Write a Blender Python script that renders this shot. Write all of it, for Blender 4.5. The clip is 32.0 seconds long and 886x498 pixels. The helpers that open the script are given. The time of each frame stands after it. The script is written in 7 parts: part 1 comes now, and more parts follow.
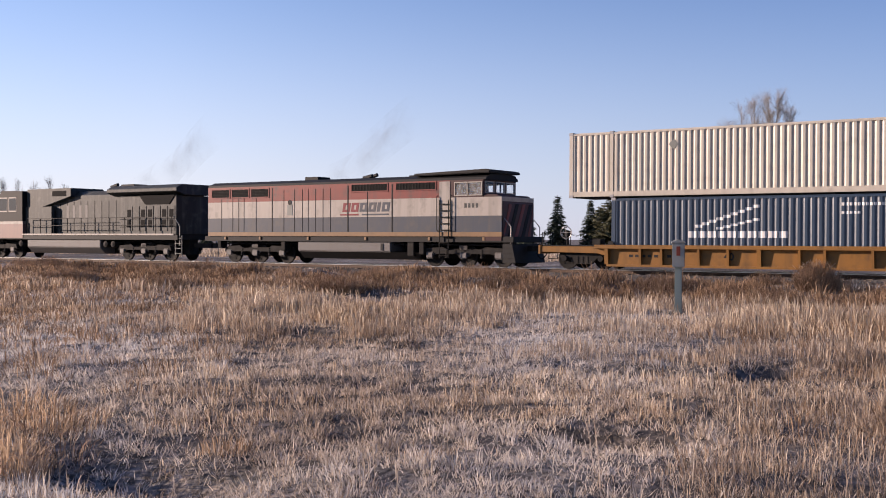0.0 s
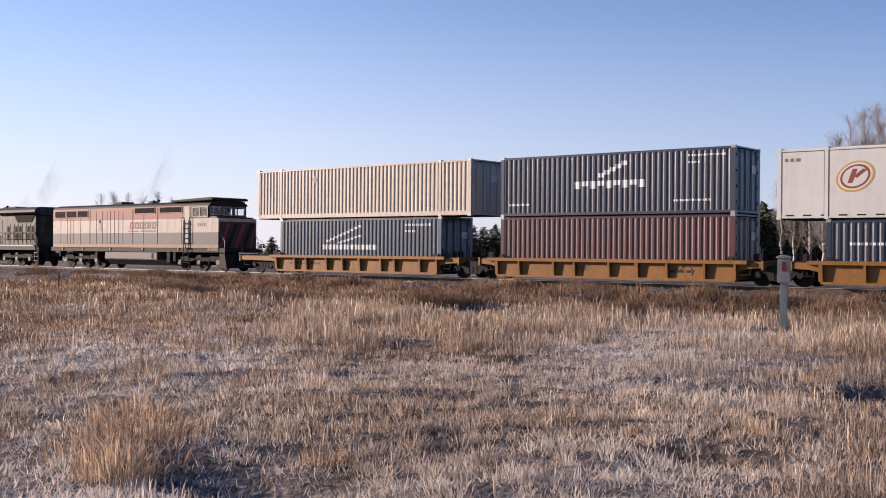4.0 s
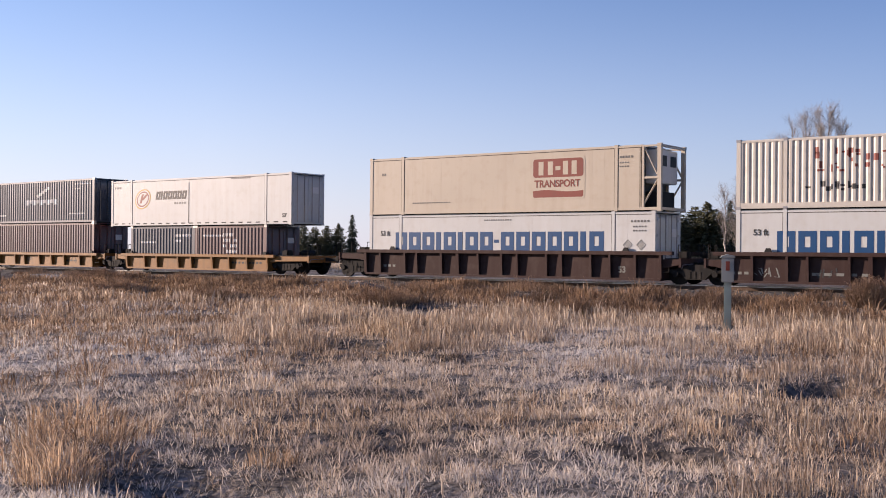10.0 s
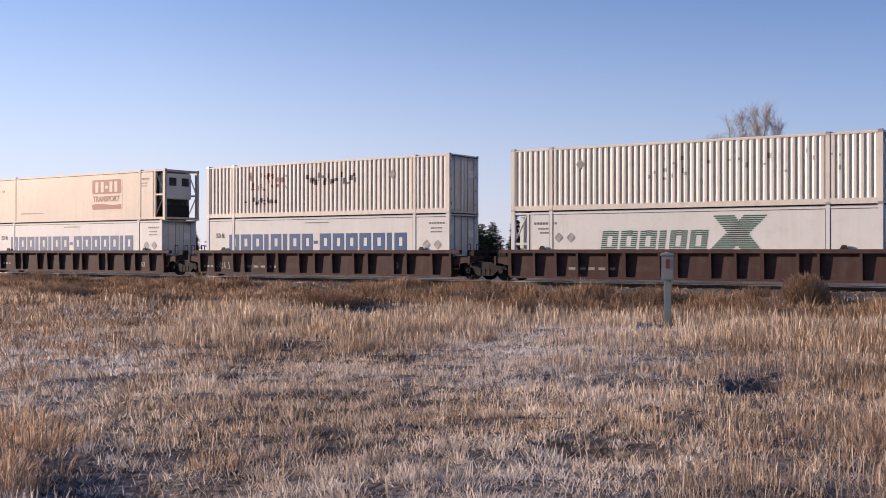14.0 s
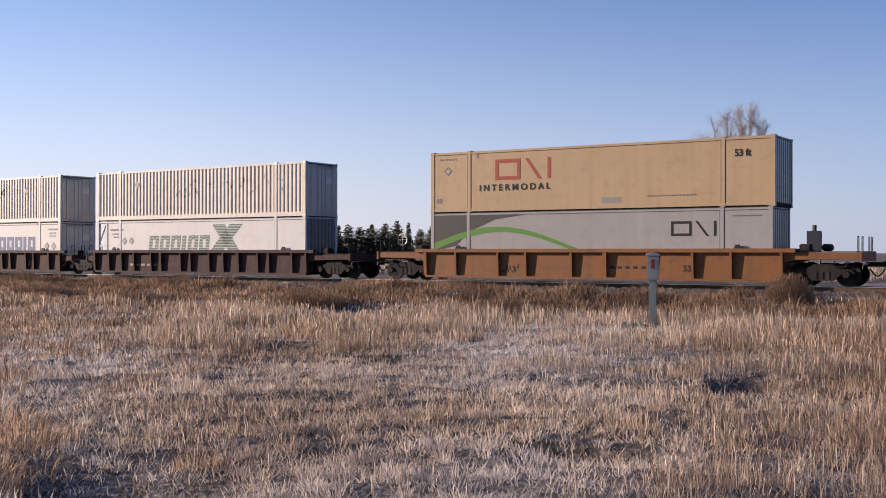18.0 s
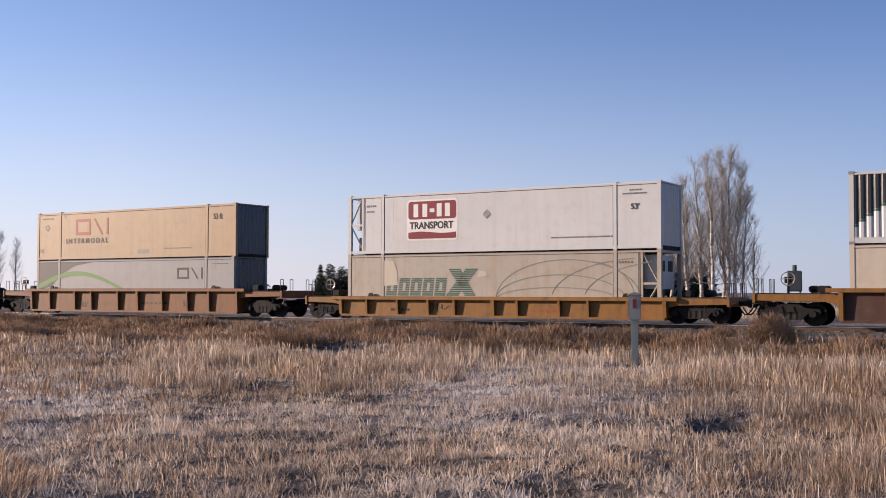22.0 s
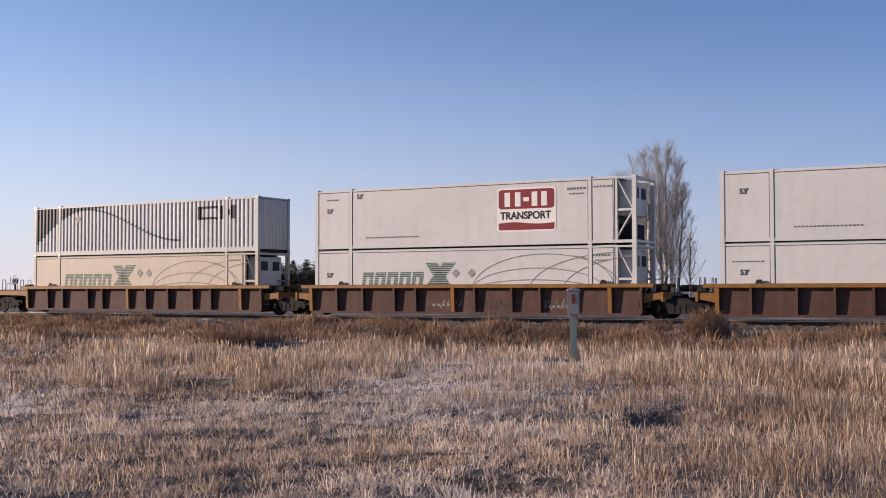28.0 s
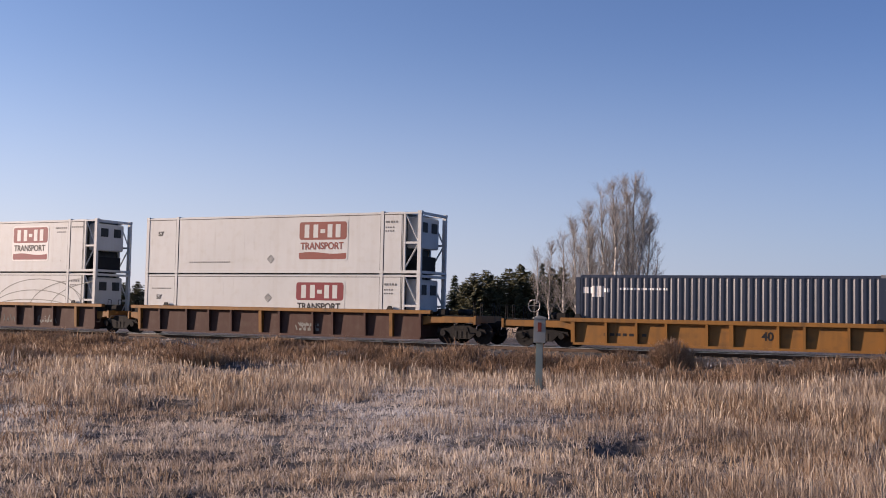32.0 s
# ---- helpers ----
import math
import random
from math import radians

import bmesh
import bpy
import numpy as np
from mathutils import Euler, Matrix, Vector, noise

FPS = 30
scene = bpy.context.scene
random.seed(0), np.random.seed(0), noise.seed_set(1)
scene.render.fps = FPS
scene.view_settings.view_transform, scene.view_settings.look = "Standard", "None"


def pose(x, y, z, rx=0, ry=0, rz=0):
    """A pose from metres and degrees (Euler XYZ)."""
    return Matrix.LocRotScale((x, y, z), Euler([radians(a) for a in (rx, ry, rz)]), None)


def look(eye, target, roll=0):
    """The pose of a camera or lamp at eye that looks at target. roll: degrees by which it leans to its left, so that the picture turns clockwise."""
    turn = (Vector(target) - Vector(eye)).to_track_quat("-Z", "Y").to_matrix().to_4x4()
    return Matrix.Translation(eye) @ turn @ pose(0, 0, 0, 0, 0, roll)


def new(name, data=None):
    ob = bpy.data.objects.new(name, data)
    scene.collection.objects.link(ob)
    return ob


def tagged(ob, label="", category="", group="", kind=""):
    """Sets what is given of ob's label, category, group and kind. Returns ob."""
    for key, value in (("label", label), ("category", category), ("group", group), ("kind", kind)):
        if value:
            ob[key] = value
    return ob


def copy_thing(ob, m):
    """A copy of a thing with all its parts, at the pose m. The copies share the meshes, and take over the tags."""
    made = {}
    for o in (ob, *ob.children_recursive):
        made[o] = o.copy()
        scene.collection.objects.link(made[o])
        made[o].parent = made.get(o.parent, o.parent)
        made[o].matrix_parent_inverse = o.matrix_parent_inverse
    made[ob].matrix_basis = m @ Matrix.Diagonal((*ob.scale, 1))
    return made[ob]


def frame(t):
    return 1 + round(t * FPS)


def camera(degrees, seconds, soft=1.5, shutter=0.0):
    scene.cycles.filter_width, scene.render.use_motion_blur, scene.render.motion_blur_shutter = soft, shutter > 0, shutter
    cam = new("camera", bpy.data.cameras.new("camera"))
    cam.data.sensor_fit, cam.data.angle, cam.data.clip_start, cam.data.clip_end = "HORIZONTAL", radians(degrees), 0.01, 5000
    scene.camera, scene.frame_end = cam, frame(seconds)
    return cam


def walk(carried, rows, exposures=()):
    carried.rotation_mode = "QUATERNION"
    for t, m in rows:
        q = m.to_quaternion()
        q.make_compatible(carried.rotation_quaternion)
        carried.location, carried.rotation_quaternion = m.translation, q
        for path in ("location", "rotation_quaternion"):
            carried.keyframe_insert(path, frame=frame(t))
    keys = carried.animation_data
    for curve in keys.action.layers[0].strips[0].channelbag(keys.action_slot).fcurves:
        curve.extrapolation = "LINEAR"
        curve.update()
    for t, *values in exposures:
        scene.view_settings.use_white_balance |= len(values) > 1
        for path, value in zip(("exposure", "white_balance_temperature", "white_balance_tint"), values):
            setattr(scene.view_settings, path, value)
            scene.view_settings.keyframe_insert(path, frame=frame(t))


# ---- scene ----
# ---- camera: a person's hand-held camera, standing on the spot in the field ----
cam = camera(43.57, 32.0, soft=1.0)
EYE = (0.0, 0.0, 1.7)
RAIL = 0.37          # height of the rail head over the field
FACE = 45.86         # distance of the track's centre line at x = 0
# seconds, heading to the left of the square view on the track, tilt up, roll
walk(cam, [(t, pose(*EYE, 90 + tilt, roll, head)) for t, head, tilt, roll in [
    (0, 32.49, -0.52, -0.20), (0.5, 34.24, -0.27, -0.02), (1, 34.16, -0.08, -0.05), (1.5, 35.39, -0.03, 0.16), (2, 36.56, -0.01, 0.11),
    (2.5, 37.15, -0.07, -0.15), (4.5, 37.61, 0.19, -0.50), (5, 37.49, 0.14, -0.35), (5.5, 36.93, 0.25, -0.79), (6, 35.68, 0.58, -1.19),
    (6.5, 34.95, 0.30, -1.00), (7, 35.67, -0.00, -0.62), (7.5, 35.10, -0.13, -0.78), (8, 36.08, -0.18, -0.58), (8.5, 35.32, 0.19, -0.02),
    (9, 36.83, 0.18, -0.18), (9.5, 33.96, 0.36, -0.91), (10, 34.91, 0.16, -0.48), (10.5, 34.47, 0.21, -0.20), (11, 34.25, 0.32, 0.32),
    (11.5, 32.73, 0.65, -0.89), (12, 32.29, 0.50, -0.90), (12.5, 31.76, 0.49, -0.50), (13, 31.75, -0.59, 0.11), (13.5, 31.88, -0.25, 0.08),
    (15.5, 32.35, 0.96, -0.43), (16, 32.66, 1.03, -0.68), (16.5, 31.34, 0.71, -0.75), (17, 31.11, 0.50, -0.95), (17.5, 31.26, 0.17, -0.83),
    (18, 31.22, 0.18, -0.04), (18.5, 32.21, 0.70, 0.12), (19, 32.46, 1.37, 1.44), (19.5, 32.27, 1.76, 0.56), (20, 31.27, 1.84, 0.04),
    (20.5, 31.32, 1.97, 0.14), (21, 30.96, 1.95, 0.19), (21.5, 30.69, 2.06, 0.16), (22, 30.29, 2.22, -0.09), (22.5, 30.65, 2.50, 0.42),
    (23, 30.14, 2.59, 0.32), (23.5, 29.76, 2.63, 0.47), (24, 29.54, 2.77, 0.43), (24.5, 29.54, 2.76, 0.51), (26.5, 28.72, 2.64, -0.83),
    (27, 28.13, 2.72, -1.24), (27.5, 26.96, 3.12, -0.98), (28, 27.20, 2.02, 0.15), (28.5, 27.89, 2.24, 0.30), (29, 27.89, 2.43, 0.03),
    (29.5, 27.03, 2.78, -0.77), (30, 26.12, 3.01, -1.34), (30.5, 24.78, 3.22, -1.56), (31, 25.94, 3.23, -0.87), (31.5, 26.07, 3.28, 0.54),
    (32, 25.48, 3.35, -1.16),
]], exposures=[(0.0, 0.51, 6800, 31), (13.0, 0.47, 6800, 31), (24.0, 0.37, 6800, 31), (32.0, 0.29, 6800, 31)])

# ---- light ----
SUN_SIDE, SUN_HIGH = radians(67), radians(14.5)     # to the left of straight behind, and height
sun_to = Vector((-math.sin(SUN_SIDE) * math.cos(SUN_HIGH), -math.cos(SUN_SIDE) * math.cos(SUN_HIGH), math.sin(SUN_HIGH)))
world = bpy.data.worlds.new("sky")
scene.world = world
world.use_nodes = True
wn, wl = world.node_tree.nodes, world.node_tree.links
sky = wn.new("ShaderNodeTexSky")
sky.sky_type, sky.sun_disc = "NISHITA", False
sky.sun_elevation, sky.sun_rotation = SUN_HIGH, math.atan2(sun_to.x, sun_to.y)
sky.altitude, sky.air_density, sky.dust_density, sky.ozone_density = 700, 1.0, 0.3, 4.0
# winter haze: a pale lavender veil that thickens towards the horizon all round
way, split = wn.new("ShaderNodeTexCoord"), wn.new("ShaderNodeSeparateXYZ")
veil, hazy = wn.new("ShaderNodeMapRange"), wn.new("ShaderNodeMix")
veil.interpolation_type = "SMOOTHERSTEP"
veil.inputs["From Min"].default_value, veil.inputs["From Max"].default_value = -0.10, 0.30
veil.inputs["To Min"].default_value, veil.inputs["To Max"].default_value = 0.80, 0.0
hazy.data_type = "RGBA"
hazy.inputs[7].default_value = (3.62, 4.33, 5.05, 1)
wl.new(way.outputs["Generated"], split.inputs[0])
wl.new(split.outputs["Z"], veil.inputs["Value"])
wl.new(veil.outputs[0], hazy.inputs[0])
wl.new(sky.outputs[0], hazy.inputs[6])
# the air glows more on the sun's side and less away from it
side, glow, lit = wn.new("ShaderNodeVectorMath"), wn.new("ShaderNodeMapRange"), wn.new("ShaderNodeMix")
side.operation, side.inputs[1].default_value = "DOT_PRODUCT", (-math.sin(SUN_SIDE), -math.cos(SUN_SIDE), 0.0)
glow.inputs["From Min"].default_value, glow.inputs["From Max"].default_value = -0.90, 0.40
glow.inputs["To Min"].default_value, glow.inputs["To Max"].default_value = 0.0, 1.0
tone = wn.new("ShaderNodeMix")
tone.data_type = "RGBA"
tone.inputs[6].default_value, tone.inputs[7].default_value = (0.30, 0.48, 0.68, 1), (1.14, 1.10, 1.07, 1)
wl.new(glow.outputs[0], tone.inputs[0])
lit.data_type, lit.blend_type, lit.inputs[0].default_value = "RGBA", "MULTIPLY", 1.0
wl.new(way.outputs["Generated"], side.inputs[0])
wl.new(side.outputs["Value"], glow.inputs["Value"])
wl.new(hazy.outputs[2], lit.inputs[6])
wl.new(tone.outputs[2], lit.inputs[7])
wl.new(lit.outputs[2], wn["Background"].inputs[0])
wn["Background"].inputs[1].default_value = 0.1255
sun = new("sun", bpy.data.lights.new("sun", "SUN"))
sun.data.energy, sun.data.angle, sun.data.color = 6.0, radians(0.5), (1.0, 0.885, 0.685)
sun.matrix_world = look(sun_to * 100, (0, 0, 0))


# ---- materials ----
def nodes_of(name):
    m = bpy.data.materials.new(name)
    m.use_nodes = True
    n, l = m.node_tree.nodes, m.node_tree.links
    return m, n, l, n["Principled BSDF"]


def noise_at(n, l, scale, detail=4.0, stretch=(1, 1, 1), where="Object"):
    co, mp, tx = n.new("ShaderNodeTexCoord"), n.new("ShaderNodeMapping"), n.new("ShaderNodeTexNoise")
    mp.inputs["Scale"].default_value = stretch
    tx.inputs["Scale"].default_value, tx.inputs["Detail"].default_value = scale, detail
    l.new(co.outputs[where], mp.inputs[0])
    l.new(mp.outputs[0], tx.inputs["Vector"])
    return tx.outputs["Fac"]


def ramp(n, l, fac, stops):
    r = n.new("ShaderNodeValToRGB")
    els = r.color_ramp.elements
    while len(els) < len(stops):
        els.new(0.5)
    for e, (p, c) in zip(els, stops):
        e.position, e.color = p, (*c, 1)
    l.new(fac, r.inputs[0])
    return r.outputs[0]


def blend(n, l, fac, a, b, how="MIX"):
    x = n.new("ShaderNodeMix")
    x.data_type, x.blend_type = "RGBA", how
    for value, socket in ((fac, x.inputs[0]), (a, x.inputs[6]), (b, x.inputs[7])):
        if isinstance(value, bpy.types.NodeSocket):
            l.new(value, socket)
        else:
            socket.default_value = value if isinstance(value, float) else (*value, 1)
    return x.outputs[2]


def bump(n, l, b, fac, strength=0.3, dist=0.02):
    k = n.new("ShaderNodeBump")
    k.inputs["Strength"].default_value, k.inputs["Distance"].default_value = strength, dist
    l.new(fac, k.inputs["Height"])
    l.new(k.outputs[0], b.inputs["Normal"])


def paint(name, color, dirt=(0.09, 0.07, 0.055), amount=0.35, rough=0.5, metal=0.0, streak=0.5, gloss=0.0):
    """Weathered paint: broad fading, downward streaks of grime and fine specks."""
    m, n, l, b = nodes_of(name)
    fade = blend(n, l, noise_at(n, l, 0.35, 3.0), tuple(c * 0.86 for c in color), tuple(min(1, c * 1.10) for c in color))
    runs = ramp(n, l, noise_at(n, l, 1.0, 5.0, (3.0, 3.0, 0.22)), [(0.47, (0, 0, 0)), (0.75, (1, 1, 1))])
    spots = ramp(n, l, noise_at(n, l, 2.3, 8.0), [(0.52, (0, 0, 0)), (0.72, (1, 1, 1))])
    both = blend(n, l, streak, spots, runs)
    fac = n.new("ShaderNodeMath")
    fac.operation = "MULTIPLY"
    fac.inputs[1].default_value = amount
    l.new(both, fac.inputs[0])
    l.new(blend(n, l, fac.outputs[0], fade, dirt), b.inputs["Base Color"])
    b.inputs["Roughness"].default_value, b.inputs["Metallic"].default_value = rough, metal
    if gloss:
        b.inputs["Specular IOR Level"].default_value = 0.2
        b.inputs["Coat Weight"].default_value, b.inputs["Coat Roughness"].default_value, b.inputs["Coat IOR"].default_value = gloss, 0.31, 1.58
    else:
        b.inputs["Specular IOR Level"].default_value = 0.5 if metal else 0.28
        bump(n, l, b, noise_at(n, l, 9.0, 4.0), 0.12, 0.01)
    return m


BEIGE = paint("beige_steel_paint", (0.45, 0.405, 0.335), amount=0.4, rough=0.42, gloss=0.5)
CREAM = paint("cream_steel_paint", (0.49, 0.46, 0.40), amount=0.35, rough=0.42, gloss=0.6)
NAVY = paint("navy_steel_paint", (0.010, 0.0155, 0.034), (0.035, 0.03, 0.03), 0.12, 0.32, gloss=1.0)
BLUE = paint("grey_blue_steel_paint", (0.016, 0.034, 0.062), (0.035, 0.035, 0.035), 0.12, 0.34, gloss=1.0)
MAROON = paint("maroon_steel_paint", (0.062, 0.0095, 0.0095), (0.05, 0.025, 0.022), 0.15, 0.34, gloss=1.0)
WHITE = paint("white_panel_paint", (0.468, 0.486, 0.474), (0.31, 0.25, 0.185), 0.32, 0.4)
IVORY = paint("ivory_panel_paint", (0.43, 0.385, 0.31), (0.29, 0.215, 0.14), 0.36, 0.45)
TAN = paint("tan_panel_paint", (0.325, 0.240, 0.142), (0.17, 0.12, 0.07), 0.45, 0.5)
STALE = paint("stained_grey_panel_paint", (0.33, 0.3036, 0.2508), (0.2772, 0.1848, 0.099), 0.75, 0.5)
SILVER = paint("light_grey_panel_paint", (0.243, 0.248, 0.243), (0.117, 0.0983, 0.0796), 0.30, 0.4)
PEARL = paint("pale_grey_steel_paint", (0.43, 0.44, 0.425), (0.17, 0.1428, 0.1156), 0.30, 0.4, gloss=0.5)
YELLOW = paint("ochre_yellow_car_paint", (0.205, 0.094, 0.020), (0.034, 0.030, 0.020), 0.75, 0.55)
ORANGE = paint("rusty_orange_car_paint", (0.160, 0.066, 0.020), (0.040, 0.030, 0.022), 0.75, 0.6)
BROWN = paint("brown_car_paint", (0.036, 0.0175, 0.0150), (0.085, 0.062, 0.052), 0.6, 0.8)
RUSTBROWN = paint("rusty_brown_car_paint", (0.062, 0.030, 0.022), (0.11, 0.080, 0.062), 0.6, 0.75)
BLACK = paint("sooty_black_paint", (0.006, 0.006, 0.0066), (0.026, 0.023, 0.021), 0.25, 0.7)
EDGE_DARK = paint("dark_edge_line", (0.07, 0.062, 0.055), (0.03, 0.026, 0.022), 0.5, 0.8)
VOID = paint("unlit_opening_black", (0.00312, 0.00312, 0.00312), (0.0078, 0.00702, 0.00624), 0.3, 0.95)
RUST = paint("rusty_rail_steel", (0.078, 0.04836, 0.03276), (0.156, 0.117, 0.0936), 0.4, 0.7)
UNDER = paint("dusty_cast_steel", (0.0085, 0.008, 0.0078), (0.062, 0.052, 0.042), 0.45, 0.85)
STEEL = paint("worn_bright_steel", (0.3276, 0.312, 0.2964), (0.0936, 0.0702, 0.0546), 0.4, 0.4, 0.8)
POLISH = paint("polished_rail_steel", (0.62, 0.60, 0.57), (0.20, 0.16, 0.13), 0.35, 0.30, 0.9)
GREYTANK = paint("dusty_grey_tank_paint", (0.12, 0.113, 0.108), (0.0975, 0.078, 0.065), 0.6, 0.6)
L_RED = paint("faded_red_loco_paint", (0.185, 0.036, 0.028), (0.05, 0.038, 0.036), 0.9, 0.5)
L_WHITE = paint("faded_white_loco_paint", (0.33, 0.295, 0.26), (0.12, 0.112, 0.10), 0.85, 0.5)
L_BLUE = paint("faded_blue_grey_loco_paint", (0.040, 0.049, 0.066), (0.075, 0.068, 0.060), 0.85, 0.5)
L_GOLD = paint("dull_gold_stripe_paint", (0.20, 0.118, 0.058), (0.06, 0.05, 0.04), 0.6, 0.5)
L_GREY = paint("dusty_grey_black_loco_paint", (0.020, 0.0235, 0.0225), (0.10, 0.097, 0.088), 0.8, 0.6)
L_NOSE = paint("sooty_dark_red_nose_paint", (0.0429, 0.01404, 0.01326), (0.0234, 0.0156, 0.0156), 0.5, 0.5)
L_ORANGE = paint("faded_pinkish_loco_paint", (0.20, 0.115, 0.098), (0.11, 0.09, 0.08), 0.6, 0.5)
M_RED = paint("crimson_marking", (0.169, 0.0169, 0.0242), amount=0.15)
M_FADED = paint("faded_crimson_marking", (0.197, 0.0546, 0.041), amount=0.25)
M_CNRED = paint("faded_red_marking", (0.251, 0.0484, 0.0266), amount=0.2)
M_BLUE = paint("blue_marking", (0.006, 0.055, 0.150), amount=0.1)
M_GREEN = paint("teal_green_marking", (0.0234, 0.0858, 0.0663), amount=0.15)
M_LIME = paint("bright_green_marking", (0.0558, 0.18, 0.0257), amount=0.15)
M_DARK = paint("black_marking", (0.0105, 0.0105, 0.0112), amount=0.1)
M_SLATE = paint("dark_grey_marking", (0.036, 0.039, 0.039), amount=0.15)
M_FOLD = paint("glossy_dark_grey_marking", (0.018, 0.020, 0.020), amount=0.12, rough=0.45, gloss=0.5)
M_LINE = paint("pale_grey_marking", (0.18, 0.186, 0.169), amount=0.15)
M_PRINT = paint("faint_grey_print", (0.135, 0.138, 0.13), amount=0.15)
M_PALE = paint("light_grey_placard", (0.25, 0.255, 0.24), amount=0.15)
M_WHITE = paint("white_marking", (0.6084, 0.6006, 0.5772), amount=0.12)
M_YELLOW = paint("mustard_marking", (0.429, 0.2574, 0.0468), amount=0.12)
GALV = paint("grey_green_post_paint", (0.27, 0.3225, 0.285), (0.15, 0.1275, 0.0975), 0.4, 0.6)
SLATE = paint("blue_grey_cabinet_paint", (0.06375, 0.07875, 0.09), (0.09, 0.075, 0.06), 0.3, 0.6)
BOXP = paint("pale_grey_cabinet_paint", (0.315, 0.3225, 0.2925), (0.225, 0.165, 0.105), 0.45, 0.6)


def smoke_material():
    """Thin exhaust: see-through, uneven, thinning out to nothing at the rim of each wisp."""
    m, n, l, b = nodes_of("thin_exhaust_smoke")
    b.inputs["Base Color"].default_value = (0.10, 0.095, 0.095, 1)
    b.inputs["Roughness"].default_value, b.inputs["Specular IOR Level"].default_value = 1.0, 0.0
    co, mp, gr = n.new("ShaderNodeTexCoord"), n.new("ShaderNodeMapping"), n.new("ShaderNodeTexGradient")
    gr.gradient_type = "QUADRATIC_SPHERE"
    mp.inputs["Location"].default_value, mp.inputs["Scale"].default_value = (-1.0, 0.0, -1.0), (2.0, 0.0, 2.0)
    l.new(co.outputs["Generated"], mp.inputs[0])
    l.new(mp.outputs[0], gr.inputs[0])
    uneven = ramp(n, l, noise_at(n, l, 0.75, 4.0), [(0.34, (0.02, 0.02, 0.02)), (0.74, (0.34, 0.34, 0.34))])
    clear, mx = n.new("ShaderNodeBsdfTransparent"), n.new("ShaderNodeMixShader")
    l.new(blend(n, l, 1.0, gr.outputs["Color"], uneven, "MULTIPLY"), mx.inputs[0])
    l.new(clear.outputs[0], mx.inputs[1])
    l.new(b.outputs[0], mx.inputs[2])
    l.new(mx.outputs[0], n["Material Output"].inputs[0])
    return m


SMOKE = smoke_material()


def glass_material():
    m, n, l, b = nodes_of("dark_window_glass")
    b.inputs["Base Color"].default_value = (0.03, 0.035, 0.04, 1)
    b.inputs["Roughness"].default_value = 0.06
    b.inputs["IOR"].default_value = 1.5
    l.new(ramp(n, l, noise_at(n, l, 3.0, 3.0), [(0.3, (0.04, 0.04, 0.04)), (0.8, (0.14, 0.14, 0.14))]), b.inputs["Roughness"])
    return m


GLASS = glass_material()


def clear_material():
    m, n, l, b = nodes_of("dusty_clear_glass")
    b.inputs["Roughness"].default_value = 0.05
    b.inputs["Base Color"].default_value = (0.8, 0.82, 0.82, 1)
    clear, mx = n.new("ShaderNodeBsdfTransparent"), n.new("ShaderNodeMixShader")
    l.new(ramp(n, l, noise_at(n, l, 4.0, 3.0), [(0.3, (0.06, 0.06, 0.06)), (0.8, (0.20, 0.20, 0.20))]), mx.inputs[0])
    l.new(clear.outputs[0], mx.inputs[1])
    l.new(b.outputs[0], mx.inputs[2])
    l.new(mx.outputs[0], n["Material Output"].inputs[0])
    return m


CLEAR = clear_material()


def grass_material(name, low, mid, high, frost=0.5):
    """Dry stems: a colour for each stem, paler frosted ones in patches."""
    m, n, l, b = nodes_of(name)
    geo = n.new("ShaderNodeNewGeometry")
    straw = ramp(n, l, geo.outputs["Random Per Island"], [(0.0, low), (0.5, mid), (1.0, high)])
    patch = ramp(n, l, noise_at(n, l, 0.16, 5.0), [(0.40, (0, 0, 0)), (0.62, (1, 1, 1))])
    spots = ramp(n, l, noise_at(n, l, 1.7, 4.0), [(0.36, (0, 0, 0)), (0.64, (1, 1, 1))])
    tint = blend(n, l, spots, (0.84, 0.81, 0.79), (1.20, 1.15, 1.07))
    straw = blend(n, l, 1.0, straw, tint, "MULTIPLY")
    wide = ramp(n, l, noise_at(n, l, 0.30, 3.0), [(0.40, (0, 0, 0)), (0.60, (1, 1, 1))])
    straw = blend(n, l, 1.0, straw, blend(n, l, wide, (0.78, 0.73, 0.70), (1.20, 1.17, 1.13)), "MULTIPLY")
    k = n.new("ShaderNodeMath")
    k.operation, k.inputs[1].default_value = "MULTIPLY", frost
    l.new(patch, k.inputs[0])
    col = blend(n, l, k.outputs[0], straw, (0.62, 0.60, 0.585))
    l.new(col, b.inputs["Base Color"])
    b.inputs["Roughness"].default_value, b.inputs["Specular IOR Level"].default_value = 0.75, 0.2
    tr = n.new("ShaderNodeBsdfTranslucent")
    l.new(col, tr.inputs[0])
    mx = n.new("ShaderNodeMixShader")
    mx.inputs[0].default_value = 0.45
    l.new(b.outputs[0], mx.inputs[1])
    l.new(tr.outputs[0], mx.inputs[2])
    l.new(mx.outputs[0], n["Material Output"].inputs[0])
    return m


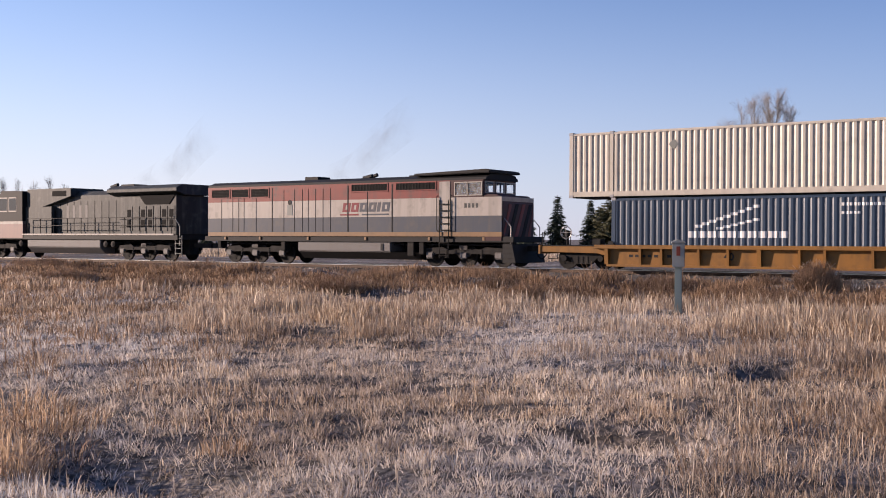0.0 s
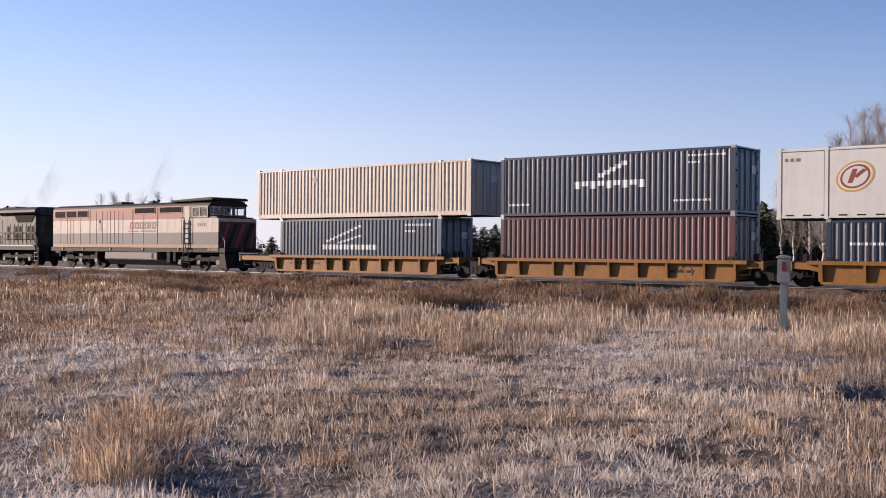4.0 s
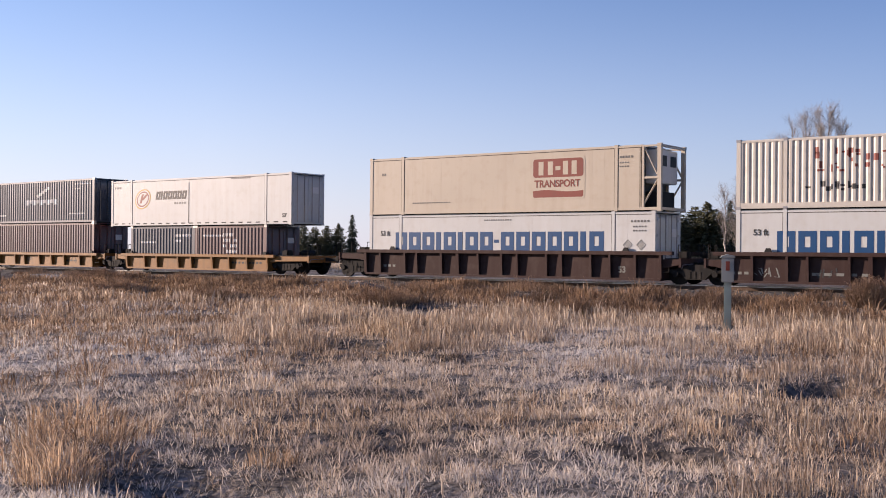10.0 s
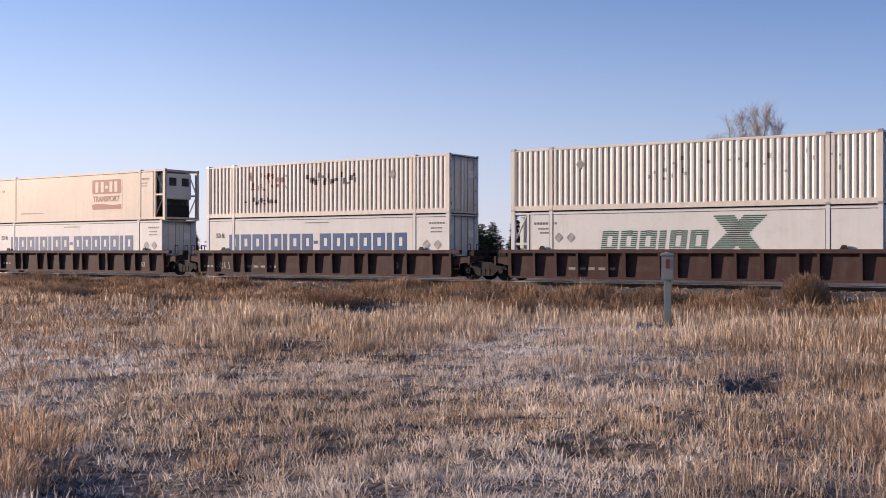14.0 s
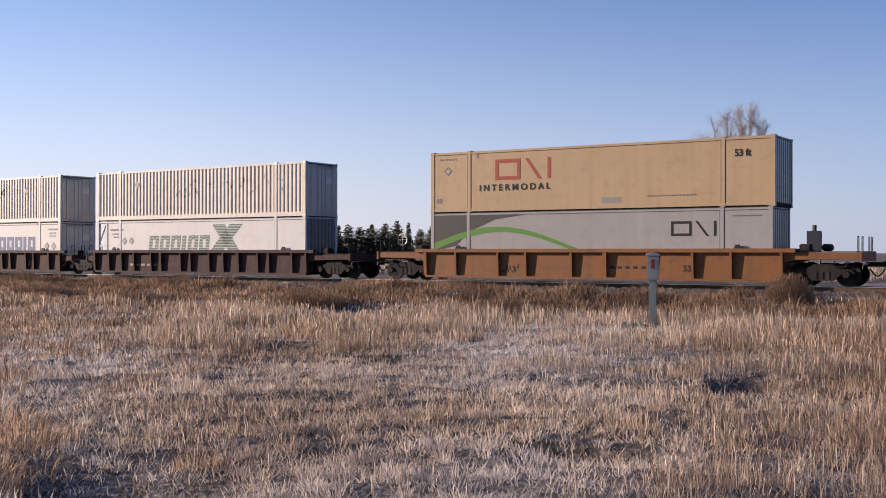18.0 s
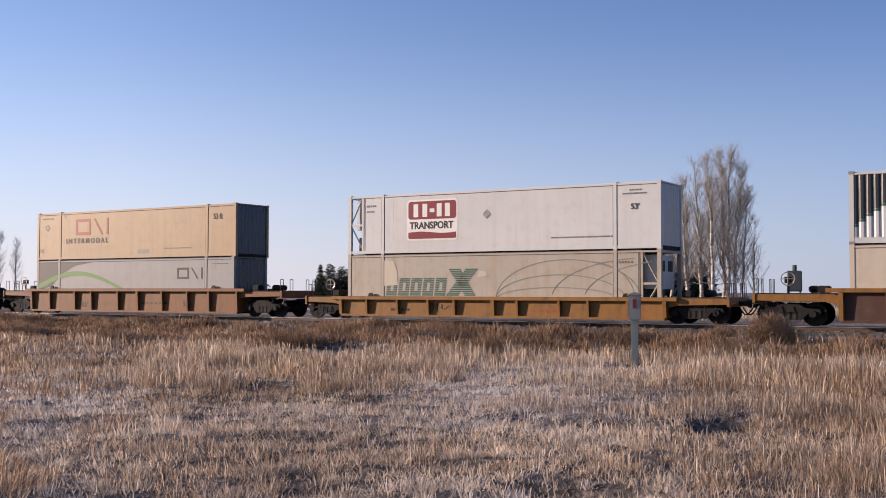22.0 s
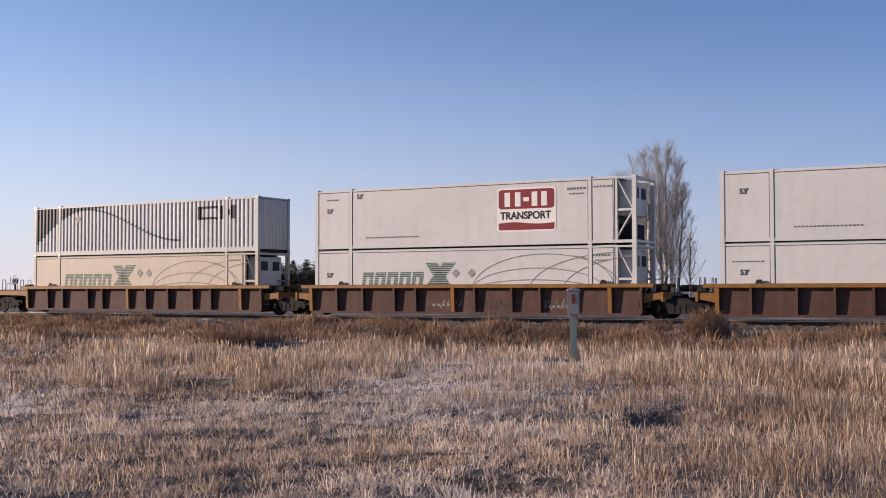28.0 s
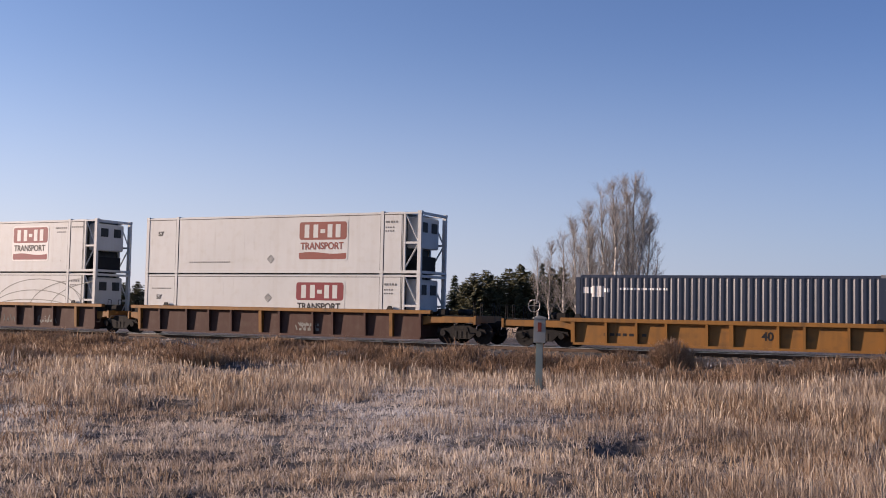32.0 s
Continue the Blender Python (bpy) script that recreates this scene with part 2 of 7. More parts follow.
G_SHORT = grass_material("frosted_short_grass", (0.13, 0.098, 0.072), (0.44, 0.362, 0.288), (0.76, 0.68, 0.58), 0.75)
G_TAN = grass_material("tan_tufted_grass", (0.125, 0.083, 0.055), (0.335, 0.253, 0.184), (0.58, 0.488, 0.392), 0.16)
G_STRAW = grass_material("pale_straw_stems", (0.16, 0.118, 0.080), (0.42, 0.338, 0.25), (0.70, 0.625, 0.52), 0.25)
G_PALE = grass_material("bleached_broken_stalks", (0.27, 0.222, 0.172), (0.52, 0.45, 0.375), (0.74, 0.70, 0.645), 0.5)
G_FROST = grass_material("grey_frosted_grass", (0.19, 0.152, 0.124), (0.46, 0.405, 0.352), (0.74, 0.69, 0.645), 0.9)
G_BUSH = grass_material("brittle_weed_stems", (0.145, 0.100, 0.068), (0.335, 0.246, 0.172), (0.53, 0.42, 0.32), 0.05)
G_RUST = grass_material("rusty_tall_grass", (0.085, 0.056, 0.039), (0.222, 0.152, 0.103), (0.41, 0.308, 0.222), 0.03)


def ground_material():
    m, n, l, b = nodes_of("frosty_litter_ground")
    soil = ramp(n, l, noise_at(n, l, 6.0, 8.0), [(0.37, (0.016, 0.013, 0.011)), (0.55, (0.080, 0.064, 0.052)), (0.75, (0.28, 0.23, 0.19))])
    patch = ramp(n, l, noise_at(n, l, 0.16, 5.0), [(0.46, (0, 0, 0)), (0.72, (1, 1, 1))])
    fine = ramp(n, l, noise_at(n, l, 14.0, 6.0), [(0.42, (0, 0, 0)), (0.62, (1, 1, 1))])
    fac = blend(n, l, 1.0, patch, fine, "MULTIPLY")
    l.new(blend(n, l, fac, soil, (0.42, 0.405, 0.395)), b.inputs["Base Color"])
    b.inputs["Roughness"].default_value = 0.9
    bump(n, l, b, noise_at(n, l, 18.0, 8.0), 0.8, 0.05)
    return m


def gravel_material(name, dark, light, scale=9.0):
    m, n, l, b = nodes_of(name)
    co, v = n.new("ShaderNodeTexCoord"), n.new("ShaderNodeTexVoronoi")
    v.inputs["Scale"].default_value = scale
    l.new(co.outputs["Object"], v.inputs["Vector"])
    tone = ramp(n, l, noise_at(n, l, 0.5, 6.0), [(0.3, dark), (0.7, light)])
    l.new(blend(n, l, 0.45, tone, v.outputs["Color"], "SOFT_LIGHT"), b.inputs["Base Color"])
    hs = n.new("ShaderNodeHueSaturation")
    hs.inputs["Saturation"].default_value = 0.25
    for k in list(b.inputs["Base Color"].links):
        l.new(k.from_socket, hs.inputs["Color"])
        l.remove(k)
    l.new(blend(n, l, 0.5, hs.outputs[0], tone), b.inputs["Base Color"])
    b.inputs["Roughness"].default_value = 0.95
    bump(n, l, b, v.outputs["Distance"], 0.9, 0.06)
    return m


GROUND = ground_material()
BALLAST = gravel_material("dusty_ballast", (0.04464, 0.03816, 0.03384), (0.1044, 0.09, 0.0792))
ROADSTONE = gravel_material("pale_road_gravel", (0.216, 0.2016, 0.1872), (0.3168, 0.3024, 0.2808), 16.0)


def bark_material(name, a, c, scale, stretch):
    m, n, l, b = nodes_of(name)
    f = noise_at(n, l, scale, 6.0, stretch)
    l.new(ramp(n, l, f, [(0.35, a), (0.6, c)]), b.inputs["Base Color"])
    b.inputs["Roughness"].default_value = 0.9
    bump(n, l, b, f, 0.5, 0.02)
    return m


ASPEN = bark_material("pale_aspen_bark", (0.24, 0.21, 0.18), (0.58, 0.53, 0.47), 3.0, (1, 1, 3))
TWIG = bark_material("grey_brown_twig_bark", (0.155, 0.138, 0.124), (0.30, 0.275, 0.252), 2.0, (1, 1, 1))
BARK = bark_material("dark_conifer_bark", (0.04, 0.03, 0.024), (0.11, 0.085, 0.065), 5.0, (1, 1, 0.3))
TIE = bark_material("weathered_tie_wood", (0.06, 0.045, 0.035), (0.17, 0.135, 0.11), 6.0, (1, 0.15, 1))


def needle_material(name, a, c):
    m, n, l, b = nodes_of(name)
    geo = n.new("ShaderNodeNewGeometry")
    one = ramp(n, l, geo.outputs["Random Per Island"], [(0.0, a), (1.0, c)])
    l.new(blend(n, l, noise_at(n, l, 0.6, 3.0), one, tuple(x * 0.8 for x in a)), b.inputs["Base Color"])
    b.inputs["Roughness"].default_value = 0.8
    return m


SPRUCE = needle_material("dark_spruce_needles", (0.055, 0.078, 0.054), (0.15, 0.17, 0.106))
PINE = needle_material("olive_pine_needles", (0.10, 0.108, 0.055), (0.29, 0.262, 0.14))


# ---- building helpers ----
class Shape:
    """Collects corners and faces of one part."""

    def __init__(self):
        self.v, self.f = [], []

    def add(self, verts, faces):
        k = len(self.v)
        self.v += [tuple(p) for p in verts]
        self.f += [tuple(i + k for i in f) for f in faces]
        return self

    def box(self, x0, x1, y0, y1, z0, z1):
        p = [(x, y, z) for z in (z0, z1) for y in (y0, y1) for x in (x0, x1)]
        return self.add(p, [(0, 2, 3, 1), (4, 5, 7, 6), (0, 1, 5, 4), (2, 6, 7, 3), (0, 4, 6, 2), (1, 3, 7, 5)])

    def slab(self, outline, y0, y1):
        """An outline of (x, z) points, given thickness from y0 to y1."""
        n = len(outline)
        p = [(x, y0, z) for x, z in outline] + [(x, y1, z) for x, z in outline]
        return self.add(p, [tuple(range(n)), tuple(range(2 * n - 1, n - 1, -1))] + [(i, i + n, (i + 1) % n + n, (i + 1) % n) for i in range(n)])

    def long(self, outline, x0, x1):
        """An outline of (y, z) points, drawn out from x0 to x1."""
        n = len(outline)
        p = [(x0, y, z) for y, z in outline] + [(x1, y, z) for y, z in outline]
        return self.add(p, [tuple(range(n))[::-1], tuple(range(n, 2 * n))] + [(i, (i + 1) % n, (i + 1) % n + n, i + n) for i in range(n)])

    def bar(self, a, b, r, sides=6, r2=None):
        """A round or square bar from a to b."""
        a, b = Vector(a), Vector(b)
        w = (b - a).normalized()
        u = w.orthogonal().normalized()
        v = w.cross(u)
        r2 = r if r2 is None else r2
        p = []
        for c, q in ((a, r), (b, r2)):
            for i in range(sides):
                t = 2 * math.pi * (i + 0.5) / sides
                p.append(c + (u * math.cos(t) + v * math.sin(t)) * q)
        n = sides
        return self.add(p, [tuple(range(n))[::-1], tuple(range(n, 2 * n))] + [(i, (i + 1) % n, (i + 1) % n + n, i + n) for i in range(n)])

    def twig(self, a, b, r):
        """A fine three-sided spike from a to its tip at b."""
        a, b = Vector(a), Vector(b)
        u = (b - a).orthogonal().normalized() * r
        v = (b - a).normalized().cross(u)
        return self.add([a + u, a - u * 0.5 + v * 0.87, a - u * 0.5 - v * 0.87, b], [(0, 1, 3), (1, 2, 3), (2, 0, 3)])

    def path(self, pts, r, sides=5):
        for a, b in zip(pts, pts[1:]):
            self.bar(a, b, r, sides)
        return self

    def lathe(self, rings, sides=24):
        """Rings of (radius, y) round the y axis, closed at both ends."""
        p = [(r * math.cos(2 * math.pi * i / sides), y, r * math.sin(2 * math.pi * i / sides)) for r, y in rings for i in range(sides)]
        f = []
        for k in range(len(rings) - 1):
            for i in range(sides):
                j = (i + 1) % sides
                f.append((k * sides + i, k * sides + j, (k + 1) * sides + j, (k + 1) * sides + i))
        f += [tuple(range(sides))[::-1], tuple(range((len(rings) - 1) * sides, len(rings) * sides))]
        return self.add(p, f)

    def shifted(self, dx, dy, dz):
        self.v = [(x + dx, y + dy, z + dz) for x, y, z in self.v]
        return self

    def mirror_y(self):
        self.v = [(x, -y, z) for x, y, z in self.v]
        self.f = [f[::-1] for f in self.f]
        return self

    def mesh(self, name, material):
        me = bpy.data.meshes.new(name)
        me.from_pydata(self.v, [], self.f)
        me.materials.append(material)
        me.validate()
        return me


def part(name, shape, material, parent, label="", smooth=False, kind="", at=None):
    """Links a shape, or a mesh that is already there, as one mesh under a thing."""
    me = shape if isinstance(shape, bpy.types.Mesh) else shape.mesh(name, material)
    if smooth:
        for p in me.polygons:
            p.use_smooth = True
    ob = new(name, me)
    ob.parent = parent
    if at:
        ob.location = at
    if label or kind:
        tagged(ob, label, kind=kind)
    return ob


def bevelled(shape, width, segments=2):
    """Rounds the edges of a shape."""
    me = shape.mesh("tmp", BLACK)
    bm = bmesh.new()
    bm.from_mesh(me)
    bmesh.ops.remove_doubles(bm, verts=bm.verts, dist=1e-4)
    bmesh.ops.recalc_face_normals(bm, faces=bm.faces)
    bmesh.ops.bevel(bm, geom=[e for e in bm.edges if e.calc_face_angle(0) > 0.4], offset=width, segments=segments, affect="EDGES", clamp_overlap=True)
    s = Shape()
    bm.verts.index_update()
    s.add([v.co[:] for v in bm.verts], [[v.index for v in f.verts] for f in bm.faces])
    bm.free()
    bpy.data.meshes.remove(me)
    return s


def words(text, size, material, name, parent, x, y, z, squeeze=1.0, label="", spread=1.0):
    """Lettering in the built-in font, laid on a wall that faces the camera's side; x, z: its lower left corner."""
    cu = bpy.data.curves.new(name, "FONT")
    cu.body, cu.size, cu.extrude = text, size, 0.003
    cu.offset, cu.space_character = 0.026 * size, spread
    tmp = bpy.data.objects.new(name, cu)
    me = bpy.data.meshes.new_from_object(tmp)
    bpy.data.objects.remove(tmp)
    me.transform(Matrix.Translation((x, y, z)) @ pose(0, 0, 0, 90, 0, 0) @ Matrix.Diagonal((squeeze, 1, 1, 1)))
    me.materials.clear()
    me.materials.append(material)
    return part(name, me, material, parent, label, kind="stuff")


# ---- the train's way ----
CURVE = 0.38 / 900.0      # the track bends very slightly


def run(t):
    """Metres that the train has gone at t seconds."""
    u = t / 32.0
    return 100 * sum(c * u ** (k + 1) for k, c in enumerate((2.18161, -0.08660, 0.43200, -0.75676, 0.59923, -0.16634)))


def on_track(x):
    return Matrix.Translation((x, FACE + CURVE * x * x, RAIL)) @ Matrix.Rotation(math.atan(2 * CURVE * x), 4, "Z")


RIDES, SPINS = [], []     # what moves with the train: (thing, place at the start, offset in it), and its wheels


def thing(name, label, category, group=""):
    return tagged(new(name), label, category, group)


# ---- bogies ----
WHEEL_R = 0.48


def wheelset_mesh(r):
    s = Shape()
    for side in (-1, 1):
        y = side * 0.75
        s.lathe([(r * 0.30, y - 0.07), (r * 0.55, y - 0.045), (r * 0.84, y - 0.06), (r * 0.86, y - 0.07), (r, y - 0.07), (r, y + 0.06), (r * 0.86, y + 0.07), (r * 0.84, y + 0.05), (r * 0.55, y + 0.035), (r * 0.3, y + 0.07)], 20)
        for k in range(4):
            a = k * math.pi / 2
            s.bar((0.6 * r * math.cos(a), y + side * 0.05, 0.6 * r * math.sin(a)), (0.6 * r * math.cos(a), y + side * 0.075, 0.6 * r * math.sin(a)), 0.05, 8)
    s.lathe([(0.09, -1.05), (0.09, 1.05)], 10)
    return s.mesh("wheelset", UNDER)


def freight_parts():
    """The shared meshes of a three-piece freight bogie."""
    frame_ = Shape()
    frame_.slab([(-1.20, 0.50), (-1.15, 0.66), (-0.62, 0.72), (-0.34, 0.88), (0.34, 0.88), (0.62, 0.72), (1.15, 0.66), (1.20, 0.50), (0.98, 0.46), (0.74, 0.54), (0.42, 0.24), (-0.42, 0.24), (-0.74, 0.54), (-0.98, 0.46)], -1.16, -0.98)
    springs = Shape()
    for x in (-0.24, 0.0, 0.24):
        for k in range(4):
            springs.bar((x, -1.09, 0.30 + 0.075 * k), (x, -1.09, 0.345 + 0.075 * k), 0.10, 10)
    cap = Shape().lathe([(0.13, -1.25), (0.15, -1.20), (0.15, -1.10)], 12)
    bolster = Shape().box(-0.22, 0.22, -1.12, 1.12, 0.62, 0.80).box(-0.3, 0.3, -0.35, 0.35, 0.78, 0.92)
    return [s.mesh(n, m) for s, n, m in ((frame_, "side_frame", UNDER), (springs, "spring", UNDER), (cap, "bearing_cap", UNDER), (bolster, "bolster", UNDER), (Shape().slab([(-0.12, 0.34), (0.12, 0.34), (0.09, 0.66), (-0.09, 0.66)], -0.98, 0.98), "brake_beam", UNDER))]


FREIGHT = freight_parts()
AXLE = wheelset_mesh(WHEEL_R)
AXLE_BIG = wheelset_mesh(0.53)


def mirrored(me):
    m2 = me.copy()
    m2.transform(Matrix.Diagonal((1, -1, 1, 1)))
    m2.flip_normals()
    return m2


FREIGHT_FAR = [mirrored(me) for me in FREIGHT[:3]]


def bogie(parent, x):
    """A two-axle bogie, a part of its car."""
    b = part("bogie", FREIGHT[3], UNDER, parent, "dusty black cast-steel bogie", at=(x, 0, 0))
    for me in (FREIGHT[0], FREIGHT[1], FREIGHT_FAR[0], FREIGHT_FAR[1]):
        part(me.name.split(".")[0], me, UNDER, b)
    for dx in (-0.89, 0.89):
        w = part("wheelset", AXLE, UNDER, b)
        SPINS.append((w, dx, WHEEL_R))
        part("bearing_cap", FREIGHT[2], STEEL, b, at=(dx, 0, WHEEL_R))
        part("bearing_cap", FREIGHT_FAR[2], STEEL, b, at=(dx, 0, WHEEL_R))
        part("brake_beam", FREIGHT[4], UNDER, b, at=(dx * 0.42, 0, 0))
    return b


# ---- well cars ----
def well_car(label, middle, left, right, top, panel_paint, sill_paint, ribs, ends, bogies, couplers, low=0.16, slant=True, marks=()):
    """A well wagon. left, right: the ends of its side walls; ends: how far its end platforms reach; bogies: the places of those that it carries; couplers: its coupled ends."""
    car = thing("well_car", label, "rail car", "cars of the freight train")
    ax, bx = left - middle, right - middle
    for side in (-1, 1):
        def put(name, s, mat, note=""):
            return part(name, s if side < 0 else s.mirror_y(), mat, car, note)
        put("side_wall", Shape().box(ax, bx, -1.35, -1.32, low + 0.1, top - 0.12), panel_paint)
        put("top_chord", bevelled(Shape().long([(-1.57, top - 0.17), (-1.57, top - 0.03), (-1.53, top), (-1.33, top), (-1.33, top - 0.17)], ax - 0.55, bx + 0.55), 0.012, 1), sill_paint)
        put("bottom_chord", Shape().long([(-1.50, low), (-1.50, low + 0.10), (-1.10, low + 0.10), (-1.10, low)], ax, bx), panel_paint, "grimy lower chord in the panel paint")
        n = ribs
        for k in range(n + 1):
            x = ax + (bx - ax) * k / n + (0 if k in (0, n) else 0.22 * math.sin(k * 2.7 + middle))
            w = 0.05 if k % 5 else 0.085
            rib_paint = sill_paint if (k % 5 == 0 and slant) else panel_paint
            put("side_post", Shape().add([(x - w, -1.345, low + 0.1), (x + w, -1.345, low + 0.1), (x + w, -1.50, low + 0.1), (x - w, -1.50, low + 0.1), (x - w, -1.345, top - 0.17), (x + w, -1.345, top - 0.17), (x + w, -1.56, top - 0.17), (x - w, -1.56, top - 0.17)],
                [(0, 3, 2, 1), (4, 5, 6, 7), (0, 1, 5, 4), (2, 3, 7, 6), (1, 2, 6, 5), (0, 4, 7, 3)]), rib_paint)
        for x in (ax + 0.35 * (bx - ax - 12.0) + 0.1, bx - 0.35 * (bx - ax - 12.0) - 0.1):
            put("container_guide", Shape().slab([(x - 0.16, top), (x + 0.16, top), (x + 0.08, top + 0.16), (x - 0.08, top + 0.16)], -1.44, -1.37), BLACK)
    part("well_floor", Shape().box(ax, bx, -1.10, 1.10, low + 0.02, low + 0.09), UNDER, car)
    for x in (ax, bx):
        part("end_bulkhead", Shape().box(x - 0.06, x + 0.06, -1.36, 1.36, low + 0.1, min(top - 0.17, 1.05)), panel_paint, car)
    for (e0, e1), high in ends:
        e0, e1 = e0 - middle, e1 - middle
        sgn = 1 if e1 > 0 else -1
        inner, outer = (e0, e1) if sgn > 0 else (e1, e0)
        plate = Shape().slab([(inner, high), (inner, high - 0.42), (inner + sgn * 0.5, high - 0.30), (outer, high - 0.26), (outer, high)], -1.36, 1.36)
        part("end_platform", bevelled(plate, 0.015, 1), sill_paint, car)
        part("walkway", Shape().box(min(inner, outer) + 0.1, max(inner, outer) - 0.1, -1.3, 1.3, high + 0.004, high + 0.045), UNDER, car)
        part("end_sill", Shape().box(min(outer, outer + sgn * 0.10), max(outer, outer + sgn * 0.10), -1.40, 1.40, high - 0.34, high + 0.05), sill_paint, car)
        for y in (-1.30, -0.55, 0.75, 1.30):
            part("hand_rail", Shape().path([(outer - sgn * 0.06, y, high), (outer - sgn * 0.06, y, high + 0.62), (outer - sgn * 0.06, y + 0.22, high + 0.62), (outer - sgn * 0.06, y + 0.22, high)], 0.018), UNDER, car)
        part("grab_iron", Shape().path([(outer - sgn * 0.9, -1.40, high - 0.32), (outer - sgn * 0.9, -1.44, high - 0.55), (outer - sgn * 0.45, -1.44, high - 0.55), (outer - sgn * 0.45, -1.40, high - 0.32)], 0.02), UNDER, car)
        part("brake_valve", bevelled(Shape().box(inner + sgn * 0.75 - 0.22, inner + sgn * 0.75 + 0.22, -0.9, -0.45, high + 0.04, high + 0.34), 0.04), UNDER, car)
        part("air_tank", Shape().lathe([(0.02, -0.52), (0.15, -0.45), (0.15, 0.45), (0.02, 0.52)], 14).shifted(inner + sgn * 1.35, 0.35, high + 0.2), UNDER, car, smooth=True)
    for x in bogies:
        bogie(car, x - middle)
    for x0, x1 in couplers:
        x0, x1 = x0 - middle, x1 - middle
        sgn = 1 if x1 > x0 else -1
        c = part("coupler", Shape().box(min(x0, x1), max(x0, x1), -0.09, 0.09, 0.78, 0.97), UNDER, car, "rusty knuckle coupler")
        part("knuckle", bevelled(Shape().slab([(x1 - sgn * 0.12, 0.70), (x1 + sgn * 0.16, 0.70), (x1 + sgn * 0.16, 1.06), (x1 - sgn * 0.12, 1.06)], -0.17, 0.14), 0.05), UNDER, c)
        part("air_hose", Shape().path([(x0 + sgn * 0.2 + sgn * 0.07 * k, -0.35, 0.72 - 0.30 * math.sin(math.pi * k / 8)) for k in range(9)], 0.03), BLACK, c, "black rubber air hose")
        part("uncoupling_lever", Shape().path([(x0 + sgn * 0.12, -1.35, 0.70), (x0 + sgn * 0.12, -1.25, 0.86), (x0 + sgn * 0.12, -0.2, 0.90)], 0.018), STEEL, c)
    for kind_, x, z, a, b, mat in marks:
        if kind_ == "text":
            words(b, a, mat, "lettering", car, x - middle, -1.357, z)
        else:
            blocks(car, "marking", x - middle, z, a, 0.14, b, mat, -1.351)
    RIDES.append((car, middle, Matrix()))
    return car


def scrawl(car, middle, x, z, w, h, material, seed):
    """A sprayed scrawl of thin crossing strokes on a side panel."""
    rnd = random.Random(seed)
    s = Shape()
    u, v = x - middle, z
    for k in range(11):
        a = (u + w * k / 11 + rnd.uniform(-0.05, 0.05), v + h * rnd.random())
        b = (a[0] + rnd.uniform(-0.12, 0.22), v + h * rnd.random())
        s.slab([(a[0], a[1]), (a[0] + 0.055, a[1]), (b[0] + 0.055, b[1]), (b[0], b[1])], -1.357, -1.351)
    part("scrawl", s, material, car, "pale sprayed scrawl", kind="stuff")


def blocks(parent, name, x, z, width, height, count, material, y, gap=0.28, label=""):
    """A line of writing that is too small or worn to read, as bars."""
    s = Shape()
    step = width / count
    rnd = random.Random(int(abs(x) * 100) + count)
    for k in range(count):
        w = step * (1 - gap) * rnd.uniform(0.7, 1.0)
        s.box(x + k * step, x + k * step + w, y - 0.006, y, z + height * 0.1, z + height * 0.9)
    return part(name, s, material, parent, label, kind="stuff")


# ---- containers ----
PITCH, DEEP = 0.280, 0.0444
POST40 = 6.035


def corrugated(ax, bx, z0, z1, y=-1.285):
    """A folded steel sheet that faces -y, and the flat crests on it as (x0, x1)."""
    n = max(1, round((bx - ax) / PITCH))
    p = (bx - ax) / n
    xs, waves = [(ax, DEEP)], []
    for k in range(n):
        o = ax + k * p
        up = [(0.050, 1.0), (0.080, 0.908), (0.190, 0.366), (0.280, 0.089), (0.330, 0.0)]      # valley, slope and rounded shoulder
        one = [(o + q * p, DEEP * d) for q, d in up] + [(o + (1 - q) * p, DEEP * d) for q, d in up[::-1]]
        waves.append([xs[-1]] + one)
        xs += one
    xs.append((bx, DEEP))
    v = [(x, y + d, z0) for x, d in xs] + [(x, y + d, z1) for x, d in xs]
    m = len(xs)
    s = Shape().add(v, [(i, i + 1, i + 1 + m, i + m) for i in range(m - 1)])
    s.add([(ax, y + 0.10, z0), (bx, y + 0.10, z0), (bx, y + 0.10, z1), (ax, y + 0.10, z1)], [(0, 3, 2, 1)])
    return s, waves


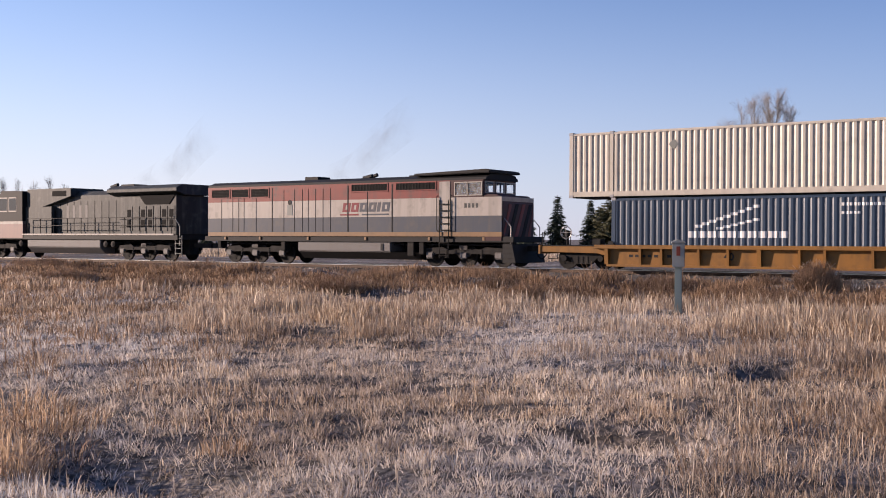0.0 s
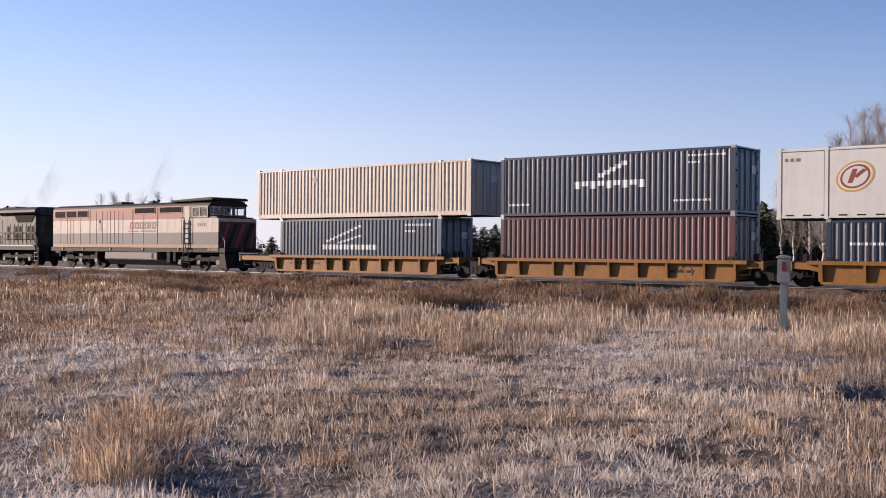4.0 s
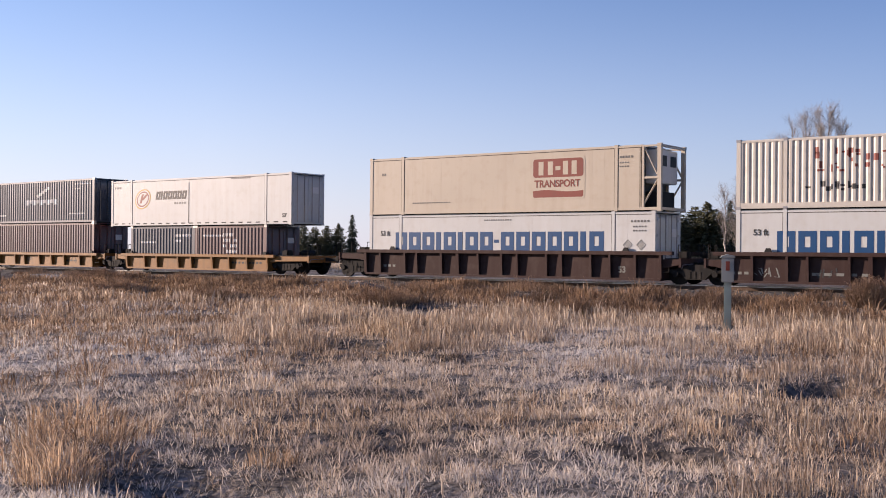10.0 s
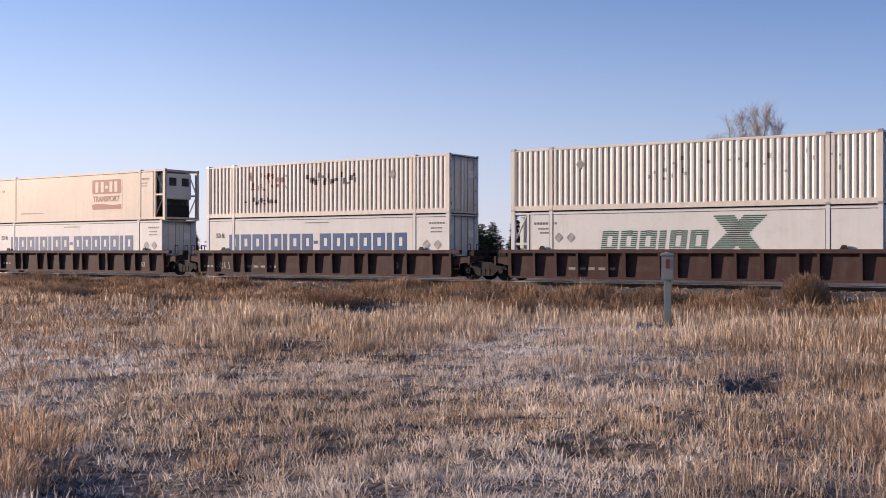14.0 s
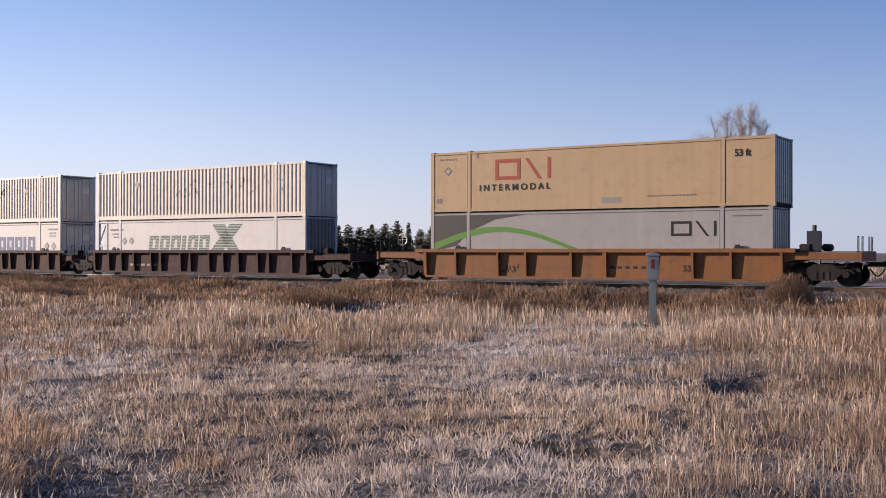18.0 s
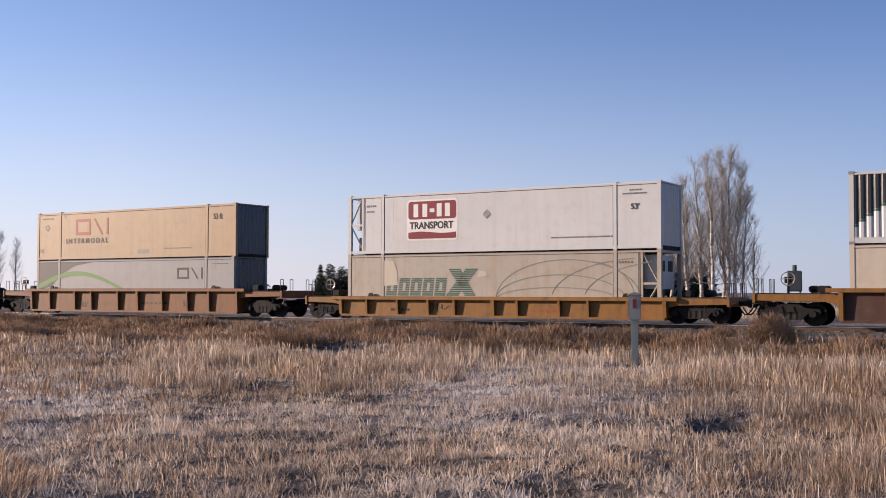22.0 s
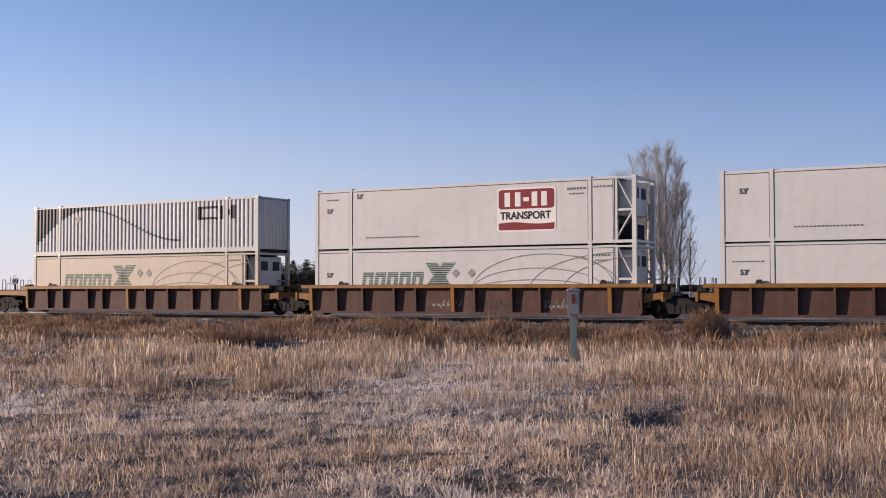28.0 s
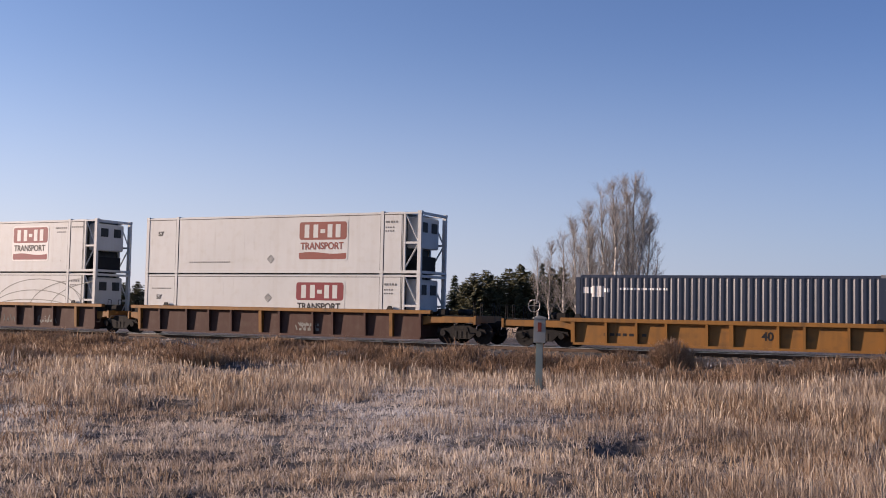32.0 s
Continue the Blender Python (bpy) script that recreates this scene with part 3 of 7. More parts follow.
def container(name, label, length, height, paint_, x0, base, ride, style="corrugated", frame_paint=None, unit="", door="right", marks=None, end_paint=None):
    """A freight container on ride, a (car's place, car) pair; x0: its left end; base: the height of its floor over the rails."""
    frame_paint = frame_paint or paint_
    half = length / 2
    c = thing(name, label, "container", "containers on the train")
    H = height
    long_ = length > 13
    la, lb = -half, half
    if "left" in unit:
        la += 0.92
    if "right" in unit:
        lb -= 0.92
    stops = [-half] + ([-POST40, POST40] if long_ else []) + [half]
    crests = []
    for side in (-1, 1):
        for a, b in zip(stops, stops[1:]):
            a, b = max(a, la), min(b, lb)
            if b - a < 0.2:
                continue
            if style == "corrugated":
                s, cr = corrugated(a + 0.07, b - 0.07, 0.27 if long_ else 0.16, H - 0.10)
                crests += cr if side < 0 else []
            else:
                s = Shape().box(a + 0.05, b - 0.05, -1.283, -1.18, 0.17, H - 0.09)
            part("side_panel", s if side < 0 else s.mirror_y(), paint_, c)
            if style == "smooth" and side < 0:
                seams = Shape()
                n = round((b - a) / 0.61)
                for k in range(1, n):
                    x = a + (b - a) * k / n
                    seams.box(x - 0.012, x + 0.012, -1.2842, -1.283, 0.2, H - 0.12)
                if n > 1:
                    part("panel_seam", seams, paint_, c, kind="stuff")
                # thin dark lines below the top rail and along the inner panel ends
                edge_line = Shape().box(a + 0.055, b - 0.055, -1.2865, -1.283, H - 0.150, H - 0.122)
                for x in ((a + 0.092,) if a > -half + 0.1 else ()) + ((b - 0.092,) if b < half - 0.1 else ()):
                    edge_line.box(x - 0.014, x + 0.014, -1.2865, -1.283, 0.17, H - 0.155)
                part("edge_line", edge_line, EDGE_DARK, c, "thin dark line along the panel edge")
        fr = lambda s: s if side < 0 else s.mirror_y()
        part("top_rail", fr(Shape().long([(-1.30, H - 0.12), (-1.30, H - 0.055), (-1.28, H - 0.04), (-1.16, H - 0.04), (-1.16, H - 0.12)], -half, half)), frame_paint, c)
        part("bottom_rail", fr(Shape().long([(-1.30, 0.045), (-1.30, 0.27 if (style == "corrugated" and long_) else 0.17), (-1.18, 0.27 if (style == "corrugated" and long_) else 0.17), (-1.18, 0.045)], -half, half)), frame_paint, c)
        for x in stops:
            w = 0.09 if abs(x) == half else 0.075
            xa, xb = (x, x + 2 * w) if x == -half else (x - 2 * w, x) if x == half else (x - w, x + w)
            part("corner_post" if abs(x) == half else "lift_post", fr(Shape().box(xa, xb, -1.305, -1.15, 0.1, H - 0.06)), frame_paint, c)
            for z in (0.0, H - 0.10):
                part("corner_casting", fr(Shape().box(xa - 0.01, xb + 0.01, -1.312, -1.13, z, z + 0.118)), frame_paint if style == "smooth" else STEEL, c)
    part("roof", Shape().box(la + 0.02, lb - 0.02, -1.16, 1.16, H - 0.07, H - 0.004), frame_paint, c)
    part("floor", Shape().box(la + 0.02, lb - 0.02, -1.15, 1.15, 0.002, 0.16), UNDER, c)
    for sgn, e, key in ((-1, la, "left"), (1, lb, "right")):
        if key in unit:
            reefer_end(c, sgn, e, half, H, paint_, frame_paint)
        elif door == key:
            for y0, y1 in ((-1.14, -0.02), (0.02, 1.14)):
                d = part("door", Shape().box(min(e, e - sgn * 0.06), max(e, e - sgn * 0.06), y0, y1, 0.14, H - 0.12), frame_paint, c)
                for y in (y0 + 0.28, y1 - 0.28):
                    part("lock_rod", Shape().bar((e + sgn * 0.03, y, 0.16), (e + sgn * 0.03, y, H - 0.14), 0.025), STEEL if style == "smooth" else frame_paint, d)
                for k in range(4):
                    z = 0.45 + k * (H - 0.9) / 3
                    part("hinge", Shape().box(min(e, e + sgn * 0.05), max(e, e + sgn * 0.05), y0 if y0 < -1 else y1 - 0.14, (y0 + 0.14) if y0 < -1 else y1, z, z + 0.12), frame_paint, d)
            part("plate", Shape().box(min(e, e + sgn * 0.02), max(e, e + sgn * 0.02), 0.3, 0.85, H * 0.62, H * 0.74), M_WHITE, c)
            for z in (0.12, H - 0.22):
                part("end_beam", Shape().box(min(e, e - sgn * 0.08), max(e, e - sgn * 0.08), -1.15, 1.15, z - 0.06, z + 0.10), frame_paint, c)
        else:
            s, _ = corrugated(-1.14, 1.14, 0.16, H - 0.10, 0.0)
            s.v = [(e - sgn * (y + 0.02), sgn * x, z) for x, y, z in s.v]
            part("end_wall", s, end_paint or frame_paint, c)
    if marks:
        marks(c, crests)
    car, middle = ride
    RIDES.append((c, middle, Matrix.Translation((x0 + half - middle, 0, base))))
    return c


def reefer_end(c, sgn, e, half, H, paint_, frame_paint):
    """The open frame at the end of a refrigerated container, with its cooling unit."""
    # the wall's dark colour stands in for the shade inside the open bay
    part("end_wall", Shape().box(min(e, e - sgn * 0.08), max(e, e - sgn * 0.08), -1.2, 1.2, 0.12, H - 0.08), L_GREY, c, "end wall coloured dark for the shade behind the cooling unit")
    o = half * sgn
    u = part("cooling_unit", bevelled(Shape().box(min(e, o - sgn * 0.25), max(e, o - sgn * 0.25), -0.95, 0.95, H * 0.42, H - 0.22), 0.04), WHITE, c, "dusty white cooling unit behind an open end frame")
    for y in (-0.5, 0.45):
        part("vent", Shape().box(min(o - sgn * 0.25, o - sgn * 0.22), max(o - sgn * 0.25, o - sgn * 0.22), y - 0.26, y + 0.26, H * 0.68, H * 0.84), L_GREY, u)
    part("fuel_tank", Shape().box(min(e, o - sgn * 0.35), max(e, o - sgn * 0.35), -0.85, 0.85, 0.16, H * 0.30), BLACK, c)
    for side in (-1, 1):
        y = side * 1.24
        part("brace", Shape().bar((e, y, 0.15), (o - sgn * 0.12, y, H * 0.5), 0.045, 4).bar((o - sgn * 0.12, y, H * 0.5), (e + sgn * 0.1, y, H - 0.12), 0.045, 4).box(min(e, o), max(e, o), y - 0.04, y + 0.04, H * 0.5 - 0.05, H * 0.5 + 0.05), frame_paint, c)
        part("inner_post", Shape().box(min(e, e + sgn * 0.10), max(e, e + sgn * 0.10), y - 0.05, y + 0.05, 0.12, H - 0.1), frame_paint, c)
    for z in (0.05, H - 0.14):
        part("end_beam", Shape().box(min(o, o - sgn * 0.10), max(o, o - sgn * 0.10), -1.2, 1.2, z, z + 0.12), frame_paint, c)


# ---- markings on the walls ----
WALL_Y = -1.2885


def flat(c, name, outline, material, lift=0.0, label=""):
    """A painted shape on a smooth wall: an outline of (x, z)."""
    return part(name, Shape().slab(outline, WALL_Y - 0.004 - lift, WALL_Y - lift + 0.004), material, c, label)


def on_crests(c, name, crests, boxes, material, label=""):
    """Painted boxes (x0, x1, z0, z1) on a folded wall, following its folds."""
    s = Shape()
    if name == "small_writing":      # short bars in a row, one for each sign
        boxes = [(x0 + 0.15 * k, min(x1, x0 + 0.15 * k + 0.105), z0 + 0.02, z1 - 0.02) for x0, x1, z0, z1 in boxes for k in range(int((x1 - x0) / 0.15) + 1)]
    for x0, x1, z0, z1 in boxes:
        for wave in crests:
            for (a, da), (b, db) in zip(wave, wave[1:]):
                p, q = max(a, x0), min(b, x1)
                if q - p > 0.003:
                    ya, yb = (-1.289 + da + (db - da) * (u - a) / (b - a) for u in (p, q))
                    s.add([(p, ya, z0), (q, yb, z0), (q, yb, z1), (p, ya, z1)], [(0, 1, 2, 3)])
    return part(name, s, material, c, label, kind="stuff")


def glyphs(x, z, width, height, plan, lean=0.0):
    """Slotted blocks in the rhythm of big lettering, without its letters: plan gives the kind of each place."""
    out = []
    total = sum(3.0 if p == "2" else 1.6 if p == "1" else 1.2 for p in plan)
    u = width / total
    for p in plan:
        if p == "2":
            at = lambda k, v: (x + k * u + lean * v, z + height * v)     # a plain block with a slot in its middle
            for k0, k1, v0, v1 in ((0.22, 1.1, 0.0, 1.0), (1.9, 2.78, 0.0, 1.0), (1.1, 1.9, 0.74, 1.0), (1.1, 1.9, 0.0, 0.26)):
                out.append([at(k0, v0), at(k1, v0), at(k1, v1), at(k0, v1)])
            x += 3.0 * u
        elif p == "1":
            out.append([(x + 0.2 * u, z), (x + 1.2 * u, z), (x + 1.2 * u + lean, z + height), (x + 0.2 * u + lean, z + height)])
            x += 1.6 * u
        else:
            if p == "-":
                out.append([(x, z + height * 0.4), (x + u, z + height * 0.4), (x + u, z + height * 0.58), (x, z + height * 0.58)])
            x += 1.2 * u
    return out


def flat_many(c, name, outlines, material, label="", lift=0.0):
    if len(outlines) < 40:
        for o in outlines:
            part(name, Shape().slab(o, WALL_Y - 0.004 - lift, WALL_Y - lift + 0.004), material, c, label)
        return
    s = Shape()
    for o in outlines:
        s.slab(o, WALL_Y - 0.004 - lift, WALL_Y - lift + 0.004)
    return part(name, s, material, c, label, kind="stuff")


def rounded(x0, x1, z0, z1, r=0.12, n=4):
    pts = []
    for cx, cz, a in ((x1 - r, z0 + r, -90), (x1 - r, z1 - r, 0), (x0 + r, z1 - r, 90), (x0 + r, z0 + r, 180)):
        pts += [(cx + r * math.cos(radians(a + 90 * k / n)), cz + r * math.sin(radians(a + 90 * k / n))) for k in range(n + 1)]
    return pts


def shield(red, white):
    """The haulier's sign: a red panel with two white blocks, a word under it and a red wave."""
    def draw(x0, z0, w=2.66):
        def marks(c, _):
            h = w * 0.67
            flat(c, "sign_ground", rounded(x0 - 0.08, x0 + w + 0.08, z0 - 0.08, z0 + h + 0.08, 0.16), white)
            flat(c, "sign_panel", rounded(x0, x0 + w, z0 + h * 0.52, z0 + h, 0.14), red, 0.003)
            flat_many(c, "sign_block", [[(x0 + a * w, z0 + h * 0.58), (x0 + b * w, z0 + h * 0.58), (x0 + b * w, z0 + h * 0.93), (x0 + a * w, z0 + h * 0.93)] for a, b in ((0.11, 0.21), (0.30, 0.40), (0.60, 0.70), (0.77, 0.87))] + [[(x0 + 0.45 * w, z0 + h * 0.70), (x0 + 0.55 * w, z0 + h * 0.70), (x0 + 0.55 * w, z0 + h * 0.80), (x0 + 0.45 * w, z0 + h * 0.80)]], white, lift=0.006)
            words("TRANSPORT", 0.46 * w / 2.66, red if red is not M_RED else M_DARK, "lettering", c, x0 + 0.03 * w, WALL_Y - 0.01, z0 + h * 0.27, 0.93)
            n = 14
            top = [(x0 + w * k / n, z0 + h * (0.17 + 0.025 * math.sin(k / n * 6.28))) for k in range(n, -1, -1)]
            flat(c, "sign_wave", [(x0 + 0.06, z0), (x0 + w - 0.06, z0), (x0 + w, z0 + 0.06)] + top + [(x0, z0 + 0.06)], red, 0.003)
        return marks
    return draw


def slatted(outlines, step=0.075, gap=0.34):
    """Cuts outlines into level slats, as the striped haulier's mark is drawn; parallelograms and triangles of (x, z)."""
    out = []
    for o in outlines:
        zs = [z for _, z in o]
        z = min(zs)
        while z < max(zs) - 0.01:
            za, zb = z, min(z + step * (1 - gap), max(zs))
            zm = (za + zb) / 2
            cut = []
            for (xa, z1), (xb, z2) in zip(o, o[1:] + o[:1]):
                if (z1 - zm) * (z2 - zm) < 0:
                    cut.append(xa + (xb - xa) * (zm - z1) / (z2 - z1))
            cut.sort()
            for k in range(0, len(cut) - 1, 2):
                out.append([(cut[k], za), (cut[k + 1], za), (cut[k + 1] + 0.02, zb), (cut[k] + 0.02, zb)])
            z += step
    return out


def striped_mark(x0, z0, w, material, letters="22222", tall=1.5, size=0.62):
    """A word of slanted striped blocks that ends in a large striped cross."""
    def outlines():
        h = 0.26 * w * size
        o = glyphs(x0, z0, w * 0.66, h, letters, 0.12)
        cx, ch = x0 + w * 0.66, h * tall
        o += [[(cx, z0), (cx + w * 0.13, z0), (cx + w * 0.34, z0 + ch), (cx + w * 0.21, z0 + ch)],
              [(cx + w * 0.20, z0), (cx + w * 0.31, z0), (cx + w * 0.15, z0 + ch), (cx + w * 0.03, z0 + ch)]]
        return o
    return lambda: slatted(outlines(), 0.085, 0.30)


def globe(c, x0, x1, z0, high, material):
    """Thin arcs like the meridians of a globe that rises from the sill."""
    s = Shape()
    cx, rx = (x0 + x1) / 2, (x1 - x0) / 2

    def arc(ox, ax, az, a0, a1, n=22):
        pts = [(ox + ax * math.cos(radians(a0 + (a1 - a0) * k / n)), z0 + az * math.sin(radians(a0 + (a1 - a0) * k / n))) for k in range(n + 1)]
        for (xa, za), (xb, zb) in zip(pts, pts[1:]):
            s.slab([(xa, za - 0.022), (xb, zb - 0.022), (xb, zb + 0.022), (xa, za + 0.022)], WALL_Y - 0.004, WALL_Y + 0.004)
    arc(cx, rx, high, 4, 178)
    arc(cx - rx * 0.1, rx * 0.9, high * 0.62, 8, 176)
    arc(cx - rx * 0.15, rx * 0.85, high * 0.30, 10, 174)
    arc(cx + rx * 1.1, rx * 1.3, high * 1.02, 98, 172)
    arc(cx + rx * 1.6, rx * 1.35, high * 0.98, 110, 172)
    arc(cx + rx * 0.3, rx * 0.62, high * 0.94, 0, 84)
    part("globe_arc", s, material, c, kind="stuff")


def small_print(c, items, material, y=None):
    """Worn lines of small writing on a wall, as bars: (x, z, width, height, count)."""
    for x, z, w, h, n in items:
        blocks(c, "small_writing", x, z, w, h, n, material, WALL_Y - 0.002 if y is None else y)


def diamonds(c, places, material, r=0.16):
    for x, z in places:
        part("placard", Shape().slab([(x, z - 0.7 * r), (x + 0.7 * r, z), (x, z + 0.7 * r), (x - 0.7 * r, z)], WALL_Y - 0.004, WALL_Y + 0.004), M_PALE, c)
        ring = Shape()
        pts = [(x, z - r), (x + r, z), (x, z + r), (x - r, z)]
        for (xa, za), (xb, zb) in zip(pts, pts[1:] + pts[:1]):
            ring.slab([(xa, za - 0.02), (xb, zb - 0.02), (xb, zb + 0.02), (xa, za + 0.02)], WALL_Y - 0.006, WALL_Y + 0.004)
        part("placard_frame", ring, material, c)


# ---- locomotives ----
def loco_bogie(parent, x, far=True):
    b = part("bogie", Shape().box(-2.1, 2.1, -0.9, 0.9, 0.62, 0.86), UNDER, parent, "dusty three-axle locomotive bogie", at=(x, 0, 0))
    for side in (-1, 1):
        s = Shape().slab([(-2.35, 0.62), (-2.25, 0.88), (-1.2, 0.94), (-0.9, 0.80), (0.9, 0.80), (1.2, 0.94), (2.25, 0.88), (2.35, 0.62), (1.95, 0.50), (1.5, 0.62), (0.4, 0.62), (0.3, 0.48), (-0.3, 0.48), (-0.4, 0.62), (-1.5, 0.62), (-1.95, 0.50)], -1.22, -1.02)
        part("side_frame", s if side < 0 else s.mirror_y(), UNDER, b)
        for dx in (-1.0, 1.0):
            s = Shape()
            for k in range(5):
                s.bar((dx, -1.12, 0.42 + 0.085 * k), (dx, -1.12, 0.47 + 0.085 * k), 0.13, 10)
            part("spring", s if side < 0 else s.mirror_y(), UNDER, b, kind="stuff")
        s = Shape().lathe([(0.06, -0.22), (0.10, -0.18), (0.10, 0.18), (0.06, 0.22)], 10)
        s.v = [(y, -1.28, z + 0.92) for xx, y, z in s.v]
        part("brake_cylinder", s if side < 0 else s.mirror_y(), GREYTANK, b)
    for dx in (-1.95, 0.0, 1.95):
        w = part("wheelset", AXLE_BIG, UNDER, b)
        SPINS.append((w, dx, 0.53))
        # axle boxes in a paler grey, for their dust and for highlights painted in
        for side in (-1, 1):
            s = bevelled(Shape().box(dx - 0.22, dx + 0.22, -1.30, -1.20, 0.38, 0.72), 0.05)
            part("axle_box", s if side < 0 else s.mirror_y(), GREYTANK, b)
    return b


def steps(parent, x, y, low, high, width, material, count=5, name="ladder"):
    s = Shape().bar((x - width / 2, y, low), (x - width / 2, y, high), 0.025, 5).bar((x + width / 2, y, low), (x + width / 2, y, high), 0.025, 5)
    for k in range(count):
        z = low + (high - low) * (k + 0.3) / count
        s.box(x - width / 2, x + width / 2, y - 0.06, y + 0.06, z, z + 0.03)
    return part(name, s, material, parent)


def cowl_locomotive():
    X0 = -34.4
    lo = thing("diesel_locomotive", "faded red, white and blue-grey striped cowl diesel locomotive", "locomotive", "locomotives of the train")
    a, b = -44.25 - X0, -25.15 - X0
    r_ = lambda x: x - X0
    Y = 1.50
    sec = lambda z0, z1, x0=a, x1=b: Shape().box(x0, x1, -Y, Y, z0, z1)
    part("underframe", Shape().box(a - 0.3, b + 0.6, -1.45, 1.45, 1.18, 1.45), BLACK, lo)
    part("sill_stripe", sec(1.45, 1.66, a, b).shifted(0, 0, 0), L_GOLD, lo, "dull gold sill stripe")
    part("lower_band", sec(1.66, 2.42), L_BLUE, lo, "grimy blue-grey lower band")
    part("middle_band", sec(2.42, 3.30), L_WHITE, lo, "dirty white middle band")
    part("upper_band", sec(3.30, 4.12, a, r_(-28.02)), L_RED, lo, "faded red upper band")
    for side in (-1, 1):
        wall = Shape()
        for x0, x1, z0, z1 in ((-28.02, -26.16, 3.30, 3.42), (-28.02, -26.16, 3.98, 4.12), (-28.02, -27.72, 3.42, 3.98), (-27.05, -26.98, 3.42, 3.98), (-26.25, -26.16, 3.42, 3.98)):
            wall.box(r_(x0), r_(x1), -Y, -Y + 0.06, z0, z1)
        part("cab_side", wall if side < 0 else wall.mirror_y(), L_NOSE, lo, "dull red cab side with window openings")
    roof = Shape().long([(-Y, 4.12), (-Y + 0.05, 4.24), (-Y + 0.5, 4.40), (0, 4.46), (Y - 0.5, 4.40), (Y - 0.05, 4.24), (Y, 4.12)][::-1], a, -26.02 - X0)
    part("roof", roof, BLACK, lo, "sooty black rounded roof")
    # cab with an upright windscreen set back behind the striped nose
    front = Shape()
    for y0, y1, z0, z1 in ((-1.44, 1.44, 3.30, 3.55), (-1.44, 1.44, 4.01, 4.12), (-1.44, -1.32, 3.55, 4.01), (-0.58, -0.37, 3.55, 4.01), (0.37, 0.58, 3.55, 4.01), (1.32, 1.44, 3.55, 4.01)):
        front.box(r_(-26.2), r_(-26.16), y0, y1, z0, z1)
    part("cab_front", front, L_NOSE, lo)
    part("cab_seat", bevelled(Shape().box(r_(-27.6), r_(-27.15), -1.0, -0.5, 3.31, 3.62).box(r_(-27.65), r_(-27.5), -1.0, -0.5, 3.55, 3.85), 0.03), BLACK, lo)
    part("nose", bevelled(Shape().slab([(-26.15 - X0, 1.2), (b + 0.03, 1.2), (b + 0.03, 3.05), (b - 0.22, 3.40), (-26.15 - X0, 3.44)], -Y + 0.02, Y - 0.02), 0.05), L_NOSE, lo, "sooty dark red nose with diagonal stripes")
    for k in range(6):
        y = -1.6 + 0.62 * k
        s = Shape()
        pts = [(max(-1.4, min(1.4, y + u)), z) for u, z in ((0, 1.45), (0.28, 1.45), (1.0, 2.98), (0.72, 2.98))]
        if pts[1][0] - pts[0][0] > 0.05:
            s.add([(b + 0.046, yy, z) for yy, z in pts] + [(b + 0.02, yy, z) for yy, z in pts], [(0, 1, 2, 3), (7, 6, 5, 4), (0, 4, 5, 1), (1, 5, 6, 2), (2, 6, 7, 3), (3, 7, 4, 0)])
            part("nose_stripe", s, BLACK if k % 2 else L_RED, lo)
    # windscreen rims, coloured pale to give the bright outline of reflected sky
    for y in (-0.95, 0.0, 0.95):
        rim = Shape()
        for y0, y1, z0, z1 in ((y - 0.42, y + 0.42, 3.50, 3.55), (y - 0.42, y + 0.42, 4.01, 4.06), (y - 0.42, y - 0.37, 3.55, 4.01), (y + 0.37, y + 0.42, 3.55, 4.01)):
            rim.box(r_(-26.157), r_(-26.12), y0, y1, z0, z1)
        w = part("windscreen", rim, L_WHITE, lo, "windscreen with its rim painted pale for reflected sky")
        part("pane", Shape().box(r_(-26.15), r_(-26.14), y - 0.37, y + 0.37, 3.55, 4.01), CLEAR, w).visible_shadow = False
    # side windows, grilles and doors
    def window(x0, x1, z0, z1, mat=GLASS, name="window", y=Y):
        x0, x1 = x0 - X0, x1 - X0
        f = Shape()
        for u0, u1, w0, w1 in ((x0 - 0.05, x1 + 0.05, z0 - 0.05, z0), (x0 - 0.05, x1 + 0.05, z1, z1 + 0.05), (x0 - 0.05, x0, z0, z1), (x1, x1 + 0.05, z0, z1)):
            f.box(u0, u1, -y - 0.025, -y + 0.02, w0, w1)
        w = part(name, f, L_WHITE if mat in (GLASS, CLEAR) else L_RED, lo)
        part("pane" if mat in (GLASS, CLEAR) else "grille", Shape().box(x0, x1, -y - 0.008, -y + 0.02, z0, z1), mat, w)
        return w
    window(-27.72, -27.05, 3.42, 3.98, CLEAR)
    window(-26.98, -26.25, 3.42, 3.98, CLEAR)
    window(-28.52, -28.12, 3.35, 4.02)
    for x0, x1 in ((-43.94, -42.6), (-42.4, -41.15), (-40.95, -39.7)):
        g = window(x0, x1, 3.56, 3.98, VOID, "air_intake")
        s = Shape()
        for k in range(5):
            s.box(x0 - X0, x1 - X0, -Y - 0.02, -Y, 3.60 + 0.08 * k, 3.62 + 0.08 * k)
        part("louvre", s, UNDER, g, kind="stuff")
    for x0, x1 in ((-34.0, -31.75), (-31.2, -28.85)):
        g = window(x0, x1, 3.72, 4.05, VOID, "air_intake")
        s = Shape()
        for k in range(12):
            u = x0 + (x1 - x0) * k / 12 - X0
            s.box(u, u + 0.03, -Y - 0.02, -Y, 3.72, 4.05)
        part("louvre", s, UNDER, g, kind="stuff")
    for x in (-43.2, -42.35, -41.9, -41.5, -40.6, -39.42, -38.6, -37.85, -37.3, -36.9, -36.4, -35.9, -35.4, -34.25, -33.0, -31.45):
        wide = 0.032 if x in (-39.42, -34.25, -31.45) else 0.011
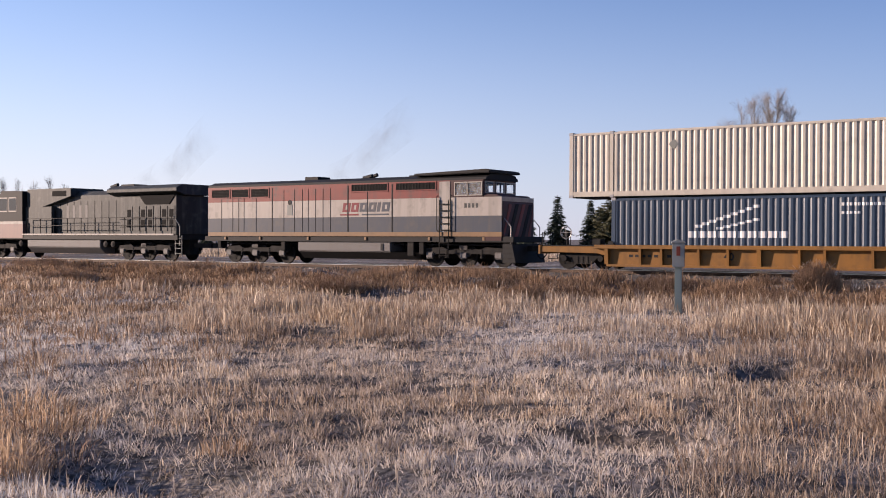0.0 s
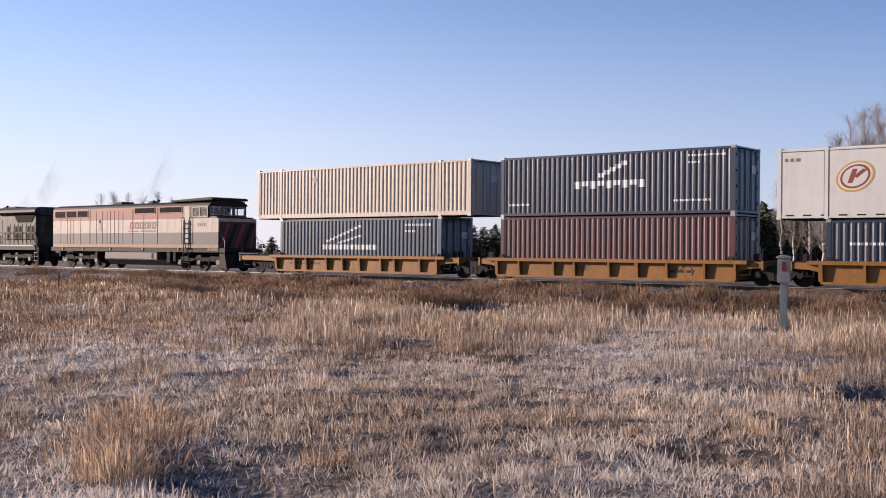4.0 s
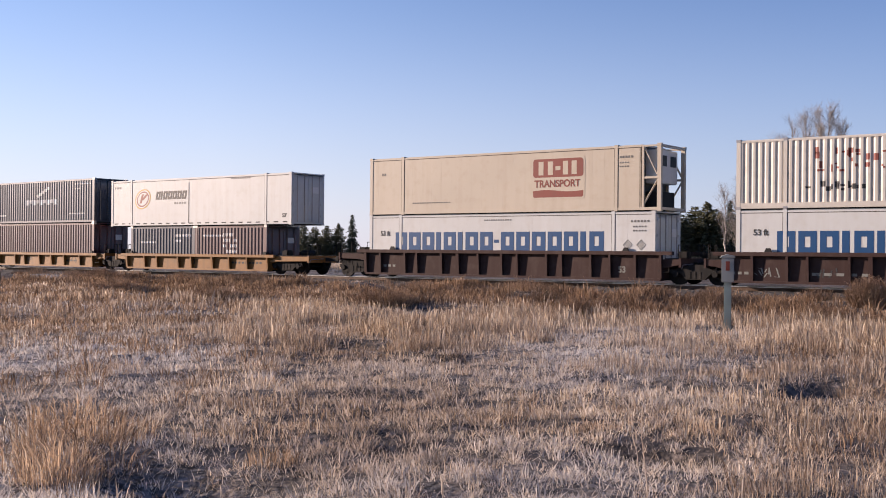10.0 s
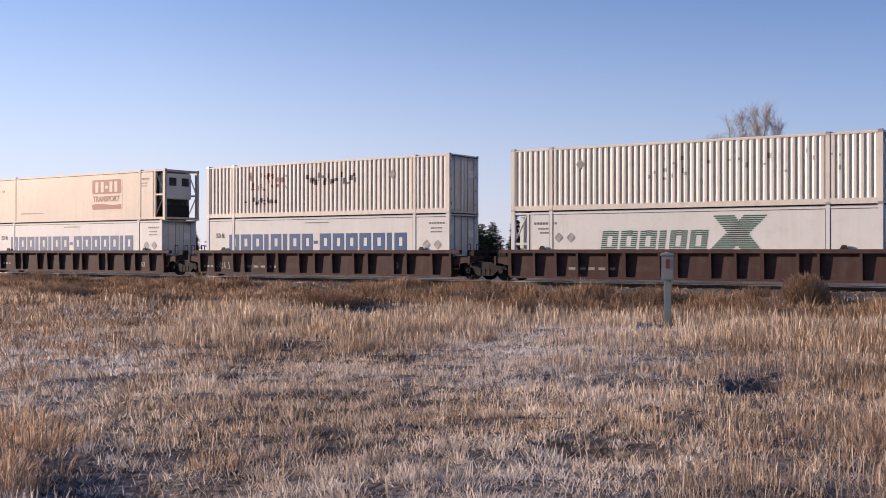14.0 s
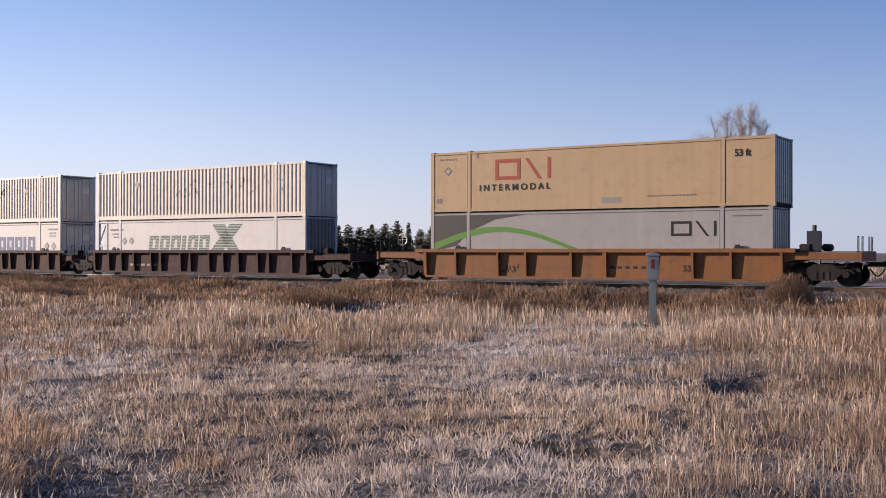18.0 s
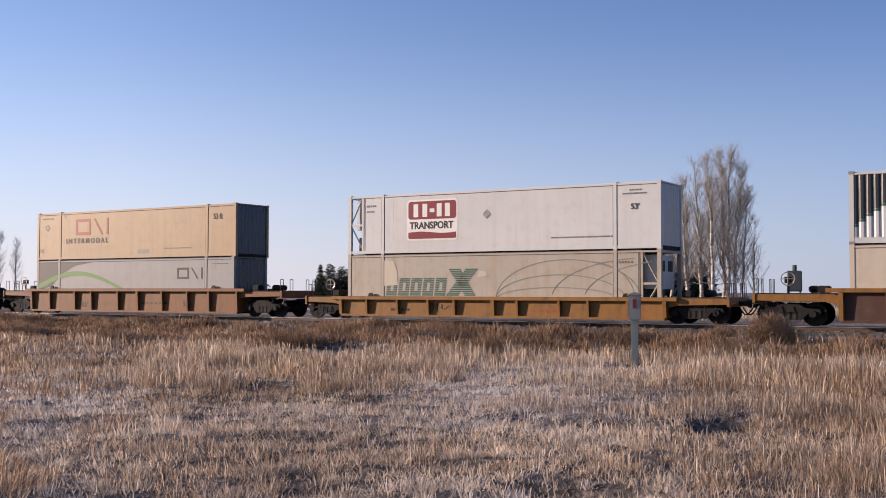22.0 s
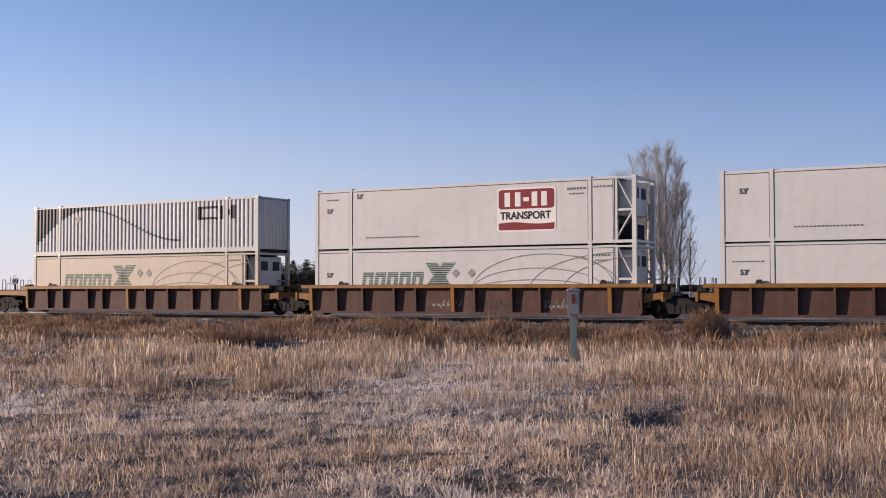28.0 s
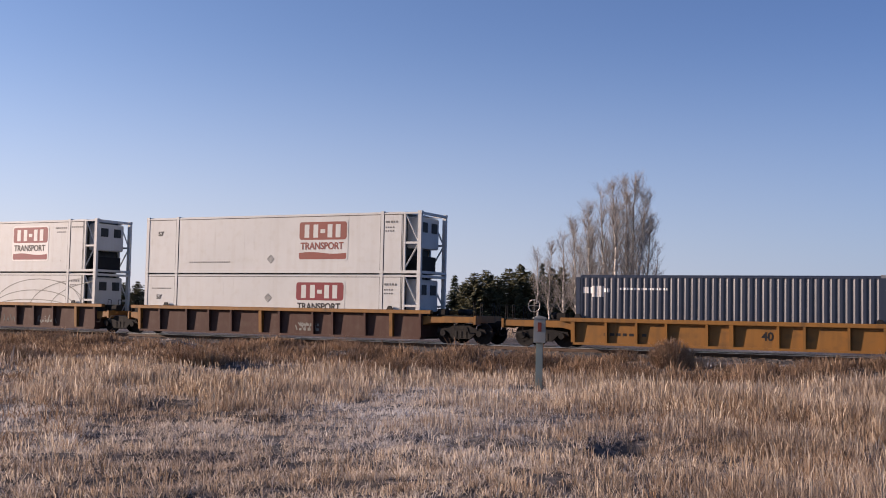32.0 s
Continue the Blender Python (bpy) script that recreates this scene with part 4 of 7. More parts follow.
        top = 3.50 if x < -39.5 else 4.02 if wide > 0.03 else 3.9
        for y in (-Y, Y):
            part("door_seam", Shape().box(x - wide - X0, x + wide - X0, y - 0.012, y + 0.012, 1.68, top), BLACK, lo)
    part("number_board", Shape().box(-38.35 - X0, -38.0 - X0, -Y - 0.015, -Y, 2.55, 3.1), M_LINE, lo)
    part("lamp_lens", Shape().lathe([(0.13, -Y - 0.02), (0.13, -Y)], 12).shifted(-38.18 - X0, 0, 3.22), BLACK, lo)
    # maker's lettering as red and blue blocks over a double line
    k0 = -34.75 - X0
    s1, s2 = Shape(), Shape()
    for i, o in enumerate(glyphs(k0 + 0.1, 2.68, 3.05, 0.46, "222212", 0.08)):
        (s1 if i < 8 else s2).slab(o, -Y - 0.008, -Y + 0.004)
    s1.box(k0, k0 + 1.2, -Y - 0.008, -Y, 2.50, 2.58)
    s2.box(k0 + 1.4, k0 + 3.1, -Y - 0.008, -Y, 2.50, 2.58)
    part("emblem_red", s1, M_RED, lo, kind="stuff")
    part("emblem_blue", s2, L_BLUE, lo, kind="stuff")
    blocks(lo, "unit_number", -27.2 - X0, 2.78, 0.85, 0.26, 4, M_SLATE, -Y - 0.002)
    # cab door, ladder, rails
    part("cab_door", Shape().box(-28.62 - X0, -28.02 - X0, -Y - 0.02, -Y, 1.68, 4.06), L_WHITE, lo)
    steps(lo, -28.32 - X0, -Y - 0.06, 0.42, 3.2, 0.52, UNDER, 9)
    for x in (-28.72, -27.92):
        part("hand_rail", Shape().path([(x - X0, -Y, 1.7), (x - X0, -Y - 0.1, 1.75), (x - X0, -Y - 0.1, 3.35), (x - X0, -Y, 3.4)], 0.02), BLACK, lo)
    for y in (-1.35, 1.35):
        part("hand_rail", Shape().path([(b + 0.42, y, 0.9), (b + 0.42, y, 1.9), (b + 0.06, y, 2.3)], 0.024), STEEL, lo)
        steps(lo, b + 0.28, y, 0.35, 1.3, 0.45, UNDER, 4, "steps")
    part("plow", Shape().slab([(b, 0.22), (b + 0.7, 0.22), (b + 0.5, 1.1), (b, 1.1)], -1.4, 1.4), BLACK, lo)
    part("coupler", Shape().box(b + 0.6, b + 1.3, -0.14, 0.14, 0.76, 1.02), UNDER, lo)
    part("coupler", Shape().box(a - 1.0, a - 0.2, -0.14, 0.14, 0.76, 1.02), UNDER, lo)
    # under the frame
    tank = part("fuel_tank", bevelled(Shape().slab([(-37.7 - X0, 0.66), (-31.6 - X0, 0.66), (-31.6 - X0, 1.18), (-37.7 - X0, 1.18)], -1.42, 1.42), 0.05), GREYTANK, lo, "dusty grey fuel tank")
    part("tank_belly", Shape().long([(-1.38, 0.66), (-1.0, 0.30), (1.0, 0.30), (1.38, 0.66)][::-1], -37.6 - X0, -29.9 - X0), BLACK, tank)
    part("tank_cap", Shape().box(-32.2 - X0, -32.05 - X0, -1.45, -1.42, 0.75, 1.1), BLACK, tank)
    for x, w, h in ((-38.9, 0.3, 0.5), (-30.6, 0.4, 0.7), (-29.9, 0.3, 0.6), (-43.6, 0.25, 0.4)):
        part("equipment_box", bevelled(Shape().box(x - X0, x + w - X0, -1.40, -0.9, 1.18 - h, 1.18), 0.03), UNDER, lo)
    for x in (-43.0, -40.4, -37.0, -33.2, -29.3, -26.2):
        part("bracket", Shape().box(x - X0, x + 0.12 - X0, -1.5, -1.4, 1.26, 1.42), L_GOLD, lo)
    part("under_gear", Shape().box(r_(-43.6), r_(-25.4), -0.30, 0.30, 0.36, 1.2), UNDER, lo)
    for y in (-1.12, -0.95):
        part("brake_pipe", Shape().bar((r_(-43.9), y, 1.05), (r_(-25.3), y, 1.05), 0.035), UNDER, lo)
    # roof gear
    part("exhaust_stack", Shape().box(-38.0 - X0, -37.1 - X0, -0.5, 0.5, 4.40, 4.60), BLACK, lo)
    part("horn", Shape().bar((-34.3 - X0, -0.2, 4.5), (-33.7 - X0, -0.2, 4.56), 0.05, 8, 0.10).bar((-34.2 - X0, 0.1, 4.5), (-33.6 - X0, 0.1, 4.62), 0.05, 8, 0.10).box(-34.2 - X0, -33.8 - X0, -0.3, 0.3, 4.40, 4.5), BLACK, lo)
    part("roof_lamp", bevelled(Shape().box(-26.3 - X0, -26.02 - X0, 0.95, 1.3, 4.25, 4.40), 0.03), BLACK, lo)
    part("cab_roof", bevelled(Shape().slab([(r_(-30.2), 4.38), (r_(-25.86), 4.44), (r_(-25.86), 4.56), (r_(-26.1), 4.62), (r_(-30.2), 4.50)], -1.42, 1.42), 0.03), BLACK, lo, "sooty cab roof with a visor")
    part("antenna", Shape().box(-31.0 - X0, -29.0 - X0, -0.7, 0.7, 4.40, 4.48), BLACK, lo)
    loco_bogie(lo, -40.9 - X0)
    loco_bogie(lo, -27.4 - X0)
    RIDES.append((lo, X0, Matrix()))


def hood_locomotive():
    X0 = -57.6
    lo = thing("diesel_locomotive", "dusty grey-black hood diesel locomotive with a faded pinkish cab", "locomotive", "locomotives of the train")
    r = lambda x: x - X0
    part("underframe", Shape().box(r(-68.4), r(-46.7), -1.5, 1.5, 1.22, 1.50), BLACK, lo)
    part("walkway_edge", Shape().box(r(-61.5), r(-47.0), -1.53, -1.50, 1.49, 1.58), L_WHITE, lo, "worn pale walkway edge")
    part("walkway", Shape().box(r(-67.0), r(-46.8), -1.5, 1.5, 1.50, 1.55), UNDER, lo)
    part("hood", bevelled(Shape().long([(-0.95, 1.55), (-0.95, 3.95), (-0.6, 4.22), (0.6, 4.22), (0.95, 3.95), (0.95, 1.55)][::-1], r(-61.4), r(-47.2)), 0.03, 1), L_GREY, lo, "dusty grey-black engine hood")
    part("rear_hood", bevelled(Shape().long([(-1.30, 1.55), (-1.30, 3.80), (1.30, 3.80), (1.30, 1.55)][::-1], r(-52.0), r(-47.0)), 0.03, 1), L_GREY, lo)
    wing = Shape().long([(-0.9, 3.82), (-1.52, 4.02), (-1.52, 4.22), (-1.1, 4.44), (1.1, 4.44), (1.52, 4.22), (1.52, 4.02), (0.9, 3.82)][::-1], r(-53.0), r(-46.75))
    part("radiator_wing", bevelled(wing, 0.03, 1), L_GREY, lo, "overhanging radiator wing")
    part("radiator", Shape().slab([(r(-50.2), 3.82), (r(-49.7), 3.30), (r(-47.6), 3.30), (r(-47.1), 3.82)], -1.34, -1.2), VOID, lo, "black radiator screen")
    for k in range(7):
        x = r(-51.4) + k * 0.62
        d = part("hood_door", Shape().box(x, x + 0.54, -1.325, -1.30, 1.75, 3.2), L_GREY, lo)
        for z in (1.95, 2.55):
            part("door_louvre", Shape().box(x + 0.1, x + 0.44, -1.335, -1.325, z, z + 0.45), VOID if k % 3 != 1 else L_GREY, d)
    for k in range(13):
        x = r(-60.9) + k * 0.68
        part("hood_door", Shape().box(x, x + 0.62, -0.975, -0.95, 1.7, 3.6), L_GREY, lo)
    blocks(lo, "worn_emblem", r(-57.6), 2.45, 2.5, 1.0, 4, GREYTANK, -0.977, 0.5, "worn pale emblem")
    part("blower_housing", bevelled(Shape().slab([(r(-61.4), 3.2), (r(-60.0), 3.2), (r(-56.8), 3.9), (r(-56.8), 4.44), (r(-61.4), 4.44)], -1.25, 1.25), 0.04), L_GREY, lo)
    part("filter_screen", Shape().box(r(-58.7), r(-57.3), -1.265, -1.25, 3.95, 4.28), VOID, lo)
    part("equipment_cabinet", bevelled(Shape().box(r(-61.5), r(-58.7), -1.3, 1.3, 1.55, 3.3), 0.03), L_GREY, lo)
    # cab and nose
    part("cab", bevelled(Shape().slab([(r(-64.5), 1.55), (r(-61.5), 1.55), (r(-61.5), 4.34), (r(-63.9), 4.40), (r(-64.5), 3.3)], -1.5, 1.5), 0.04), BLACK, lo, "black and faded pinkish cab")
    part("cab_lower", Shape().box(r(-64.6), r(-61.45), -1.525, 1.525, 1.3, 2.35), L_ORANGE, lo, "faded pinkish lower cab side")
    part("cab_stripe", Shape().box(r(-64.6), r(-61.45), -1.53, 1.53, 2.20, 2.38), L_WHITE, lo)
    for x0, x1 in ((-64.0, -63.2), (-62.95, -62.2)):
        f = part("window", Shape().box(r(x0) - 0.05, r(x1) + 0.05, -1.515, -1.49, 3.0, 3.95), L_WHITE, lo)
        part("pane", Shape().box(r(x0), r(x1), -1.522, -1.51, 3.08, 3.88), GLASS, f)
    part("nose", bevelled(Shape().slab([(r(-67.0), 1.55), (r(-64.5), 1.55), (r(-64.5), 3.2), (r(-66.3), 3.0)], -1.2, 1.2), 0.08), L_ORANGE, lo)
    part("plow", Shape().slab([(r(-69.0), 0.22), (r(-68.3), 0.22), (r(-68.3), 1.2), (r(-68.8), 1.2)], -1.4, 1.4), BLACK, lo)
    part("coupler", Shape().box(r(-46.8), r(-45.4), -0.14, 0.14, 0.76, 1.02), UNDER, lo)
    # handrails
    for k in range(11):
        x = r(-61.0) + k * 1.38
        part("stanchion", Shape().bar((x, -1.48, 1.55), (x, -1.48, 2.55), 0.025), BLACK, lo)
    for z in (2.08, 2.54):
        part("hand_rail", Shape().bar((r(-61.0), -1.48, z), (r(-47.0), -1.48, z), 0.02), BLACK, lo)
    for y in (-1.4, 1.4):
        part("hand_rail", Shape().path([(r(-46.6), y, 0.9), (r(-46.6), y, 2.0), (r(-47.1), y, 2.6)], 0.028), M_LINE, lo)
        steps(lo, r(-46.7), y, 0.35, 1.5, 0.55, M_LINE, 4, "steps")
    part("fuel_tank", bevelled(Shape().long([(-1.42, 0.72), (-1.42, 1.22), (1.42, 1.22), (1.42, 0.72), (1.0, 0.35), (-1.0, 0.35)][::-1], r(-61.1), r(-53.7)), 0.05, 1), GREYTANK, lo, "dusty grey fuel tank")
    for x in (-53.3, -52.6, -61.9):
        part("air_tank", Shape().lathe([(0.05, -0.4), (0.2, -0.35), (0.2, 0.35), (0.05, 0.4)], 12).shifted(r(x), -1.0, 0.95), UNDER, lo)
    part("under_gear", Shape().box(r(-67.8), r(-47.0), -0.30, 0.30, 0.36, 1.22), UNDER, lo)
    part("horn", Shape().bar((r(-54.4), -0.1, 4.50), (r(-53.7), -0.1, 4.60), 0.05, 8, 0.11).bar((r(-54.3), 0.2, 4.45), (r(-53.6), 0.2, 4.48), 0.05, 8, 0.1).box(r(-54.1), r(-53.9), -0.1, 0.2, 4.2, 4.5), BLACK, lo)
    part("exhaust_stack", Shape().box(r(-52.9), r(-51.7), -0.5, 0.5, 4.2, 4.58), BLACK, lo)
    loco_bogie(lo, r(-64.9))
    loco_bogie(lo, r(-49.9))
    RIDES.append((lo, X0, Matrix()))


def exhaust_smoke(x0, z0, seed):
    """A thin dark trail over an exhaust stack, in see-through wisps."""
    rnd = random.Random(seed)
    t = tagged(new("exhaust_smoke"), "thin dark exhaust smoke trailing over a locomotive", "smoke")
    for k in range(3):
        w, h, n = 2.6 + 1.6 * k, 1.5 + 0.6 * k, 14
        sh = Shape()
        sh.v = [(w * (i / n - 0.5), 0.5 * math.sin(3 * i / n + k) + 0.35 * math.cos(4 * j / n + seed), h * (j / n - 0.5) + 0.5 * w * (i / n - 0.5)) for j in range(n + 1) for i in range(n + 1)]
        sh.f = [(j * (n + 1) + i, j * (n + 1) + i + 1, (j + 1) * (n + 1) + i + 1, (j + 1) * (n + 1) + i) for j in range(n) for i in range(n)]
        part("wisp", sh, SMOKE, t, smooth=True, at=(0.9 + 1.9 * k, rnd.uniform(-0.3, 0.3), z0 + 0.35 + 0.75 * k)).visible_shadow = False
    RIDES.append((t, x0, Matrix()))


hood_locomotive()
cowl_locomotive()
exhaust_smoke(-51.8, 4.75, 1)
exhaust_smoke(-37.2, 4.75, 2)

# ---- the cars and what they carry ----
car_a = well_car("ochre yellow well car with grimy panels, articulated", -13.9, -19.9, -7.7, 1.10, YELLOW, YELLOW, 9, [((-23.2, -19.9), 1.02), ((-7.7, -6.4), 1.02)], (-21.2, -5.6), [(-23.2, -23.9), (-6.4, -5.7)], marks=[("text", -14.7, 0.5, 0.42, "40", M_DARK), ("bars", -18.9, 0.56, 2.6, 9, M_DARK)])
car_b = well_car("ochre yellow well car with dark graffiti scrawl, articulated", 2.3, -3.9, 8.5, 1.08, YELLOW, YELLOW, 8, [((-5.0, -3.9), 1.02), ((8.5, 9.6), 1.02)], (10.3,), [(9.6, 10.2)], marks=[("bars", 5.4, 0.5, 1.2, 3, M_DARK)])
car_k = well_car("ochre yellow well car with faded numbers on its side", 18.4, 12.1, 24.7, 1.10, YELLOW, YELLOW, 8, [((10.9, 12.1), 1.02), ((24.7, 27.7), 1.02)], (25.9,), [(27.7, 28.7)], marks=[("text", 18.0, 0.5, 0.42, "40", M_DARK), ("bars", 21.6, 0.56, 2.6, 9, M_DARK)])
car_m = well_car("dark brown well car with close side posts", 40.2, 31.9, 48.5, 1.44, BROWN, BROWN, 14, [((30.05, 31.9), 1.22), ((48.5, 49.3), 1.1)], (31.0, 49.95), [(30.05, 29.0), (49.3, 49.9)], slant=False, marks=[("bars", 33.0, 0.55, 0.9, 3, M_LINE), ("text", 46.4, 0.5, 0.38, "53", M_LINE)])
car_n = well_car("dark brown well car with worn white stencils", 59.75, 51.4, 68.1, 1.44, BROWN, BROWN, 14, [((50.5, 51.4), 1.1), ((68.1, 69.0), 1.1)], (69.8,), [(69.0, 69.7)], slant=False, marks=[("bars", 54.9, 0.5, 2.4, 5, M_LINE), ("text", 64.6, 0.55, 0.38, "53", M_LINE), ("bars", 51.6, 0.5, 0.8, 3, M_LINE)])
car_q = well_car("dark brown well car under white containers", 79.4, 71.3, 87.6, 1.46, BROWN, BROWN, 14, [((70.5, 71.3), 1.1), ((87.6, 90.3), 1.22)], (89.2,), [(90.3, 91.3)], slant=False, marks=[("bars", 74.2, 0.55, 2.4, 5, M_LINE)])
car_c = well_car("rusty orange-brown well car with wide panels", 103.2, 94.9, 111.7, 1.50, ORANGE, ORANGE, 9, [((92.1, 94.9), 1.34), ((111.7, 114.6), 1.34)], (93.6, 113.2), [(92.1, 91.2), (114.6, 115.4)], marks=[("bars", 104.3, 0.62, 2.2, 6, M_DARK), ("text", 107.6, 0.55, 0.36, "53", M_DARK)])
car_h = well_car("ochre yellow well car carrying a stained container", 126.6, 118.5, 135.2, 1.12, YELLOW, YELLOW, 10, [((116.3, 118.5), 1.08), ((135.2, 137.8), 1.08)], (117.4, 136.4), [(116.3, 115.6), (137.8, 138.5)], marks=[("bars", 129.0, 0.42, 1.6, 5, M_CNRED), ("bars", 121.4, 0.42, 1.2, 4, M_DARK)])
car_s = well_car("brown well car with ochre top chord", 150.6, 142.2, 159.0, 1.50, RUSTBROWN, YELLOW, 11, [((138.9, 142.2), 1.26), ((159.0, 159.9), 1.1)], (140.2, 160.5), [(138.9, 138.4), (159.9, 160.4)])
car_t = well_car("brown well car with ochre top chord and graffiti", 170.2, 162.0, 178.5, 1.50, RUSTBROWN, YELLOW, 11, [((161.1, 162.0), 1.1), ((178.5, 179.3), 1.1)], (180.0,), [(179.3, 179.9)], marks=[("bars", 174.3, 0.45, 1.2, 6, M_LINE), ("bars", 168.6, 0.5, 1.0, 4, M_LINE)])
car_u = well_car("brown well car with ochre chord and white scrawl", 189.8, 181.6, 198.0, 1.48, RUSTBROWN, YELLOW, 11, [((180.8, 181.6), 1.1), ((198.0, 200.6), 1.22)], (199.9,), [(200.6, 201.2)], marks=[("bars", 191.4, 0.4, 1.2, 5, M_LINE), ("bars", 191.4, 0.62, 1.2, 6, M_LINE)])
car_v = well_car("ochre yellow well car with a number on its side", 211.3, 205.2, 217.4, 1.28, YELLOW, YELLOW, 9, [((202.0, 205.2), 1.14), ((217.4, 218.6), 1.1)], (203.7, 219.5), [(202.0, 201.3)], marks=[("text", 212.9, 0.55, 0.45, "40", M_DARK), ("bars", 206.5, 0.55, 1.9, 7, M_DARK)])


for car_, mid_, x_, w_, mat_ in ((car_n, 59.75, 52.6, 0.9, M_LINE), (car_n, 59.75, 55.0, 0.9, M_SLATE), (car_t, 170.2, 174.2, 1.3, M_LINE), (car_t, 170.2, 169.0, 1.0, M_LINE), (car_t, 170.2, 171.5, 0.8, M_SLATE), (car_u, 189.8, 191.2, 1.3, M_LINE), (car_b, 2.3, 5.2, 1.4, M_DARK), (car_b, 2.3, 0.4, 0.8, M_SLATE), (car_h, 126.6, 123.6, 1.0, M_DARK), (car_c, 103.2, 99.0, 0.9, M_DARK)):
    scrawl(car_, mid_, x_, 0.40, w_, 0.45, mat_, int(x_ * 10))


def brake_stand(car, x, y, high):
    """A brake wheel on its stand at the end of a platform."""
    st = part("brake_stand", Shape().bar((x, y, high), (x, y, high + 0.62), 0.05, 6).box(x - 0.12, x + 0.12, y - 0.12, y + 0.12, high + 0.45, high + 0.70), UNDER, car, "dark brake stand")
    ring = Shape()
    pts = [(x + 0.02 + 0.27 * math.cos(a), y - 0.16, high + 0.62 + 0.27 * math.sin(a)) for a in (2 * math.pi * k / 16 for k in range(17))]
    ring.path(pts, 0.022)
    for k in range(0, 16, 4):
        ring.bar((x + 0.02, y - 0.16, high + 0.62), pts[k], 0.015, 5)
    part("brake_wheel", ring, STEEL, st, "pale steel brake wheel")


for car_, x_, mid_, high_ in ((car_v, 203.1, 211.3, 1.14), (car_a, -22.3, -13.9, 1.02), (car_h, 117.2, 126.6, 1.08), (car_c, 93.0, 103.2, 1.34), (car_s, 140.0, 150.6, 1.26)):
    brake_stand(car_, x_ - mid_, -0.5, high_)


# stack A: blue 40 ft box under a beige 53 ft box
def marks_a_low(c, crests):
    on_crests(c, "emblem", crests, [(-2.6 + 0.42 * k, -2.25 + 0.42 * k, 1.18, 1.45) for k in range(10)] + [(-2.3 + 0.3 * k, -2.0 + 0.3 * k, 1.60 + 0.1 * k, 1.72 + 0.1 * k) for k in range(9)] + [(-1.4 + 0.3 * k, -1.1 + 0.3 * k, 1.52 + 0.07 * k, 1.62 + 0.07 * k) for k in range(6)], M_WHITE, "white haulier's emblem, broken by the folds")
    on_crests(c, "small_writing", crests, [(3.6, 5.4, 2.42, 2.58), (3.6, 4.3, 2.1, 2.24)], M_WHITE)


def placard(z=2.2, x=-3.4):
    return lambda c, cr: part("placard", Shape().slab([(x, z - 0.22), (x + 0.22, z), (x, z + 0.22), (x - 0.22, z)], -1.297, -1.285), M_LINE, c)


container("freight_container", "grey-blue corrugated container with a white emblem", 12.19, 2.896, BLUE, -19.75, 0.24, (car_a, -13.9), marks=marks_a_low)
container("freight_container", "long beige corrugated container with lift posts", 16.15, 2.87, BEIGE, -21.8, 3.17, (car_a, -13.9), marks=placard(2.2, -3.2))
# stack B: maroon under navy


def marks_b(c, crests):
    on_crests(c, "emblem", crests, [(-1.9 + 0.42 * k, -1.55 + 0.42 * k, 1.25 + (0.12 if k % 2 else 0), 1.6) for k in range(9)] + [(-0.6 + 0.3 * k, -0.3 + 0.3 * k, 1.75 + 0.13 * k, 1.95 + 0.13 * k) for k in range(5)], M_WHITE)
    on_crests(c, "small_writing", crests, [(3.9, 5.7, 2.5, 2.62), (3.9, 4.5, 2.2, 2.32), (-5.6, -4.4, 0.5, 0.65), (3.2, 5.0, 0.55, 0.68)], M_WHITE)


container("freight_container", "maroon corrugated container in a yellow well", 12.19, 2.896, MAROON, -3.8, 0.16, (car_b, 2.3))
container("freight_container", "navy corrugated container with scattered white marks", 12.19, 2.896, NAVY, -3.8, 3.07, (car_b, 2.3), marks=marks_b)


# stack K: two 20 ft boxes under a white 53 ft box
def marks_k20(c, crests):
    on_crests(c, "small_writing", crests, [(-2.1, -0.6, 1.55, 1.7), (1.2, 2.7, 1.95, 2.12), (1.2, 1.8, 1.65, 1.8)], M_WHITE)


def marks_k20r(c, crests):
    on_crests(c, "small_writing", crests, [(-2.4, -0.5, 1.95, 2.1)] + [(-0.6 + 0.3 * (k % 4), -0.35 + 0.3 * (k % 4), 1.0 + 0.32 * (k // 4), 1.22 + 0.32 * (k // 4)) for k in range(16) if k % 5], M_WHITE)


